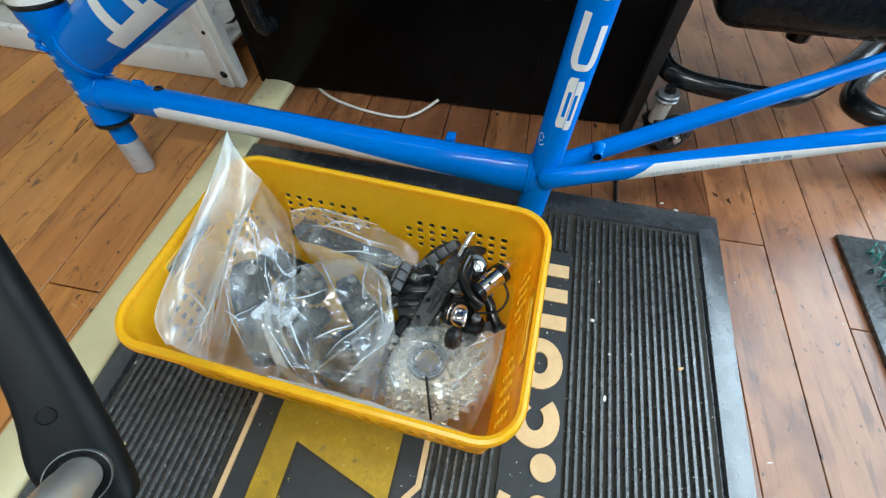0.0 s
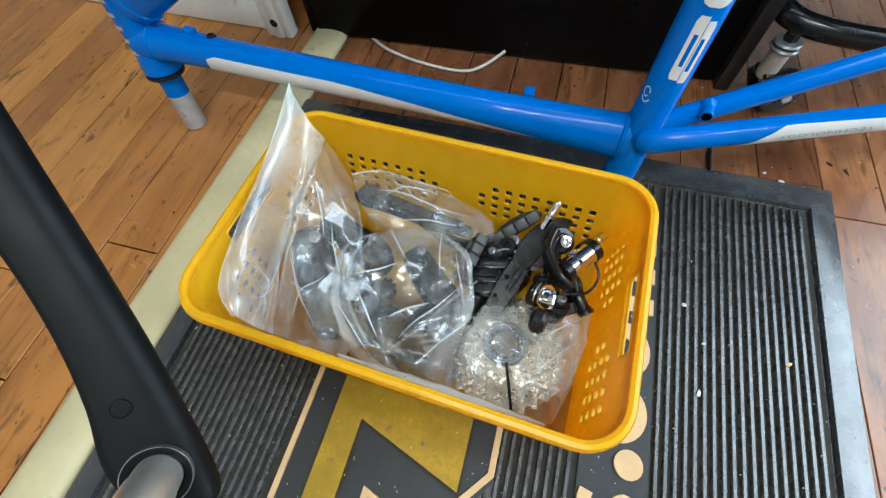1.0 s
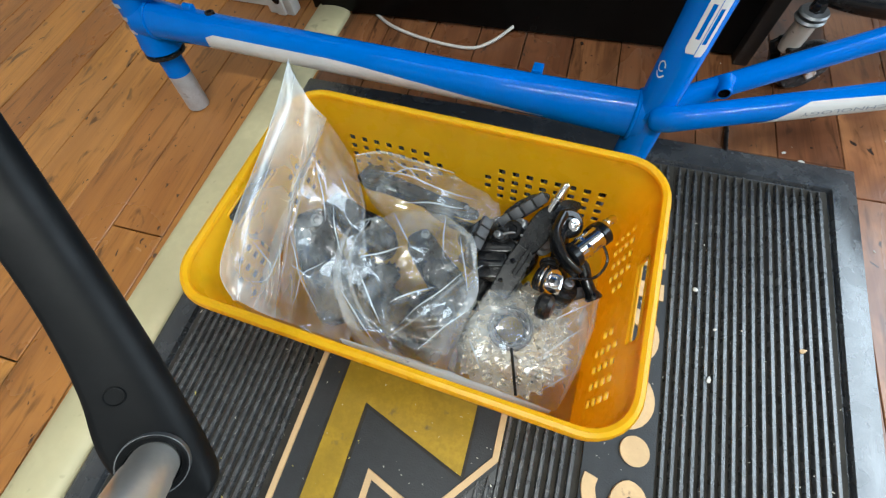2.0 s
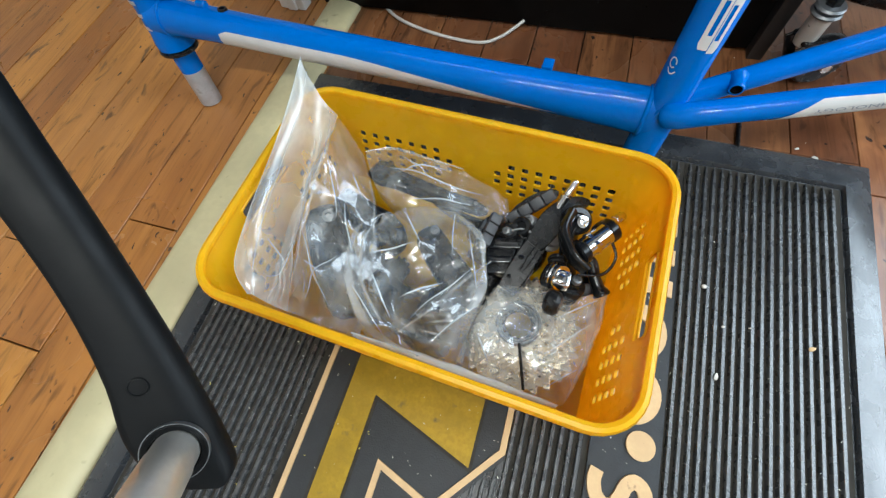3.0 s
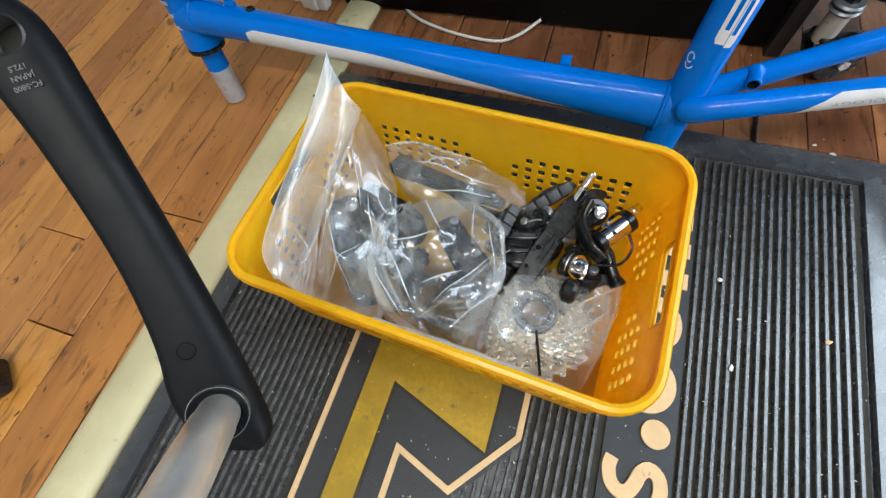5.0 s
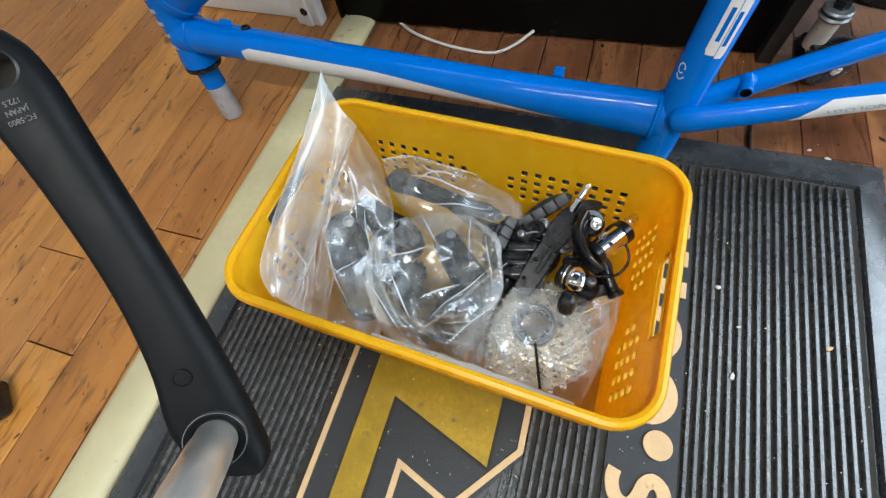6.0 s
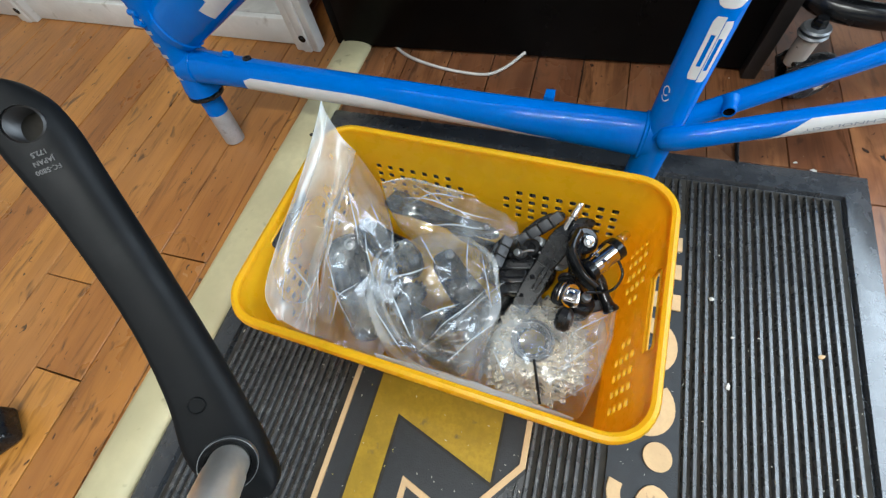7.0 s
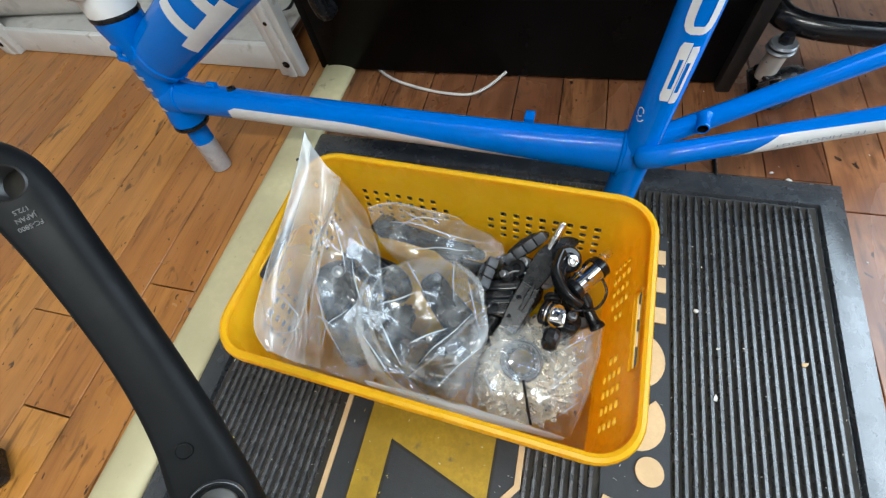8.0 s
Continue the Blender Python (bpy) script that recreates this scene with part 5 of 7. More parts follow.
def draped_film(parent, rim, top, mat, seed, fold=0.006, scale=26.0, pinches=(), dome=0.55, creases=(), around=216, rings=64):
    """A puffed film over a closed rim, highest at top, with folds running out from each pinch."""
    line = rounded_loop([ib(*p) for p in rim], 14)
    m = len(line)
    top = ib(*top)
    pins = [(ib(*q[:3]), q[3], q[4], q[5]) for q in pinches]
    grid = []
    for i in range(rings + 1):
        r = i / rings
        row = []
        for j in range(around):
            x = j * m / around
            k = int(x)
            e = line[k % m].lerp(line[(k + 1) % m], x - k)
            p = top.lerp(e, r)
            p.z = e.z + (top.z - e.z) * (1 - r * r) ** dome
            lift = fold * crumple(p, seed, scale) * (0.35 + 0.65 * (1 - r ** 4))
            for c, count, reach, amp in pins:
                d = (p - c).xy
                far = d.length
                ang = math.atan2(d.y, d.x) / (2 * math.pi)
                near = math.exp(-((far / reach) ** 2))
                lift += amp * near * (ridge(ang * count + 0.3 * seed + 0.25 * noise.noise(Vector((ang * 5, seed, 0)))) - 0.45) * min(1.0, far / (0.35 * reach))
                lift -= 0.9 * amp * math.exp(-((far / (0.3 * reach)) ** 2))
            lift += tents(p, creases)
            row.append(p + Vector((0, 0, lift)))
        grid.append(row)
    link_sheet("film", grid, mat, parent, True)
    # the under side, hanging from the rim to the basket's floor
    low = [[p.copy() for p in grid[-1]]]
    for i in range(1, 7):
        t = i / 6
        row = []
        for p in grid[-1]:
            q = p.lerp(top, 0.75 * t * t)
            q.z = p.z + (ib(0, 0, 0.020).z - p.z) * math.sin(t * math.pi / 2)
            row.append(q)
        low.append(row)
    link_sheet("under_film", low, FILM_THIN, parent, True)
    return grid


def hung_film(parent, name, lines, mat, seed, fold=0.003, pleats=9.0, cols=90, rows=80, creases=()):
    """A film spanned over several lines, one behind the other, with pleats running across them."""
    curves = [curve_through([ib(*p) for p in ln], 16) for ln in lines]
    grid = []
    for i in range(rows + 1):
        t = i / rows
        across = []
        for c in curves:
            x = t * (len(c) - 1)
            k = min(len(c) - 2, int(x))
            across.append(c[k].lerp(c[k + 1], x - k))
        fine = curve_through(across, max(1, cols // (len(across) - 1)))
        row = []
        for j, p in enumerate(fine):
            s = j / (len(fine) - 1)
            w = 0.5 * noise.noise(Vector((t * 3, s * 1.3, seed)))
            lift = fold * (ridge(t * pleats + 0.8 * s * math.sin(seed + 2 * t) + w) - 0.5) * math.sin(math.pi * (0.08 + 0.84 * s))
            lift += 0.7 * fold * crumple(Vector((t * 0.10, s * 0.06, 0)), seed, 24)
            d = fine[min(j + 1, len(fine) - 1)] - fine[max(j - 1, 0)]
            side = d.cross(curves[0][-1] - curves[0][0]).normalized()
            side = side if side.z > 0 else -side
            row.append(p + side * (lift + tents(p, creases)))
        grid.append(row)
    link_sheet(name, grid, mat, parent)
    return grid


def band(name, points, parent, wide, tilt, mat, label, waver=0.0):
    """A doubled strip of film, flat, with a rounded edge on both sides."""
    bm = bmesh.new()
    line = curve_through([ib(*p) for p in points], 10)
    n = len(line) - 1
    half = [wide / 2 * (0.30 + 0.70 * math.sin(math.pi * min(1.0, max(0.0, i / n)))) * (1 + waver * math.sin(i * 0.9)) for i in range(n + 1)]
    add_sweep(bm, line, half, 10, [0.0003 / h for h in half], side=tilt)
    part(name, bm, mat, parent, label)


def strip_on(grid, parent, col, wide, start, end):
    """A doubled fold lying on a film, along its rows at one place across, narrowing to both ends."""
    n, m = len(grid) - 1, len(grid[0]) - 1
    line = [grid[i] for i in range(int(start * n), int(end * n) + 1)]
    rows = []
    for k, row in enumerate(line):
        t = k / (len(line) - 1)
        c = (col + 0.02 * math.sin(4 * t + 20 * col)) * m
        half = max(0.15, wide * m / 2 * math.sin(math.pi * (0.05 + 0.90 * t)))
        pts = []
        for w in (-1, -0.5, 0, 0.5, 1):
            x = min(m - 0.001, max(0.0, c + half * w))
            p = row[int(x)].lerp(row[int(x) + 1], x - int(x))
            pts.append(p + Vector((0, 0, 0.0008 + 0.0010 * (1 - w * w))))
        rows.append(pts)
    ob = link_sheet("fold", rows, FILM_MILK, parent)
    tagged(ob, "milky doubled fold of film")


def whiten(grid, parent, creases, r=0.0006):
    """Whitened lines along the sharpest folds of a film."""
    pts = [p for row in grid for p in row]
    flat = np.array([(p.x, p.y) for p in pts])
    bm = bmesh.new()
    for a, b, amp, wide in creases:
        line = []
        for k in range(9):
            q = a.lerp(b, 0.15 + 0.70 * k / 8)
            best = int(np.argmin(((flat - np.array((q.x, q.y))) ** 2).sum(1)))
            line.append(Vector((q.x, q.y, pts[best].z + 0.0003)))
        line = [line[0]] + [(line[k - 1] + line[k] * 2 + line[k + 1]) / 4 for k in range(1, 8)] + [line[8]]
        add_sweep(bm, curve_through(line, 3), [r * (0.15 + math.sin(math.pi * k / 24)) for k in range(25)], 6, 0.6)
    tagged(part("crease", bm, FILM_SEAL, parent, "whitish creases in the film"), kind="stuff")


# large zip bag leaning against the narrow end, its mouth open, the body lying over a lever
big = thing("zip_bag", "large milky clear zip bag standing open in the basket", "plastic bag")
LIP = [(-0.130, -0.092, 0.118), (-0.150, -0.074, 0.124), (-0.158, -0.030, 0.132), (-0.160, 0.030, 0.146), (-0.161, 0.072, 0.160), (-0.160, 0.102, 0.176)]
ZIP = [(-0.126, -0.091, 0.116), (-0.138, -0.068, 0.120), (-0.147, -0.028, 0.128), (-0.151, 0.026, 0.140), (-0.153, 0.066, 0.152), (-0.155, 0.096, 0.166)]
SAG = [(-0.120, -0.091, 0.098), (-0.128, -0.064, 0.092), (-0.137, -0.024, 0.092), (-0.138, 0.018, 0.104), (-0.140, 0.056, 0.122), (-0.146, 0.090, 0.144)]
PLEAT = [(-0.106, -0.091, 0.092), (-0.112, -0.058, 0.108), (-0.116, -0.018, 0.124), (-0.113, 0.026, 0.150), (-0.119, 0.056, 0.144), (-0.132, 0.086, 0.130)]
BODY = [(-0.090, -0.090, 0.086), (-0.086, -0.056, 0.106), (-0.086, -0.018, 0.118), (-0.092, 0.018, 0.126), (-0.104, 0.046, 0.120), (-0.120, 0.080, 0.100)]
SEAM = [(-0.044, -0.091, 0.078), (-0.046, -0.058, 0.088), (-0.054, -0.020, 0.098), (-0.067, 0.012, 0.104), (-0.086, 0.042, 0.098), (-0.113, 0.078, 0.088)]
BODY_FOLDS = crease_lines(((-0.119, -0.020, -0.066, -0.086, 0.008, 0.012), (-0.112, 0.040, -0.082, -0.020, 0.006, 0.014), (-0.100, 0.040, -0.072, 0.010, 0.005, 0.010), (-0.106, -0.050, -0.074, -0.060, 0.005, 0.012),
                           (-0.098, -0.086, -0.074, -0.030, 0.005, 0.011), (-0.090, 0.010, -0.066, -0.036, 0.005, 0.010)))
MOUTH_FOLDS = crease_lines(((-0.148, 0.000, -0.112, 0.022, 0.005, 0.014), (-0.132, -0.080, -0.114, -0.030, 0.005, 0.010), (-0.144, -0.040, -0.120, -0.060, 0.004, 0.012)))
mouth = hung_film(big, "film_mouth", [LIP, ZIP, SAG, PLEAT], FILM_MOUTH, 2.0, 0.0024, 3.0, creases=MOUTH_FOLDS)
body_film = hung_film(big, "film", [PLEAT, BODY, SEAM], FILM, 5.0, 0.0050, 4.0, creases=BODY_FOLDS)
hung_film(big, "under_film", [LIP, [(u - 0.002, v, z * 0.55) for u, v, z in LIP], [(u, v, 0.024) for u, v, z in BODY], SEAM], FILM_THIN, 4.0, 0.002, 4.0, 45, 40)
for line, wide in ((LIP, 0.0030), (ZIP, 0.0036)):
    band("zip_strip", line, big, wide, (0.6, -0.1, 0.75), FILM_SEAL, "milky plastic zip strip")
for col, wide, start, end in ((0.60, 0.10, 0.02, 0.80), (0.72, 0.09, 0.04, 0.86), (0.84, 0.10, 0.05, 0.92), (0.95, 0.07, 0.10, 0.90), (0.70, 0.03, 0.10, 0.70), (0.90, 0.03, 0.20, 0.80)):
    strip_on(mouth, big, col, wide, start, end)
for col, wide, start, end in ((0.06, 0.06, 0.10, 0.90), (0.93, 0.05, 0.05, 0.95)):
    strip_on(body_film, big, col, wide, start, end)
whiten(body_film, big, BODY_FOLDS)
whiten(mouth, big, MOUTH_FOLDS)


def puffed_bag(label, rim, top, film, seed, fold, scale, pinches, folds, bands=(), dome=0.55, white=9):
    bg = thing("clear_bag", label, "plastic bag")
    lines = crease_lines(folds)
    grid = draped_film(bg, rim, top, film, seed, fold, scale, pinches, dome, lines)
    whiten(grid, bg, lines[:white])
    for points, wide, tilt in bands:
        band("fold", points, bg, wide, tilt, FILM_MILK, "milky doubled fold of film", 0.12)
    return bg


puffed_bag("crumpled clear plastic bag wrapped round black derailleur parts",
           [(-0.060, 0.012, 0.108), (-0.028, 0.030, 0.106), (0.004, 0.030, 0.108), (0.035, 0.002, 0.132), (0.047, -0.026, 0.110), (0.042, -0.060, 0.090), (0.044, -0.084, 0.076), (0.008, -0.090, 0.080), (-0.034, -0.090, 0.090),
            (-0.066, -0.054, 0.100), (-0.073, -0.018, 0.110)], (-0.012, -0.012, 0.114), FILM, 3, 0.0060, 18.0,
           ((-0.011, -0.076, 0.096, 7, 0.050, 0.012), (-0.060, 0.002, 0.108, 7, 0.042, 0.010), (0.030, -0.004, 0.120, 6, 0.036, 0.008)),
           ((-0.011, -0.078, 0.043, -0.008, 0.010, 0.016), (0.012, -0.085, 0.050, -0.034, 0.008, 0.014), (-0.044, 0.022, -0.008, -0.016, 0.008, 0.016), (-0.058, -0.034, -0.012, -0.008, 0.007, 0.014), (-0.011, -0.078, -0.050, -0.036, 0.008, 0.012),
            (-0.066, -0.050, -0.012, -0.090, 0.007, 0.012), (0.000, 0.036, 0.016, -0.020, 0.007, 0.014), (-0.020, -0.060, 0.020, -0.030, 0.006, 0.013), (0.016, 0.020, 0.044, -0.040, 0.006, 0.012)),
           (([(-0.052, 0.014, 0.111), (-0.070, -0.004, 0.114), (-0.071, -0.028, 0.112), (-0.060, -0.056, 0.106), (-0.034, -0.082, 0.098), (0.000, -0.090, 0.090), (0.022, -0.088, 0.084)], 0.0085, (0.75, 0.45, 0.45)),
            ([(-0.058, 0.006, 0.114), (-0.062, -0.020, 0.114), (-0.050, -0.052, 0.108), (-0.022, -0.078, 0.101)], 0.0040, (0.75, 0.45, 0.45)),
            ([(-0.010, -0.079, 0.099), (0.012, -0.054, 0.110), (0.030, -0.026, 0.116), (0.044, -0.006, 0.116)], 0.0045, (0.4, -0.6, 0.6)),
            ([(0.006, 0.026, 0.112), (0.022, 0.014, 0.124), (0.034, 0.001, 0.133), (0.040, -0.014, 0.122)], 0.0050, (0.5, 0.7, 0.5))), 0.50)
puffed_bag("flat clear plastic bag holding a long black lever",
           [(-0.113, 0.082, 0.088), (-0.090, 0.095, 0.086), (-0.050, 0.092, 0.088), (-0.014, 0.091, 0.086), (0.036, 0.074, 0.082), (0.042, 0.056, 0.074), (0.000, 0.040, 0.076), (-0.050, 0.032, 0.080), (-0.086, 0.046, 0.088)],
           (-0.036, 0.066, 0.090), FILM_FLAT, 7, 0.0040, 22.0, ((-0.020, 0.086, 0.088, 6, 0.045, 0.007), (0.034, 0.064, 0.080, 7, 0.035, 0.006)),
           ((-0.018, 0.088, -0.076, 0.058, 0.006, 0.012), (-0.100, 0.068, 0.036, 0.062, 0.006, 0.012), (-0.062, 0.042, 0.020, 0.056, 0.005, 0.010), (-0.080, 0.090, -0.030, 0.060, 0.005, 0.012)),
           (([(-0.113, 0.081, 0.090), (-0.088, 0.094, 0.088), (-0.050, 0.091, 0.090), (-0.012, 0.090, 0.088)], 0.0030, (0.1, 0.5, 0.8)),))
puffed_bag("thin clear plastic bag over a nickel plated sprocket cassette",
           [(0.036, -0.080, 0.050), (0.066, -0.089, 0.044), (0.100, -0.089, 0.042), (0.130, -0.082, 0.042), (0.140, -0.046, 0.046), (0.145, -0.006, 0.052), (0.143, 0.020, 0.062), (0.118, 0.002, 0.062), (0.080, 0.000, 0.072), (0.050, -0.010, 0.074),
            (0.040, -0.045, 0.064)], (0.082, -0.034, 0.079), FILM_VEIL, 9, 0.0034, 34.0, ((0.138, 0.010, 0.058, 7, 0.045, 0.008), (0.114, -0.044, 0.070, 7, 0.034, 0.008)),
           ((0.142, 0.014, 0.100, -0.030, 0.006, 0.010), (0.140, -0.010, 0.096, -0.062, 0.006, 0.010), (0.044, -0.050, 0.066, -0.078, 0.005, 0.010), (0.136, -0.050, 0.104, -0.084, 0.005, 0.009)),
           (([(0.142, 0.022, 0.064), (0.142, -0.004, 0.055), (0.138, -0.040, 0.050), (0.131, -0.076, 0.046)], 0.0030, (0.6, 0.1, 0.8)),), 0.35)
lip_bag = thing("bag_lip", "milky folded plastic bag edge along the basket wall", "plastic bag")
for k, (dz, wide) in enumerate(((0.0, 0.0100), (0.006, 0.0050))):
    band("fold", [(-0.046, -0.0905, 0.090 + dz), (-0.010, -0.0900, 0.085 + dz), (0.030, -0.0890, 0.079 + dz), (0.076, -0.0885, 0.073 + dz), (0.122, -0.0875, 0.068 + dz)], lip_bag, wide, (0.0, 0.75, 0.65), FILM_SEAL, "milky doubled fold of film", 0.10)


def brake_lever(m, size=1.0):
    lv = thing("brake_lever", "black brake lever seen through a clear bag", "brake lever", m @ Matrix.Scale(size, 4), group="bagged brake levers")
    bm = bmesh.new()
    pts = curve_through([(-0.050, 0.0, 0.0), (-0.02, 0.007, 0.003), (0.02, 0.005, 0.001), (0.055, -0.008, -0.003), (0.066, -0.014, -0.006)], 6)
    add_sweep(bm, pts, [0.0095 - 0.0045 * i / (len(pts) - 1) for i in range(len(pts))], 14, 0.6, side=(0, 1, 0))
    part("blade", bm, BLACK_METAL, lv)
    bm = bmesh.new()
    add_box(bm, (-0.046, 0.010, -0.002), (0.040, 0.034, 0.024), pose(0, 0, 0, 0, 8, 12), bevel=0.008, seg=3)
    add_box(bm, (-0.018, 0.014, -0.006), (0.034, 0.018, 0.016), pose(0, 0, 0, 0, 0, -10), bevel=0.005, seg=3)
    part("bracket", bm, BLACK_PLASTIC, lv)
    bm = bmesh.new()
    add_lathe(bm, [(0.0100, -0.009), (0.0140, -0.009), (0.0145, 0.0), (0.0140, 0.009), (0.0100, 0.009), (0.0096, 0.0)], pose(-0.060, 0.022, -0.002, 80, 0, 30), 24, closed=True)
    part("clamp_band", bm, BLACK_METAL, lv)
    bm = bmesh.new()
    add_lathe(bm, [(0.0, 0.002), (0.0022, 0.002), (0.0030, 0.004), (0.0052, 0.0035), (0.0054, -0.003)], pose(-0.040, 0.008, 0.010), 18)
    part("screw", bm, LOCK, lv, "grey metal hex screw")


brake_lever(basket_pose(0.010, 0.060, 0.052, 8, 4, 172), 0.9)


def lever_body(m, size=1.0):
    """A bulky hooded lever body: a tapered rounded block with a clamp screw and a side plate."""
    lb = thing("hooded_lever", "black hooded brake lever body inside a clear bag", "brake lever", m @ Matrix.Scale(size, 4), group="bagged lever bodies")
    bm = bmesh.new()
    rings = []
    for x, w, h, z in ((-0.046, 0.006, 0.006, 0.000), (-0.043, 0.012, 0.011, 0.000), (-0.032, 0.0155, 0.014, 0.001), (-0.008, 0.0165, 0.015, 0.002), (0.016, 0.0185, 0.015, 0.000), (0.034, 0.0170, 0.013, -0.003), (0.044, 0.012, 0.010, -0.005), (0.048, 0.005, 0.005, -0.006)):
        ring = []
        for k in range(20):
            a = 2 * math.pi * k / 20
            ring.append(bm.verts.new((x, w * math.copysign(abs(math.cos(a)) ** 0.6, math.cos(a)) + 0.003 * math.sin(x * 60), z + h * math.copysign(abs(math.sin(a)) ** 0.6, math.sin(a)))))
        rings.append(ring)
    for a, b in zip(rings, rings[1:]):
        for k in range(20):
            bm.faces.new((a[k], a[(k + 1) % 20], b[(k + 1) % 20], b[k]))
    bm.faces.new(rings[0]), bm.faces.new(rings[-1])
    part("hood", bm, BLACK_PLASTIC, lb)
    bm = bmesh.new()
    add_box(bm, (0.004, 0.010, 0.012), (0.056, 0.008, 0.010), pose(0, 0, 0, 0, 0, 5), bevel=0.0025, seg=2)
    add_box(bm, (-0.014, -0.011, 0.013), (0.036, 0.007, 0.008), pose(0, 0, 0, 0, 4, -6), bevel=0.002, seg=2)
    part("side_plate", bm, BLACK_METAL, lb)
    bm = bmesh.new()
    add_lathe(bm, [(0.0, 0.002), (0.0022, 0.002), (0.0028, 0.004), (0.0048, 0.0036), (0.0052, -0.004)], pose(-0.034, 0.004, 0.014), 18)
    part("screw", bm, LOCK, lb, "grey metal hex screw")


def straight_lever(m):
    """A long straight lever: an angular head, a flat tapered blade with a raised spine."""
    sl = thing("long_lever", "long black lever lying flat in a clear bag", "lever", m)
    bm = bmesh.new()
    vs = add_prism(bm, [(-0.064, -0.006), (-0.058, 0.013), (-0.044, 0.014), (-0.034, 0.007), (0.020, 0.005), (0.060, 0.0045), (0.066, 0.000), (0.060, -0.006), (0.018, -0.009), (-0.030, -0.009), (-0.050, -0.012)], -0.005, 0.005)
    bmesh.ops.bevel(bm, geom=list({e for v in vs for e in v.link_edges}), offset=0.0016, segments=2, affect="EDGES")
    part("blade", bm, BLACK_PLASTIC, sl)
    bm = bmesh.new()
    add_box(bm, (-0.010, -0.002, 0.006), (0.062, 0.006, 0.005), pose(0, 0, 0, 0, 0, -1), bevel=0.0016, seg=2)
    add_box(bm, (0.040, -0.001, 0.005), (0.026, 0.009, 0.006), pose(0, 0, 0, 0, 0, 2), bevel=0.002, seg=2)
    part("spine", bm, BLACK_METAL, sl)
    bm = bmesh.new()
    add_lathe(bm, [(0.0, 0.0085), (0.0022, 0.0083), (0.0026, 0.007)], pose(0.052, 0.000, 0), 14)
    part("rivet", bm, LOCK, sl, "small grey rivet")


lever_body(basket_pose(-0.094, -0.032, 0.078, 0, 20, -60), 1.12)
lever_body(basket_pose(-0.084, 0.018, 0.072, 0, 0, -24), 0.9)
straight_lever(basket_pose(-0.044, 0.068, 0.070, 0, 3, -4))


def derailleur(m):
    """A rear mechanism: body, parallelogram links, cage with two toothed pulleys."""
    dr = thing("derailleur", "black rear derailleur wrapped in a clear bag", "derailleur", m, group="bagged derailleurs")
    bm = bmesh.new()
    add_box(bm, (-0.026, 0.010, 0.004), (0.034, 0.030, 0.020), bevel=0.004, seg=2)
    add_box(bm, (0.022, -0.008, 0.002), (0.028, 0.026, 0.026), pose(0, 0, 0, 0, 0, 20), bevel=0.004, seg=2)
    part("body", bm, BLACK_METAL, dr)
    for dz in (0.012, -0.006):
        bm = bmesh.new()
        add_sweep(bm, curve_through([(-0.030, 0.014, dz), (-0.004, 0.012, dz + 0.003), (0.026, -0.006, dz)], 5), 0.0085, 14, 0.5, side=(0, 1, 0))
        part("link", bm, BLACK_PLASTIC, dr)
    for dz in (-0.006, -0.016):
        bm = bmesh.new()
        add_sweep(bm, curve_through([(0.020, -0.012, dz), (0.034, -0.026, dz), (0.030, -0.046, dz)], 5), [0.011, 0.0105, 0.010, 0.009, 0.0085, 0.008, 0.009, 0.010, 0.0105, 0.011, 0.010], 16, 0.22, side=(1, 0, 0))
        part("cage_plate", bm, BLACK_METAL, dr)
    for px, py in ((0.026, -0.018), (0.031, -0.042)):
        bm = bmesh.new()
        poly = []
        for i in range(11):
            for f, r in ((0.0, 0.0085), (0.3, 0.0090), (0.45, 0.0112), (0.65, 0.0112), (0.8, 0.0090)):
                a = 2 * math.pi * (i + f) / 11
                poly.append((px + r * math.cos(a), py + r * math.sin(a)))
        add_prism(bm, poly, -0.0135, -0.0085)
        part("pulley", bm, BLACK_PLASTIC, dr)
    for px, py, pz in ((-0.030, 0.012, 0.016), (0.024, -0.008, 0.016), (-0.014, 0.016, 0.014)):
        bm = bmesh.new()
        add_lathe(bm, [(0.0, 0.001), (0.0020, 0.001), (0.0026, 0.003), (0.0048, 0.0026), (0.0050, -0.003)], pose(px, py, pz), 18)
        part("screw", bm, LOCK, dr, "grey metal hex screw")


derailleur(basket_pose(-0.016, -0.046, 0.078, 0, 4, 204) @ Matrix.Scale(1.1, 4))
derailleur(basket_pose(-0.010, -0.052, 0.068, 0, 4, 186))


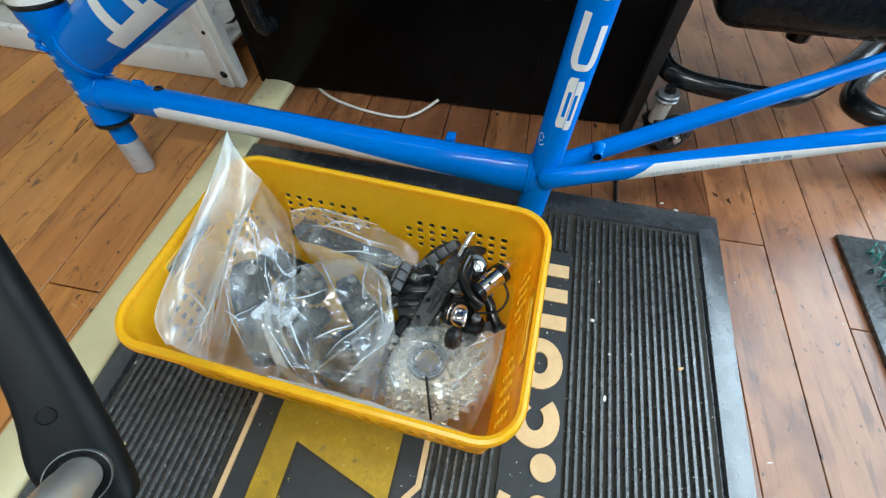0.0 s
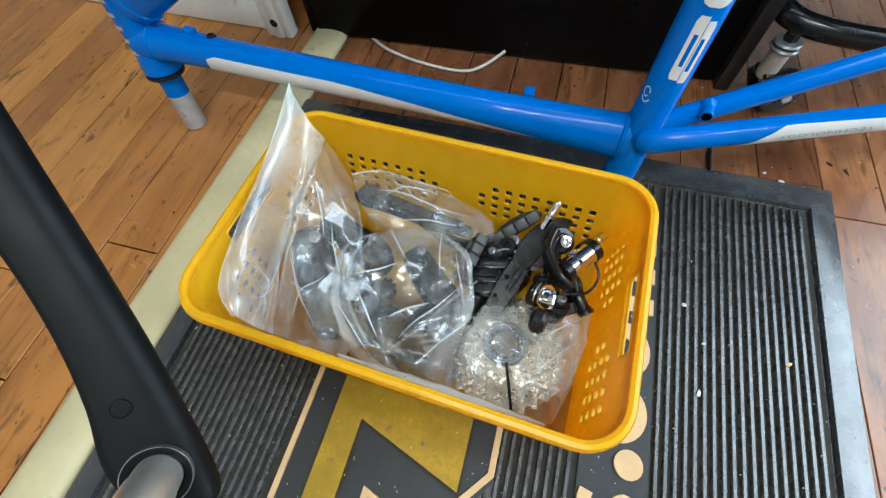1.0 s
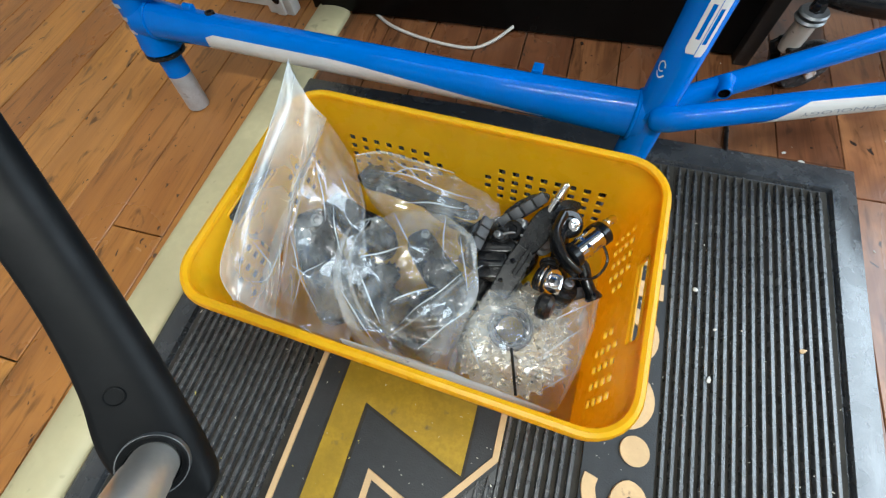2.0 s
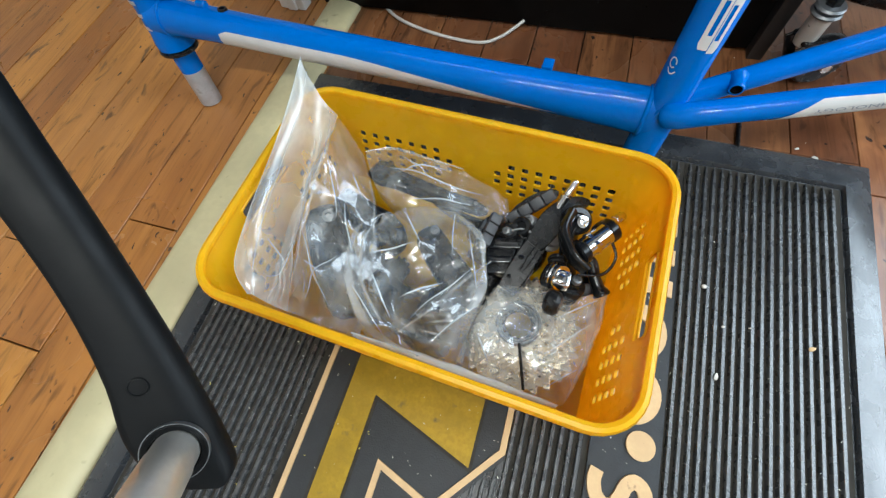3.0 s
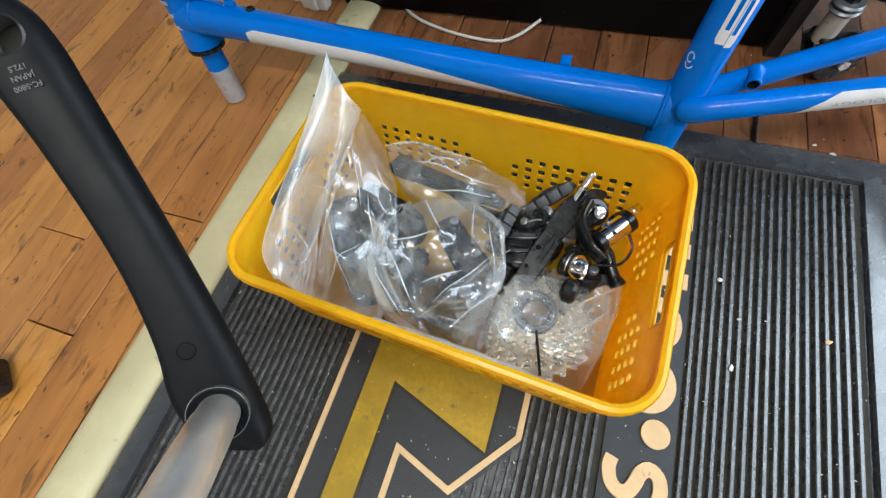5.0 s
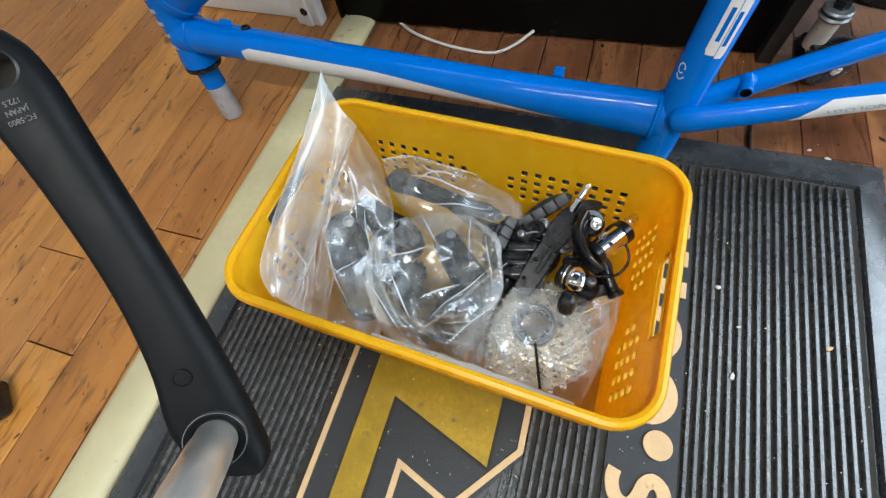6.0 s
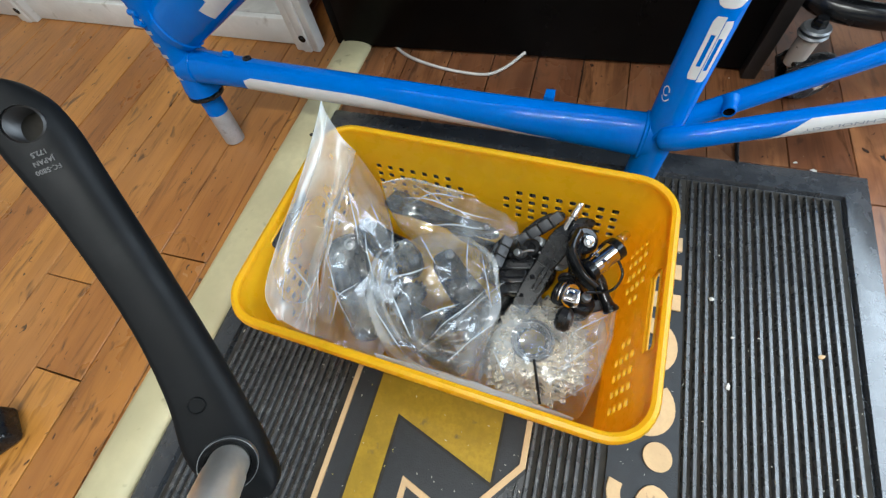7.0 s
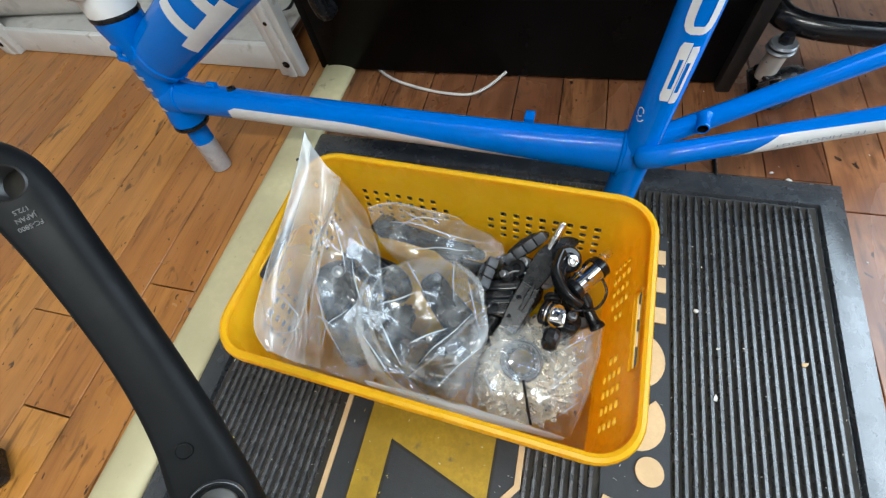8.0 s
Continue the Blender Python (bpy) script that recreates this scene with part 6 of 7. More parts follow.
def shifter(m, size):
    """A bagged shift lever body: rounded housing with a stub lever and a cap screw."""
    sh = thing("shift_lever", "black shift lever body wrapped in a clear bag", "shift lever", m @ Matrix.Scale(size, 4), group="bagged shift levers")
    bm = bmesh.new()
    add_lathe(bm, [(0.0, 0.012), (0.012, 0.012), (0.019, 0.009), (0.021, 0.004), (0.021, -0.006), (0.018, -0.010), (0.0, -0.010)], None, 28)
    add_box(bm, (0.024, 0.004, -0.001), (0.030, 0.026, 0.016), pose(0, 0, 0, 0, 0, 12), bevel=0.005, seg=3)
    part("housing", bm, BLACK_PLASTIC, sh)
    bm = bmesh.new()
    add_sweep(bm, curve_through([(-0.010, -0.014, 0.004), (-0.026, -0.022, 0.006), (-0.040, -0.020, 0.007), (-0.050, -0.012, 0.006)], 5), 0.0065, 14, 0.5, side=(0, 0, 1))
    part("paddle", bm, BLACK_METAL, sh)
    bm = bmesh.new()
    add_lathe(bm, [(0.0, 0.0125), (0.0020, 0.0125), (0.0026, 0.0145), (0.0050, 0.0140), (0.0054, 0.011)], pose(0.002, 0.002, 0), 18)
    part("screw", bm, LOCK, sh, "grey metal hex screw")


shifter(basket_pose(-0.056, -0.030, 0.050, 0, 8, -84), 1.0)
lever_body(basket_pose(-0.022, -0.054, 0.074, 0, 4, -26), 1.12)
lever_body(basket_pose(0.002, -0.004, 0.074, 0, 4, -46), 0.86)


def caliper(m):
    """A side-pull brake: arched arm, pad holder with segmented pad, pivot bolt."""
    cp = thing("brake_caliper", "black and chrome rim brake caliper with grey pads in the basket", "brake caliper", m, group="brake calipers")
    bm = bmesh.new()
    pts = curve_through([(-0.030, -0.024, 0), (-0.034, 0.004, 0.001), (-0.018, 0.028, 0.002), (0.012, 0.032, 0.002), (0.030, 0.018, 0)], 6)
    add_sweep(bm, pts, [0.0085 - 0.003 * abs(i / (len(pts) - 1) - 0.4) for i in range(len(pts))], 16, 0.65, side=(0, 0, 1))
    part("arm", bm, BLACK_METAL, cp)
    bm = bmesh.new()
    pts = curve_through([(0.026, -0.024, 0.012), (0.032, 0.004, 0.011), (0.018, 0.026, 0.010), (-0.010, 0.030, 0.010)], 6)
    add_sweep(bm, pts, 0.0070, 16, 0.65, side=(0, 0, 1))
    part("arm", bm, BLACK_METAL, cp)
    bm = bmesh.new()
    add_lathe(bm, [(0.0, 0.024), (0.0050, 0.024), (0.0060, 0.022), (0.0060, 0.019), (0.0095, 0.018), (0.0095, 0.012), (0.0075, 0.011), (0.0075, -0.012), (0.0, -0.012)], pose(0.0, 0.026, 0), 22)
    part("pivot_bolt", bm, LOCK, cp, "grey metal pivot bolt")
    for x, z in ((-0.028, -0.002), (0.026, 0.012)):
        bm = bmesh.new()
        add_rod(bm, (x - 0.010, -0.024, z), (x + 0.010, -0.024, z), 0.0062, seg=18, edge=0.001)
        part("pad_bolt", bm, LOCK, cp, "grey metal pad bolt")
        bm = bmesh.new()
        for k in range(3):
            add_box(bm, (x + (0.011 if x < 0 else -0.011), -0.024 + 0.0005, z - 0.014 + 0.0135 * k), (0.009, 0.010, 0.0125), bevel=0.0012)
        add_box(bm, (x + (0.0055 if x < 0 else -0.0055), -0.024, z), (0.003, 0.009, 0.042), bevel=0.0012)
        part("pad", bm, PAD, cp, "grey segmented rubber brake pad")


def loose_pad(m, label, long=0.046, blocks=3):
    """A slim tapered pad holder with rubber blocks along its upper side."""
    pd = thing("brake_pad", label, "brake pad", m)
    bm = bmesh.new()
    half = [(-1.0, 0.30), (-0.92, 0.55), (-0.5, 0.88), (0.0, 1.0), (0.5, 0.90), (0.90, 0.50), (1.0, 0.18)]
    w = 0.0078
    poly = [(a * long, b * w + 0.002 * (1 - a * a)) for a, b in half] + [(a * long, -b * w + 0.002 * (1 - a * a)) for a, b in reversed(half)]
    vs = add_prism(bm, poly, -0.0028, 0.0028)
    bmesh.ops.bevel(bm, geom=list({e for v in vs for e in v.link_edges}), offset=0.0009, segments=2, affect="EDGES")
    part("shoe", bm, BLACK_PLASTIC, pd)
    if blocks:
        for k in range(blocks):
            bm = bmesh.new()
            step = long * 1.84 / blocks
            add_box(bm, (-long * 0.92 + step * (k + 0.5), 0.0015, 0.0050), (step - 0.0010, 0.0105, 0.0065), bevel=0.0014)
            part("rubber", bm, PAD, pd, "grey rubber block")
    bm = bmesh.new()
    add_rod(bm, (0.0, 0, -0.003), (0.0, 0, -0.020), 0.0036, seg=14)
    part("stud", bm, CHROME, pd, "chrome stud")


caliper(basket_pose(0.092, 0.034, 0.040, 20, 10, 35))
caliper(basket_pose(0.052, 0.046, 0.038, 15, -10, -20))
loose_pad(basket_pose(0.060, 0.076, 0.076, 35, -30, 36), "grey segmented brake pad leaning on the basket wall", 0.027, 4)
loose_pad(basket_pose(0.030, 0.036, 0.082, 30, 0, 84), "short grey brake pad beside the clear bag", 0.018, 3)


def brake_arm(m):
    """A long cast arm with a boss at its foot and a cable bolt."""
    ba = thing("cantilever_brake", "black cast cantilever brake with chrome bolts among the calipers", "brake", m, group="loose cantilever brakes")
    bm = bmesh.new()
    pts = curve_through([(-0.045, 0.0, 0.0), (-0.020, 0.004, 0.001), (0.015, 0.001, 0.002), (0.045, -0.008, 0.0)], 6)
    add_sweep(bm, pts, [0.0095 - 0.0035 * i / (len(pts) - 1) for i in range(len(pts))], 16, 0.55, side=(0, 1, 0))
    part("arm", bm, BLACK_METAL, ba)
    bm = bmesh.new()
    add_lathe(bm, [(0.0, 0.013), (0.0046, 0.013), (0.0058, 0.011), (0.0058, 0.008), (0.0105, 0.0075), (0.0110, 0.005), (0.0105, -0.010), (0.0, -0.010)], pose(-0.042, 0, 0), 24)
    part("boss", bm, BLACK_METAL, ba)
    for x, y, r in ((-0.042, 0.0, 0.0042), (-0.012, 0.004, 0.0052), (0.036, -0.006, 0.0048)):
        bm = bmesh.new()
        z = 0.014 if x < -0.03 else 0.006
        add_lathe(bm, [(0.0, 0.0005), (r * 0.45, 0.0005), (r * 0.6, 0.0030), (r, 0.0026), (r * 1.05, -0.002)], pose(x, y, z), 18)
        part("bolt", bm, LOCK, ba, "grey metal hex bolt")
    bm = bmesh.new()
    add_lathe(bm, [(0.0050, -0.007), (0.0085, -0.0065), (0.0090, -0.003), (0.0080, 0.0), (0.0090, 0.003), (0.0085, 0.0065), (0.0050, 0.007)], pose(0.004, -0.012, 0.001, 90, 0, 8), 22, closed=True)
    part("washer_stack", bm, LOCK, ba, "stack of grey metal washers")


brake_arm(basket_pose(0.056, 0.022, 0.052, 15, -10, 62))
brake_arm(basket_pose(0.104, 0.050, 0.060, 10, 12, 100))


def lever_brake():
    """A long flat brake arm with a winged tip, a stepped black body beside it and a round hinge."""
    vb = thing("lever_brake", "black flat winged brake arm lying over other brakes", "brake", basket_pose(0, 0, 0.0))
    lo, mid, tip = Vector((0.059, -0.009, 0.070)), Vector((0.075, 0.042, 0.087)), Vector((0.106, 0.086, 0.089))

    def plate(line, wide, thick, name, mat, lab=""):
        bm = bmesh.new()
        rings = []
        for k, p in enumerate(line):
            d = (line[min(k + 1, len(line) - 1)] - line[max(k - 1, 0)]).normalized()
            x = Vector((d.y, -d.x, -0.15)).normalized()
            n = x.cross(d).normalized()
            n = n if n.z > 0 else -n
            w, t = wide[k] / 2, thick / 2
            c = min(w * 0.3, 0.0012)
            rings.append([bm.verts.new(p + x * a + n * b) for a, b in ((-w, -t + c), (-w, t - c), (-w + c, t), (w - c, t), (w, t - c), (w, -t + c), (w - c, -t), (-w + c, -t))])
        for a, b in zip(rings, rings[1:]):
            for k in range(8):
                bm.faces.new((a[k], a[(k + 1) % 8], b[(k + 1) % 8], b[k]))
        bm.faces.new(rings[0]), bm.faces.new(rings[-1])
        return part(name, bm, mat, vb, lab)

    n = 8
    plate([lo.lerp(mid, k / n) for k in range(n + 1)], [0.0170 + 0.0035 * math.sin(math.pi * k / n) for k in range(n + 1)], 0.0060, "arm_plate", BLACK_PLASTIC)
    up = Vector((0, 0, 0.0040))
    plate([lo.lerp(mid, 0.35 + 0.06 * k) + up + Vector((0.003, 0, 0)) for k in range(n + 1)], [0.0030 + 0.0022 * math.sin(math.pi * k / n) for k in range(n + 1)], 0.0030, "rib", BLACK_METAL, "raised glossy rib")
    wing = curve_through([mid - Vector((0.004, 0.010, 0.002)), mid.lerp(tip, 0.35) + Vector((-0.003, 0.004, 0.004)), mid.lerp(tip, 0.75) + Vector((-0.002, 0.003, 0.004)), tip], 5)
    plate(wing, [0.016, 0.019, 0.021, 0.022, 0.0225, 0.022, 0.021, 0.020, 0.0185, 0.017, 0.0155, 0.014, 0.012, 0.0095, 0.007, 0.003][:len(wing)], 0.0070, "wing", BLACK_PLASTIC, "black winged tip")
    for k, (t, r) in enumerate(((0.20, 0.0016), (0.55, 0.0020), (0.85, 0.0018))):
        bm = bmesh.new()
        add_lathe(bm, [(0.0, 0.0012), (r, 0.0010), (r * 1.3, 0.0002), (r * 1.3, -0.001)], Matrix.Translation(lo.lerp(mid, t) + Vector((-0.004, 0.001, 0.0034))), 12)
        part("rivet", bm, BLACK_METAL, vb)
    # stepped body beside the arm
    bm = bmesh.new()
    add_box(bm, (0, 0, 0), (0.026, 0.030, 0.022), pose(0.047, 0.018, 0.068, 8, -6, 14), bevel=0.002)
    add_box(bm, (0, 0, 0), (0.030, 0.010, 0.012), pose(0.048, 0.030, 0.078, 8, -6, 14), bevel=0.0015)
    add_box(bm, (0, 0, 0), (0.022, 0.006, 0.008), pose(0.046, 0.012, 0.081, 8, -6, 14), bevel=0.0012)
    part("body", bm, BLACK_METAL, vb)
    for u, v, z, r, lab, mat in ((0.058, 0.045, 0.090, 0.0085, "black round nut", BLACK_METAL), (0.050, 0.040, 0.086, 0.0070, "black round nut", BLACK_PLASTIC), (0.063, 0.052, 0.091, 0.0052, "grey metal bolt", LOCK), (0.047, 0.036, 0.092, 0.0035, "grey metal bolt", LOCK)):
        bm = bmesh.new()
        add_lathe(bm, [(0.0, 0.005), (r * 0.42, 0.005), (r * 0.55, 0.0062), (r * 0.9, 0.0058), (r, 0.0045), (r, -0.007), (0.0, -0.007)], pose(u, v, z, 24, -18, 0), 22)
        part("nut", bm, mat, vb, lab)
    bm = bmesh.new()
    add_sweep(bm, curve_through([(0.046, 0.034, 0.092), (0.056, 0.040, 0.094), (0.066, 0.040, 0.094)], 5), 0.0011, 8)
    part("wire", bm, LOCK, vb, "thin grey wire")
    # hinge ring with a silver bolt, and the curved bracket below it
    bm = bmesh.new()
    add_lathe(bm, [(0.0, 0.004), (0.0050, 0.004), (0.0062, 0.0055), (0.0105, 0.0050), (0.0125, 0.0030), (0.0125, -0.006), (0.0, -0.006)], pose(0.100, 0.060, 0.098, 18, 20, 0), 28)
    part("hinge", bm, BLACK_METAL, vb)
    bm = bmesh.new()
    add_lathe(bm, [(0.0, 0.0040), (0.0020, 0.0040), (0.0026, 0.0075), (0.0052, 0.0070), (0.0054, 0.003)], pose(0.1025, 0.058, 0.099, 18, 20, 0), 20)
    part("bolt", bm, CHROME, vb, "chrome hex bolt")
    bracket = [Vector((0.096, 0.056, 0.100)), Vector((0.094, 0.044, 0.100)), Vector((0.098, 0.033, 0.099)), Vector((0.108, 0.027, 0.097)), Vector((0.116, 0.030, 0.095))]
    plate(curve_through(bracket, 4), [0.014 - 0.0003 * k for k in range(17)], 0.0055, "bracket", BLACK_METAL)
    for k in range(4):
        bm = bmesh.new()
        add_lathe(bm, [(0.003, -0.0016), (0.0078 - 0.0006 * k, -0.0016), (0.0084 - 0.0006 * k, 0.0), (0.0078 - 0.0006 * k, 0.0016), (0.003, 0.0016)], pose(0.094 + 0.0006 * k, 0.026 - 0.0036 * k, 0.083, 78, 0, 8), 22, closed=True)
        part("bellows_ring", bm, BLACK_PLASTIC, vb)


lever_brake()


def steel_pin(a, b, r, label):
    pn = thing("barrel_bolt", label, "bolt")
    bm = bmesh.new()
    a, b = Vector(a), Vector(b)
    d = b - a
    add_lathe(bm, [(0, 0), (r, 0.0), (r, 0.55 * d.length), (r * 1.12, 0.57 * d.length), (r * 1.12, 0.62 * d.length), (r * 0.8, 0.64 * d.length), (r, 0.66 * d.length), (r, 0.96 * d.length), (r * 0.8, d.length), (0, d.length)],
              axes_to(a, b), 20)
    part("shank", bm, CHROME, pn)
    bm = bmesh.new()
    add_lathe(bm, [(r * 1.0, -0.006), (r * 1.9, -0.006), (r * 2.0, -0.002), (r * 1.9, 0.004), (r * 1.0, 0.005)], axes_to(a, b), 18, closed=True)
    part("nut", bm, BLACK_METAL, pn, "black round nut")


steel_pin(ib(0.079, 0.060, 0.086), ib(0.091, 0.092, 0.109), 0.0040, "chrome barrel bolt standing up among the calipers")
steel_pin(ib(0.122, 0.056, 0.101), ib(0.136, 0.078, 0.096), 0.0038, "slim chrome cable adjuster bolt with black nut")


def adjuster():
    ad = thing("brake_adjuster", "chrome and black brake pivot with square clamp lying on the calipers", "brake part", basket_pose(0.116, 0.044, 0.101, 0, 0, 0))
    bm = bmesh.new()
    add_rod(bm, (-0.005, -0.011, 0.0), (0.010, 0.010, 0.002), 0.0092, seg=24, edge=0.0015)
    add_rod(bm, (-0.001, -0.0054, 0.0005), (0.0012, -0.0024, 0.0007), 0.0104, seg=6, edge=0.0006)
    part("barrel", bm, CHROME, ad)
    bm = bmesh.new()
    add_rod(bm, (0.0085, 0.0080, 0.0018), (0.0135, 0.0150, 0.0024), 0.0102, seg=24, edge=0.0015)
    part("collar", bm, BLACK_METAL, ad)
    bm = bmesh.new()
    add_rod(bm, (-0.0090, -0.0166, -0.0004), (-0.0045, -0.0103, 0.0), 0.0108, seg=24, edge=0.0015)
    part("collar", bm, BLACK_METAL, ad)
    bm = bmesh.new()
    pts = curve_through([(-0.022, 0.016, 0.004), (-0.024, -0.004, 0.006), (-0.012, -0.022, 0.004), (0.0, -0.028, 0.0)], 6)
    add_sweep(bm, pts, [0.010 - 0.002 * i / (len(pts) - 1) for i in range(len(pts))], 16, 0.5, side=(0, 0, 1))
    part("bracket", bm, BLACK_METAL, ad)
    bm = bmesh.new()
    add_box(bm, (-0.017, -0.044, 0.004), (0.014, 0.014, 0.012), pose(0, 0, 0, 0, 0, 0), bevel=0.0025)
    add_lathe(bm, [(0.0, 0.004), (0.0030, 0.004), (0.0042, 0.0072), (0.0055, 0.0070), (0.0058, 0.005)], pose(-0.017, -0.044, 0.0045), 18)
    part("clamp", bm, CHROME, ad, "square chrome clamp with hex socket")
    bm = bmesh.new()
    add_rod(bm, (-0.030, -0.040, 0.0), (-0.020, -0.043, 0.002), 0.0105, seg=24, edge=0.002)
    part("washer_stack", bm, BLACK_METAL, ad)
    for k in range(4):
        bm = bmesh.new()
        add_lathe(bm, [(0.0070, -0.0009), (0.0100, -0.0008), (0.0103, 0.0), (0.0100, 0.0008), (0.0070, 0.0009)], axes_to(Vector((-0.0260 + 0.0028 * k, -0.0405 - 0.0008 * k, 0.0035 + 0.0004 * k)), Vector((-0.016, -0.0437, 0.006))), 24, closed=True)
        part("washer", bm, CHROME if k % 2 else BLACK_METAL, ad, "thin round washer")
    bm = bmesh.new()
    add_rod(bm, (-0.024, -0.060, -0.006), (-0.012, -0.062, -0.004), 0.0102, seg=22, edge=0.003)
    part("end_cap", bm, BLACK_PLASTIC, ad)
    bm = bmesh.new()
    pts = curve_through([(-0.006, -0.004, -0.016), (0.006, -0.010, -0.022), (0.012, -0.020, -0.028), (0.022, -0.032, -0.033)], 6)
    add_sweep(bm, pts, [0.0052] * (len(pts) - 3) + [0.0065, 0.0075, 0.0070], 14)
    part("link", bm, BLACK_METAL, ad, "black bent link arm")
    bm = bmesh.new()
    pts = curve_through([(0.010, 0.010, 0.000), (0.022, -0.004, -0.010), (0.016, -0.020, -0.016), (-0.004, -0.028, -0.014)], 7)
    add_sweep(bm, pts, 0.0012, 8)
    part("wire", bm, BLACK_METAL, ad, "thin black wire")


adjuster()


def cassette():
    """A stack of sprockets that grow smaller upwards, closed by a lock ring."""
    cs = thing("cassette", "nickel plated sprocket cassette in a clear bag in the basket", "cassette", basket_pose(0.079, -0.032, 0.036, 3, -3, 0))
    for k, teeth in enumerate((27, 25, 23, 21, 19, 17, 15, 13)):
        bm = bmesh.new()
        R = teeth * 0.0127 / (2 * math.pi) + 0.0012
        outline = []
        for i in range(teeth):
            for f, r in ((0.0, R - 0.0060), (0.12, R - 0.0056), (0.24, R - 0.0042), (0.36, R - 0.0014), (0.46, R), (0.54, R), (0.64, R - 0.0014), (0.76, R - 0.0042), (0.88, R - 0.0056)):
                a = 2 * math.pi * (i + f + 0.37 * k) / teeth
                outline.append((r * math.cos(a), r * math.sin(a)))
        q = len(outline)
        inn = [((0.0195 if k > 4 else R * 0.70 - 0.003 * math.cos(30 * math.pi * i / q)) * math.cos(2 * math.pi * i / q),
                (0.0195 if k > 4 else R * 0.70 - 0.003 * math.cos(30 * math.pi * i / q)) * math.sin(2 * math.pi * i / q)) for i in range(q)]
        z = 0.0043 * k
        layers = [[bm.verts.new((x, y, z + dz)) for x, y in poly] for poly, dz in ((outline, 0), (outline, 0.0018), (inn, 0.0018), (inn, 0))]
        for a, b in zip(layers, layers[1:] + layers[:1]):
            for i in range(q):
                bm.faces.new((a[i], a[(i + 1) % q], b[(i + 1) % q], b[i]))
        sprocket = part("sprocket", bm, BONE, cs, "toothed nickel plated sprocket")
        if k < 5:
            for i in range(5):
                a = 2 * math.pi * (i + 0.31 * k) / 5
                bm = bmesh.new()
                add_lathe(bm, [(0.0, 0.0003), (0.0010, 0.0003), (0.0012, -0.0004)], pose((R - 0.0085) * math.cos(a), (R - 0.0085) * math.sin(a), z + 0.0018), 10)
                part("rivet", bm, BLACK_METAL, sprocket, "small dark rivet")
        if k < 7:
            bm = bmesh.new()
            rr = R - 0.0145
            add_lathe(bm, [(rr - 0.006, z + 0.0018), (rr, z + 0.0018), (rr, z + 0.0043), (rr - 0.006, z + 0.0043)], None, 32, closed=True)
            part("spacer", bm, BLACK_PLASTIC, cs, "dark spacer ring")
    bm = bmesh.new()
    add_lathe(bm, [(0.0150, 0.031), (0.0188, 0.031), (0.0192, 0.0345), (0.0182, 0.0362), (0.0170, 0.0362), (0.0164, 0.0346), (0.0158, 0.0346), (0.0154, 0.0365), (0.0145, 0.0365), (0.0140, 0.031)], None, 44, closed=True)
    part("lock_ring", bm, LOCK, cs, "grey metal lock ring")
    bm = bmesh.new()
    for i in range(12):
        a = math.pi * i / 6
        add_box(bm, (0.0133, 0, 0.0335), (0.0026, 0.0030, 0.004), pose(0, 0, 0, 0, 0, math.degrees(a)), bevel=0.0005, seg=1)
    part("splines", bm, LOCK, cs, "ring of small splines")


cassette()


def cable_tie():
    bm = bmesh.new()
    add_sweep(bm, curve_through([ib(0.082, -0.052, 0.079), ib(0.086, -0.062, 0.077), ib(0.090, -0.072, 0.073), ib(0.095, -0.084, 0.068)], 6), 0.0014, 8, 0.6)
    tagged(finish(bm, "cable_tie", BLACK_PLASTIC), "thin black cable tie lying on the bagged sprockets", "cable tie")


cable_tie()


# ---------------------------------------------------------------- crumbs and flakes on mat and floor
def crumbs(name, label, box, z, count, sizes, mat, seed):
    rng = random.Random(seed)
    verts, faces = [], []
    for _ in range(count):
        x, y = rng.uniform(box[0], box[1]), rng.uniform(box[2], box[3])
        s_, a = rng.uniform(*sizes) * (0.5 + rng.random() ** 3), rng.random() * 6.28
        ln, k = s_ * rng.uniform(1.0, 2.6), len(verts)
        ca, sa = math.cos(a), math.sin(a)
        for u, v, w in ((-1, -0.5, 0), (0.2, -0.7, 0), (1, 0.1, 0.2), (0.1, 0.6, 0), (-0.1, 0.05, 0.8)):
            verts.append((x + (u * ln * ca - v * s_ * sa), y + (u * ln * sa + v * s_ * ca), z + w * s_ * 0.5))
        faces += [(k, k + 1, k + 4), (k + 1, k + 2, k + 4), (k + 2, k + 3, k + 4), (k + 3, k, k + 4)]
    me = bpy.data.meshes.new(name)
    me.from_pydata(verts, [], faces)
    me.materials.append(mat)
    ob = new(name, me)
    tagged(ob, label, "debris", kind="stuff")
    return ob


CRUMB = material("pale_grit", (0.62, 0.58, 0.50), 0.7, grain=0.3, scale=200)
CRUMB_YELLOW = material("yellow_shavings", (0.62, 0.50, 0.10), 0.6, grain=0.2, scale=200)
crumbs("mat_crumbs", "pale grit and shavings scattered over the rubber mat", (-0.17, 0.43, -0.40, 0.14), TOP - 0.0004, 620, (0.0003, 0.0009), CRUMB, 5).matrix_world = MAT
crumbs("yellow_crumbs", "yellow plastic shavings scattered over the rubber mat", (-0.17, 0.24, -0.40, -0.14), TOP - 0.0004, 26, (0.0007, 0.0015), CRUMB_YELLOW, 8).matrix_world = MAT
crumbs("floor_crumbs", "pale grit on the floorboards", (0.28, 0.80, -0.2, 0.36), 0.0004, 60, (0.0005, 0.0014), CRUMB, 6)


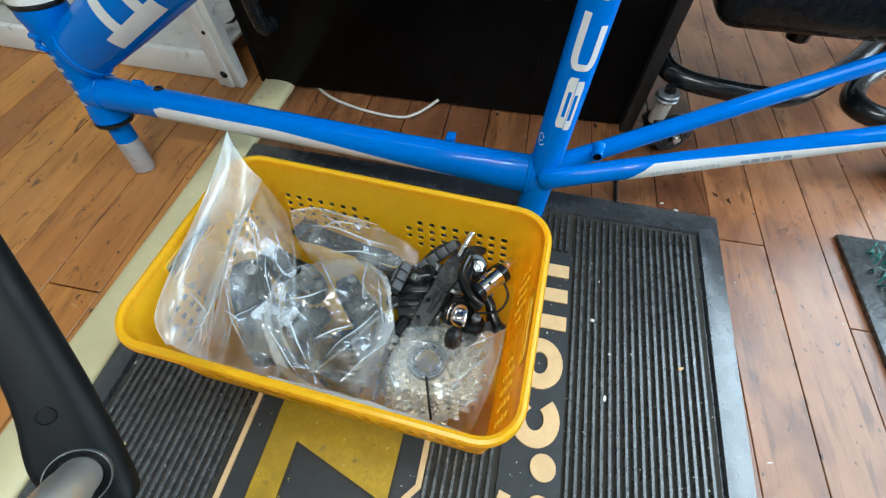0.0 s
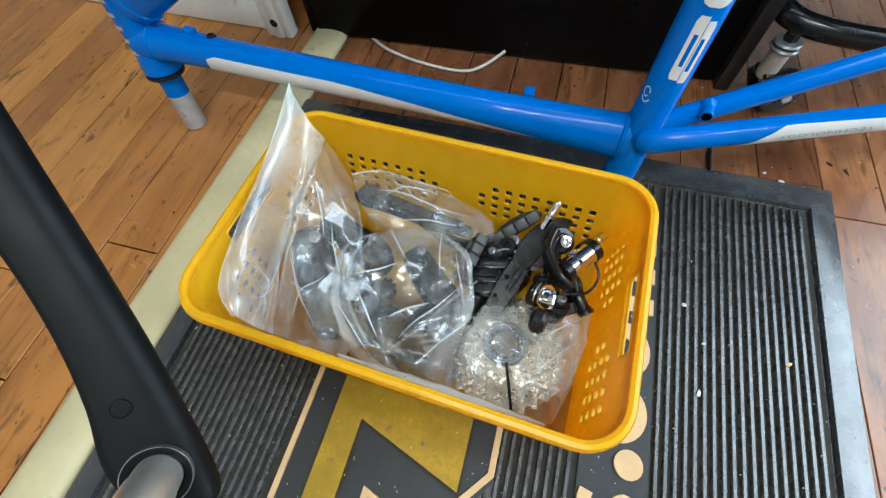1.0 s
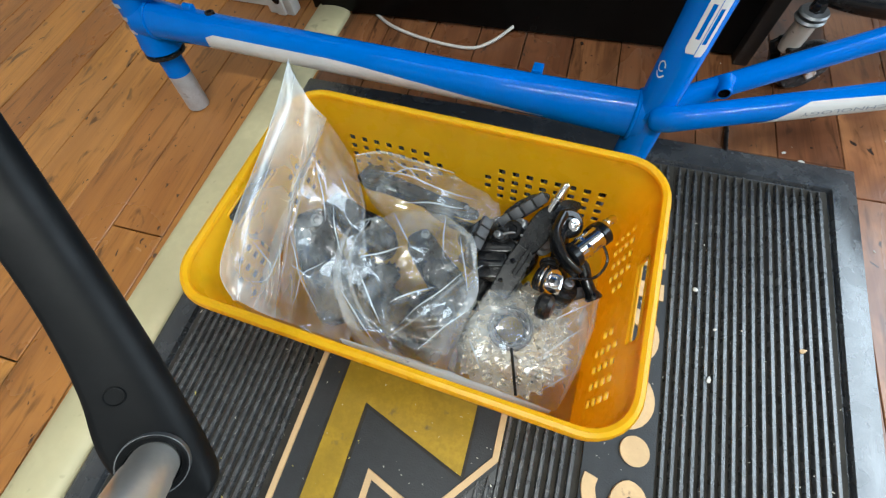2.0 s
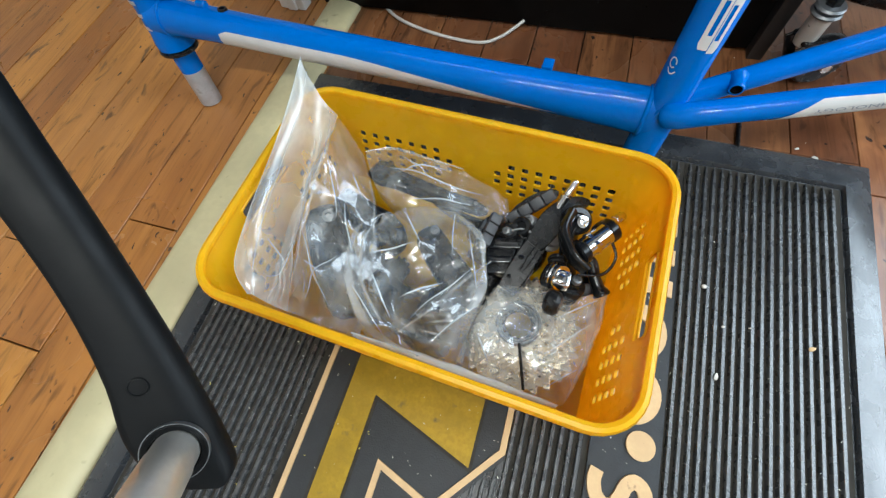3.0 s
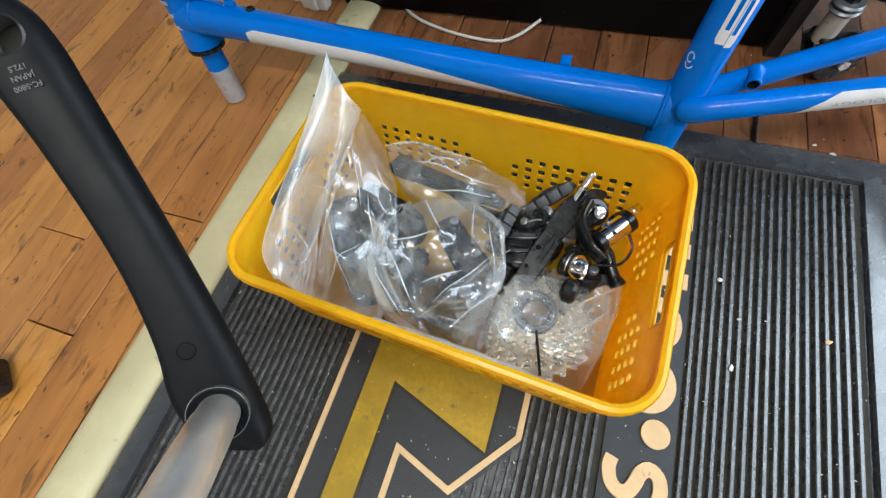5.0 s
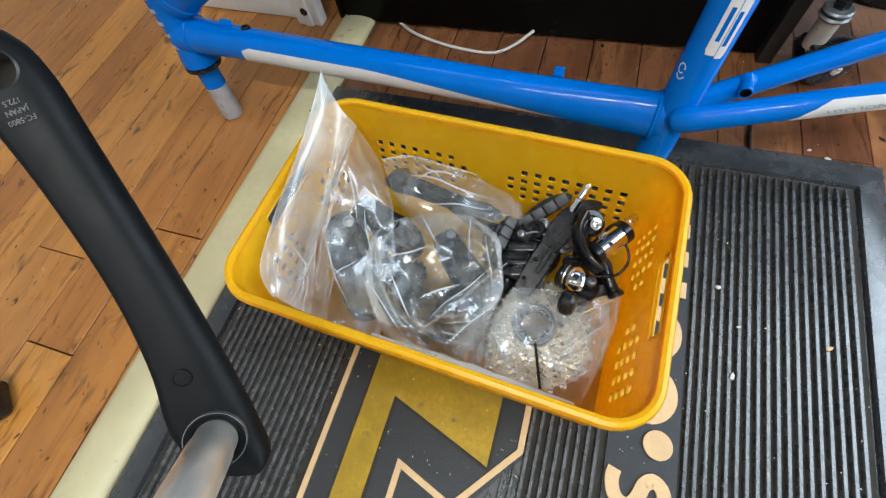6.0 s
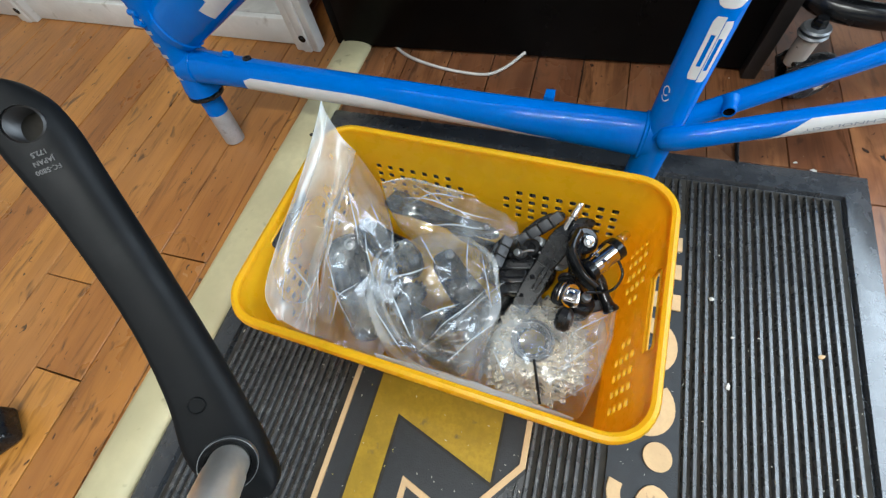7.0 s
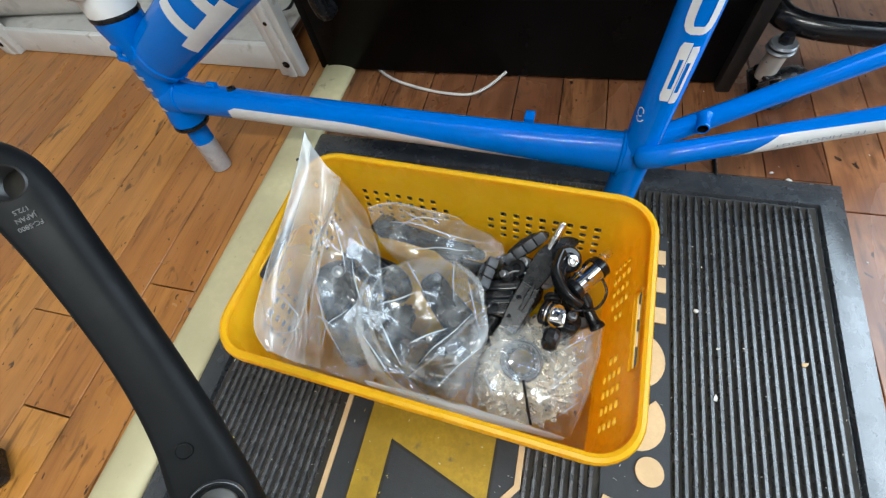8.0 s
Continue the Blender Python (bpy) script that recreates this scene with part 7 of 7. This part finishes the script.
def floor_cable():
    bm = bmesh.new()
    add_sweep(bm, curve_through([(0.349, 0.160, 0.0028), (0.351, 0.195, 0.0026), (0.353, 0.215, 0.0026), (0.353, 0.232, 0.0026), (0.356, 0.240, 0.0026)], 6), 0.0024, 10)
    tagged(finish(bm, "black_cable", BLACK_PLASTIC), "thin black cable lying on the floorboards behind the mat", "cable")


floor_cable()


def paper_scrap(m, seed):
    rng = random.Random(seed)
    bm = bmesh.new()
    rim = []
    for side in (0.0, 0.0006):
        rim.append([bm.verts.new((0.0065 * math.cos(0.9 * i) * rng.uniform(0.7, 1.2), 0.0038 * math.sin(0.9 * i) * rng.uniform(0.7, 1.2), side + 0.0012 * (i % 3))) for i in range(7)])
    for i in range(7):
        bm.faces.new((rim[0][i], rim[0][(i + 1) % 7], rim[1][(i + 1) % 7], rim[1][i]))
    bm.faces.new(rim[1])
    bm.faces.new(rim[0][::-1])
    bmesh.ops.transform(bm, verts=bm.verts, matrix=m)
    tagged(finish(bm, "paper_scrap", WHITE_CABLE), "tiny torn white scrap on the floorboards", "scrap", group="scraps by the mat")


paper_scrap(pose(0.414, 0.188, 0.0003, 0, 0, 20) @ Matrix.Scale(0.45, 4), 1)
paper_scrap(pose(0.431, 0.178, 0.0003, 0, 0, -15) @ Matrix.Scale(0.55, 4), 2)


def flake(m, mat, seed, label):
    """A small curled chip: a bent, tapered sliver with thickness."""
    rng = random.Random(seed)
    bm = bmesh.new()
    n, rows = 6, []
    for i in range(n + 1):
        t = i / n
        w = 0.0014 * (0.35 + math.sin(math.pi * min(1, t + 0.1))) * rng.uniform(0.8, 1.15)
        x, z = (t - 0.5) * 0.0060, 0.0010 * math.sin(2.2 * t)
        rows.append([bm.verts.new((x, sy * w, z + dz)) for sy, dz in ((-1, 0), (1, 0.0003), (1, 0.0008), (-1, 0.0006))])
    for a, b in zip(rows, rows[1:]):
        for k in range(4):
            bm.faces.new((a[k], a[(k + 1) % 4], b[(k + 1) % 4], b[k]))
    bm.faces.new(rows[0][::-1])
    bm.faces.new(rows[-1])
    bmesh.ops.transform(bm, verts=bm.verts, matrix=m)
    tagged(finish(bm, "flake", mat), label, "debris")


flake(pose(0.400, -0.053, TOP, 0, 0, 25), ORANGE, 1, "tan wood chip lying on the rubber mat")
flake(pose(0.319, -0.097, TOP, 0, 0, 80), WHITE_CABLE, 2, "pale curled paper sliver on the rubber mat")
flake(pose(0.326, -0.049, TOP, 0, 0, 10) @ Matrix.Scale(0.6, 4), WHITE_CABLE, 3, "tiny pale plastic sliver on the rubber mat")


def white_bead():
    bm = bmesh.new()
    bmesh.ops.create_icosphere(bm, subdivisions=2, radius=0.0024)
    bmesh.ops.transform(bm, verts=bm.verts, matrix=pose(0.309, -0.012, TOP + 0.0012) @ Matrix.Diagonal((1.1, 0.95, 0.6, 1)))
    tagged(finish(bm, "bead", WHITE_CABLE), "small white plastic bead on the rubber mat", "bead")


white_bead()


# ---------------------------------------------------------------- small black foot at the floor's edge
def stand_foot():
    sf = thing("stand_foot", "black rubber foot cap of a workstand leg on the floorboards", "stand foot", pose(-0.396, -0.290, 0, 0, 0, 52))
    bm = bmesh.new()
    add_box(bm, (-0.035, 0, 0.013), (0.085, 0.044, 0.026), bevel=0.007, seg=3)
    part("cap", bm, BLACK_PLASTIC, sf)


stand_foot()


# ---------------------------------------------------------------- floorboards, one by one
def floorboards():
    rng = random.Random(11)
    edges = [-0.564 - 0.0715 * k for k in range(16, -1, -1)] + [-0.492, -0.414, -0.344, -0.272, -0.196, -0.125, -0.056, 0.013, 0.080, 0.147, 0.212, 0.311, 0.401, 0.470, 0.532]
    edges += [0.532 + 0.0715 * k for k in range(1, 15)] + [x1 - 0.001]
    turn = pose(0, 0, 0, 0, 0, -2.0)
    meshes = {}
    for a, b in zip(edges, edges[1:]):
        y = y0 + 0.002
        first = True
        while y < y1 - 0.002:
            ln = 1.25 + 0.9 * rng.random()
            e = min(y + ln, y1 - 0.002)
            if a < -0.45 and b > -0.50 and a > -0.50 and first:
                e = -0.136
            if a > 0.20 and b < 0.48 and first:
                e = 0.195
            if -0.22 < a < 0.20 and first and 0.15 < e < 0.60:
                e = 0.12
            first = False
            w, l = round(b - a - (0.0008 if a > 0.2 else 0.0016), 4), round(e - y - 0.0014, 3)
            # boards behind the mat take the copy with shade in its colour
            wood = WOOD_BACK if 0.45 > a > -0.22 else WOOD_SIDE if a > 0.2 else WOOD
            key = (w, l, wood.name)
            if key not in meshes:
                bm = bmesh.new()
                z0, c = -0.018, 0.0006
                lo = [bm.verts.new((sx * w / 2, sy * l / 2, z0)) for sx, sy in ((-1, -1), (1, -1), (1, 1), (-1, 1))]
                mi = [bm.verts.new((sx * w / 2, sy * l / 2, -c)) for sx, sy in ((-1, -1), (1, -1), (1, 1), (-1, 1))]
                hi = [bm.verts.new((sx * (w / 2 - c), sy * (l / 2 - c), 0)) for sx, sy in ((-1, -1), (1, -1), (1, 1), (-1, 1))]
                for p, q in ((lo, mi), (mi, hi)):
                    for i in range(4):
                        bm.faces.new((p[i], p[(i + 1) % 4], q[(i + 1) % 4], q[i]))
                bm.faces.new(hi)
                bmesh.ops.recalc_face_normals(bm, faces=bm.faces)
                me = bpy.data.meshes.new("plank")
                bm.to_mesh(me)
                bm.free()
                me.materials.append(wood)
                meshes[key] = me
            ob = new("plank", meshes[key])
            ob.parent = floor
            ob.matrix_world = turn @ pose((a + b) / 2, (y + e) / 2, -0.0004 * rng.random())
            y = e


floorboards()
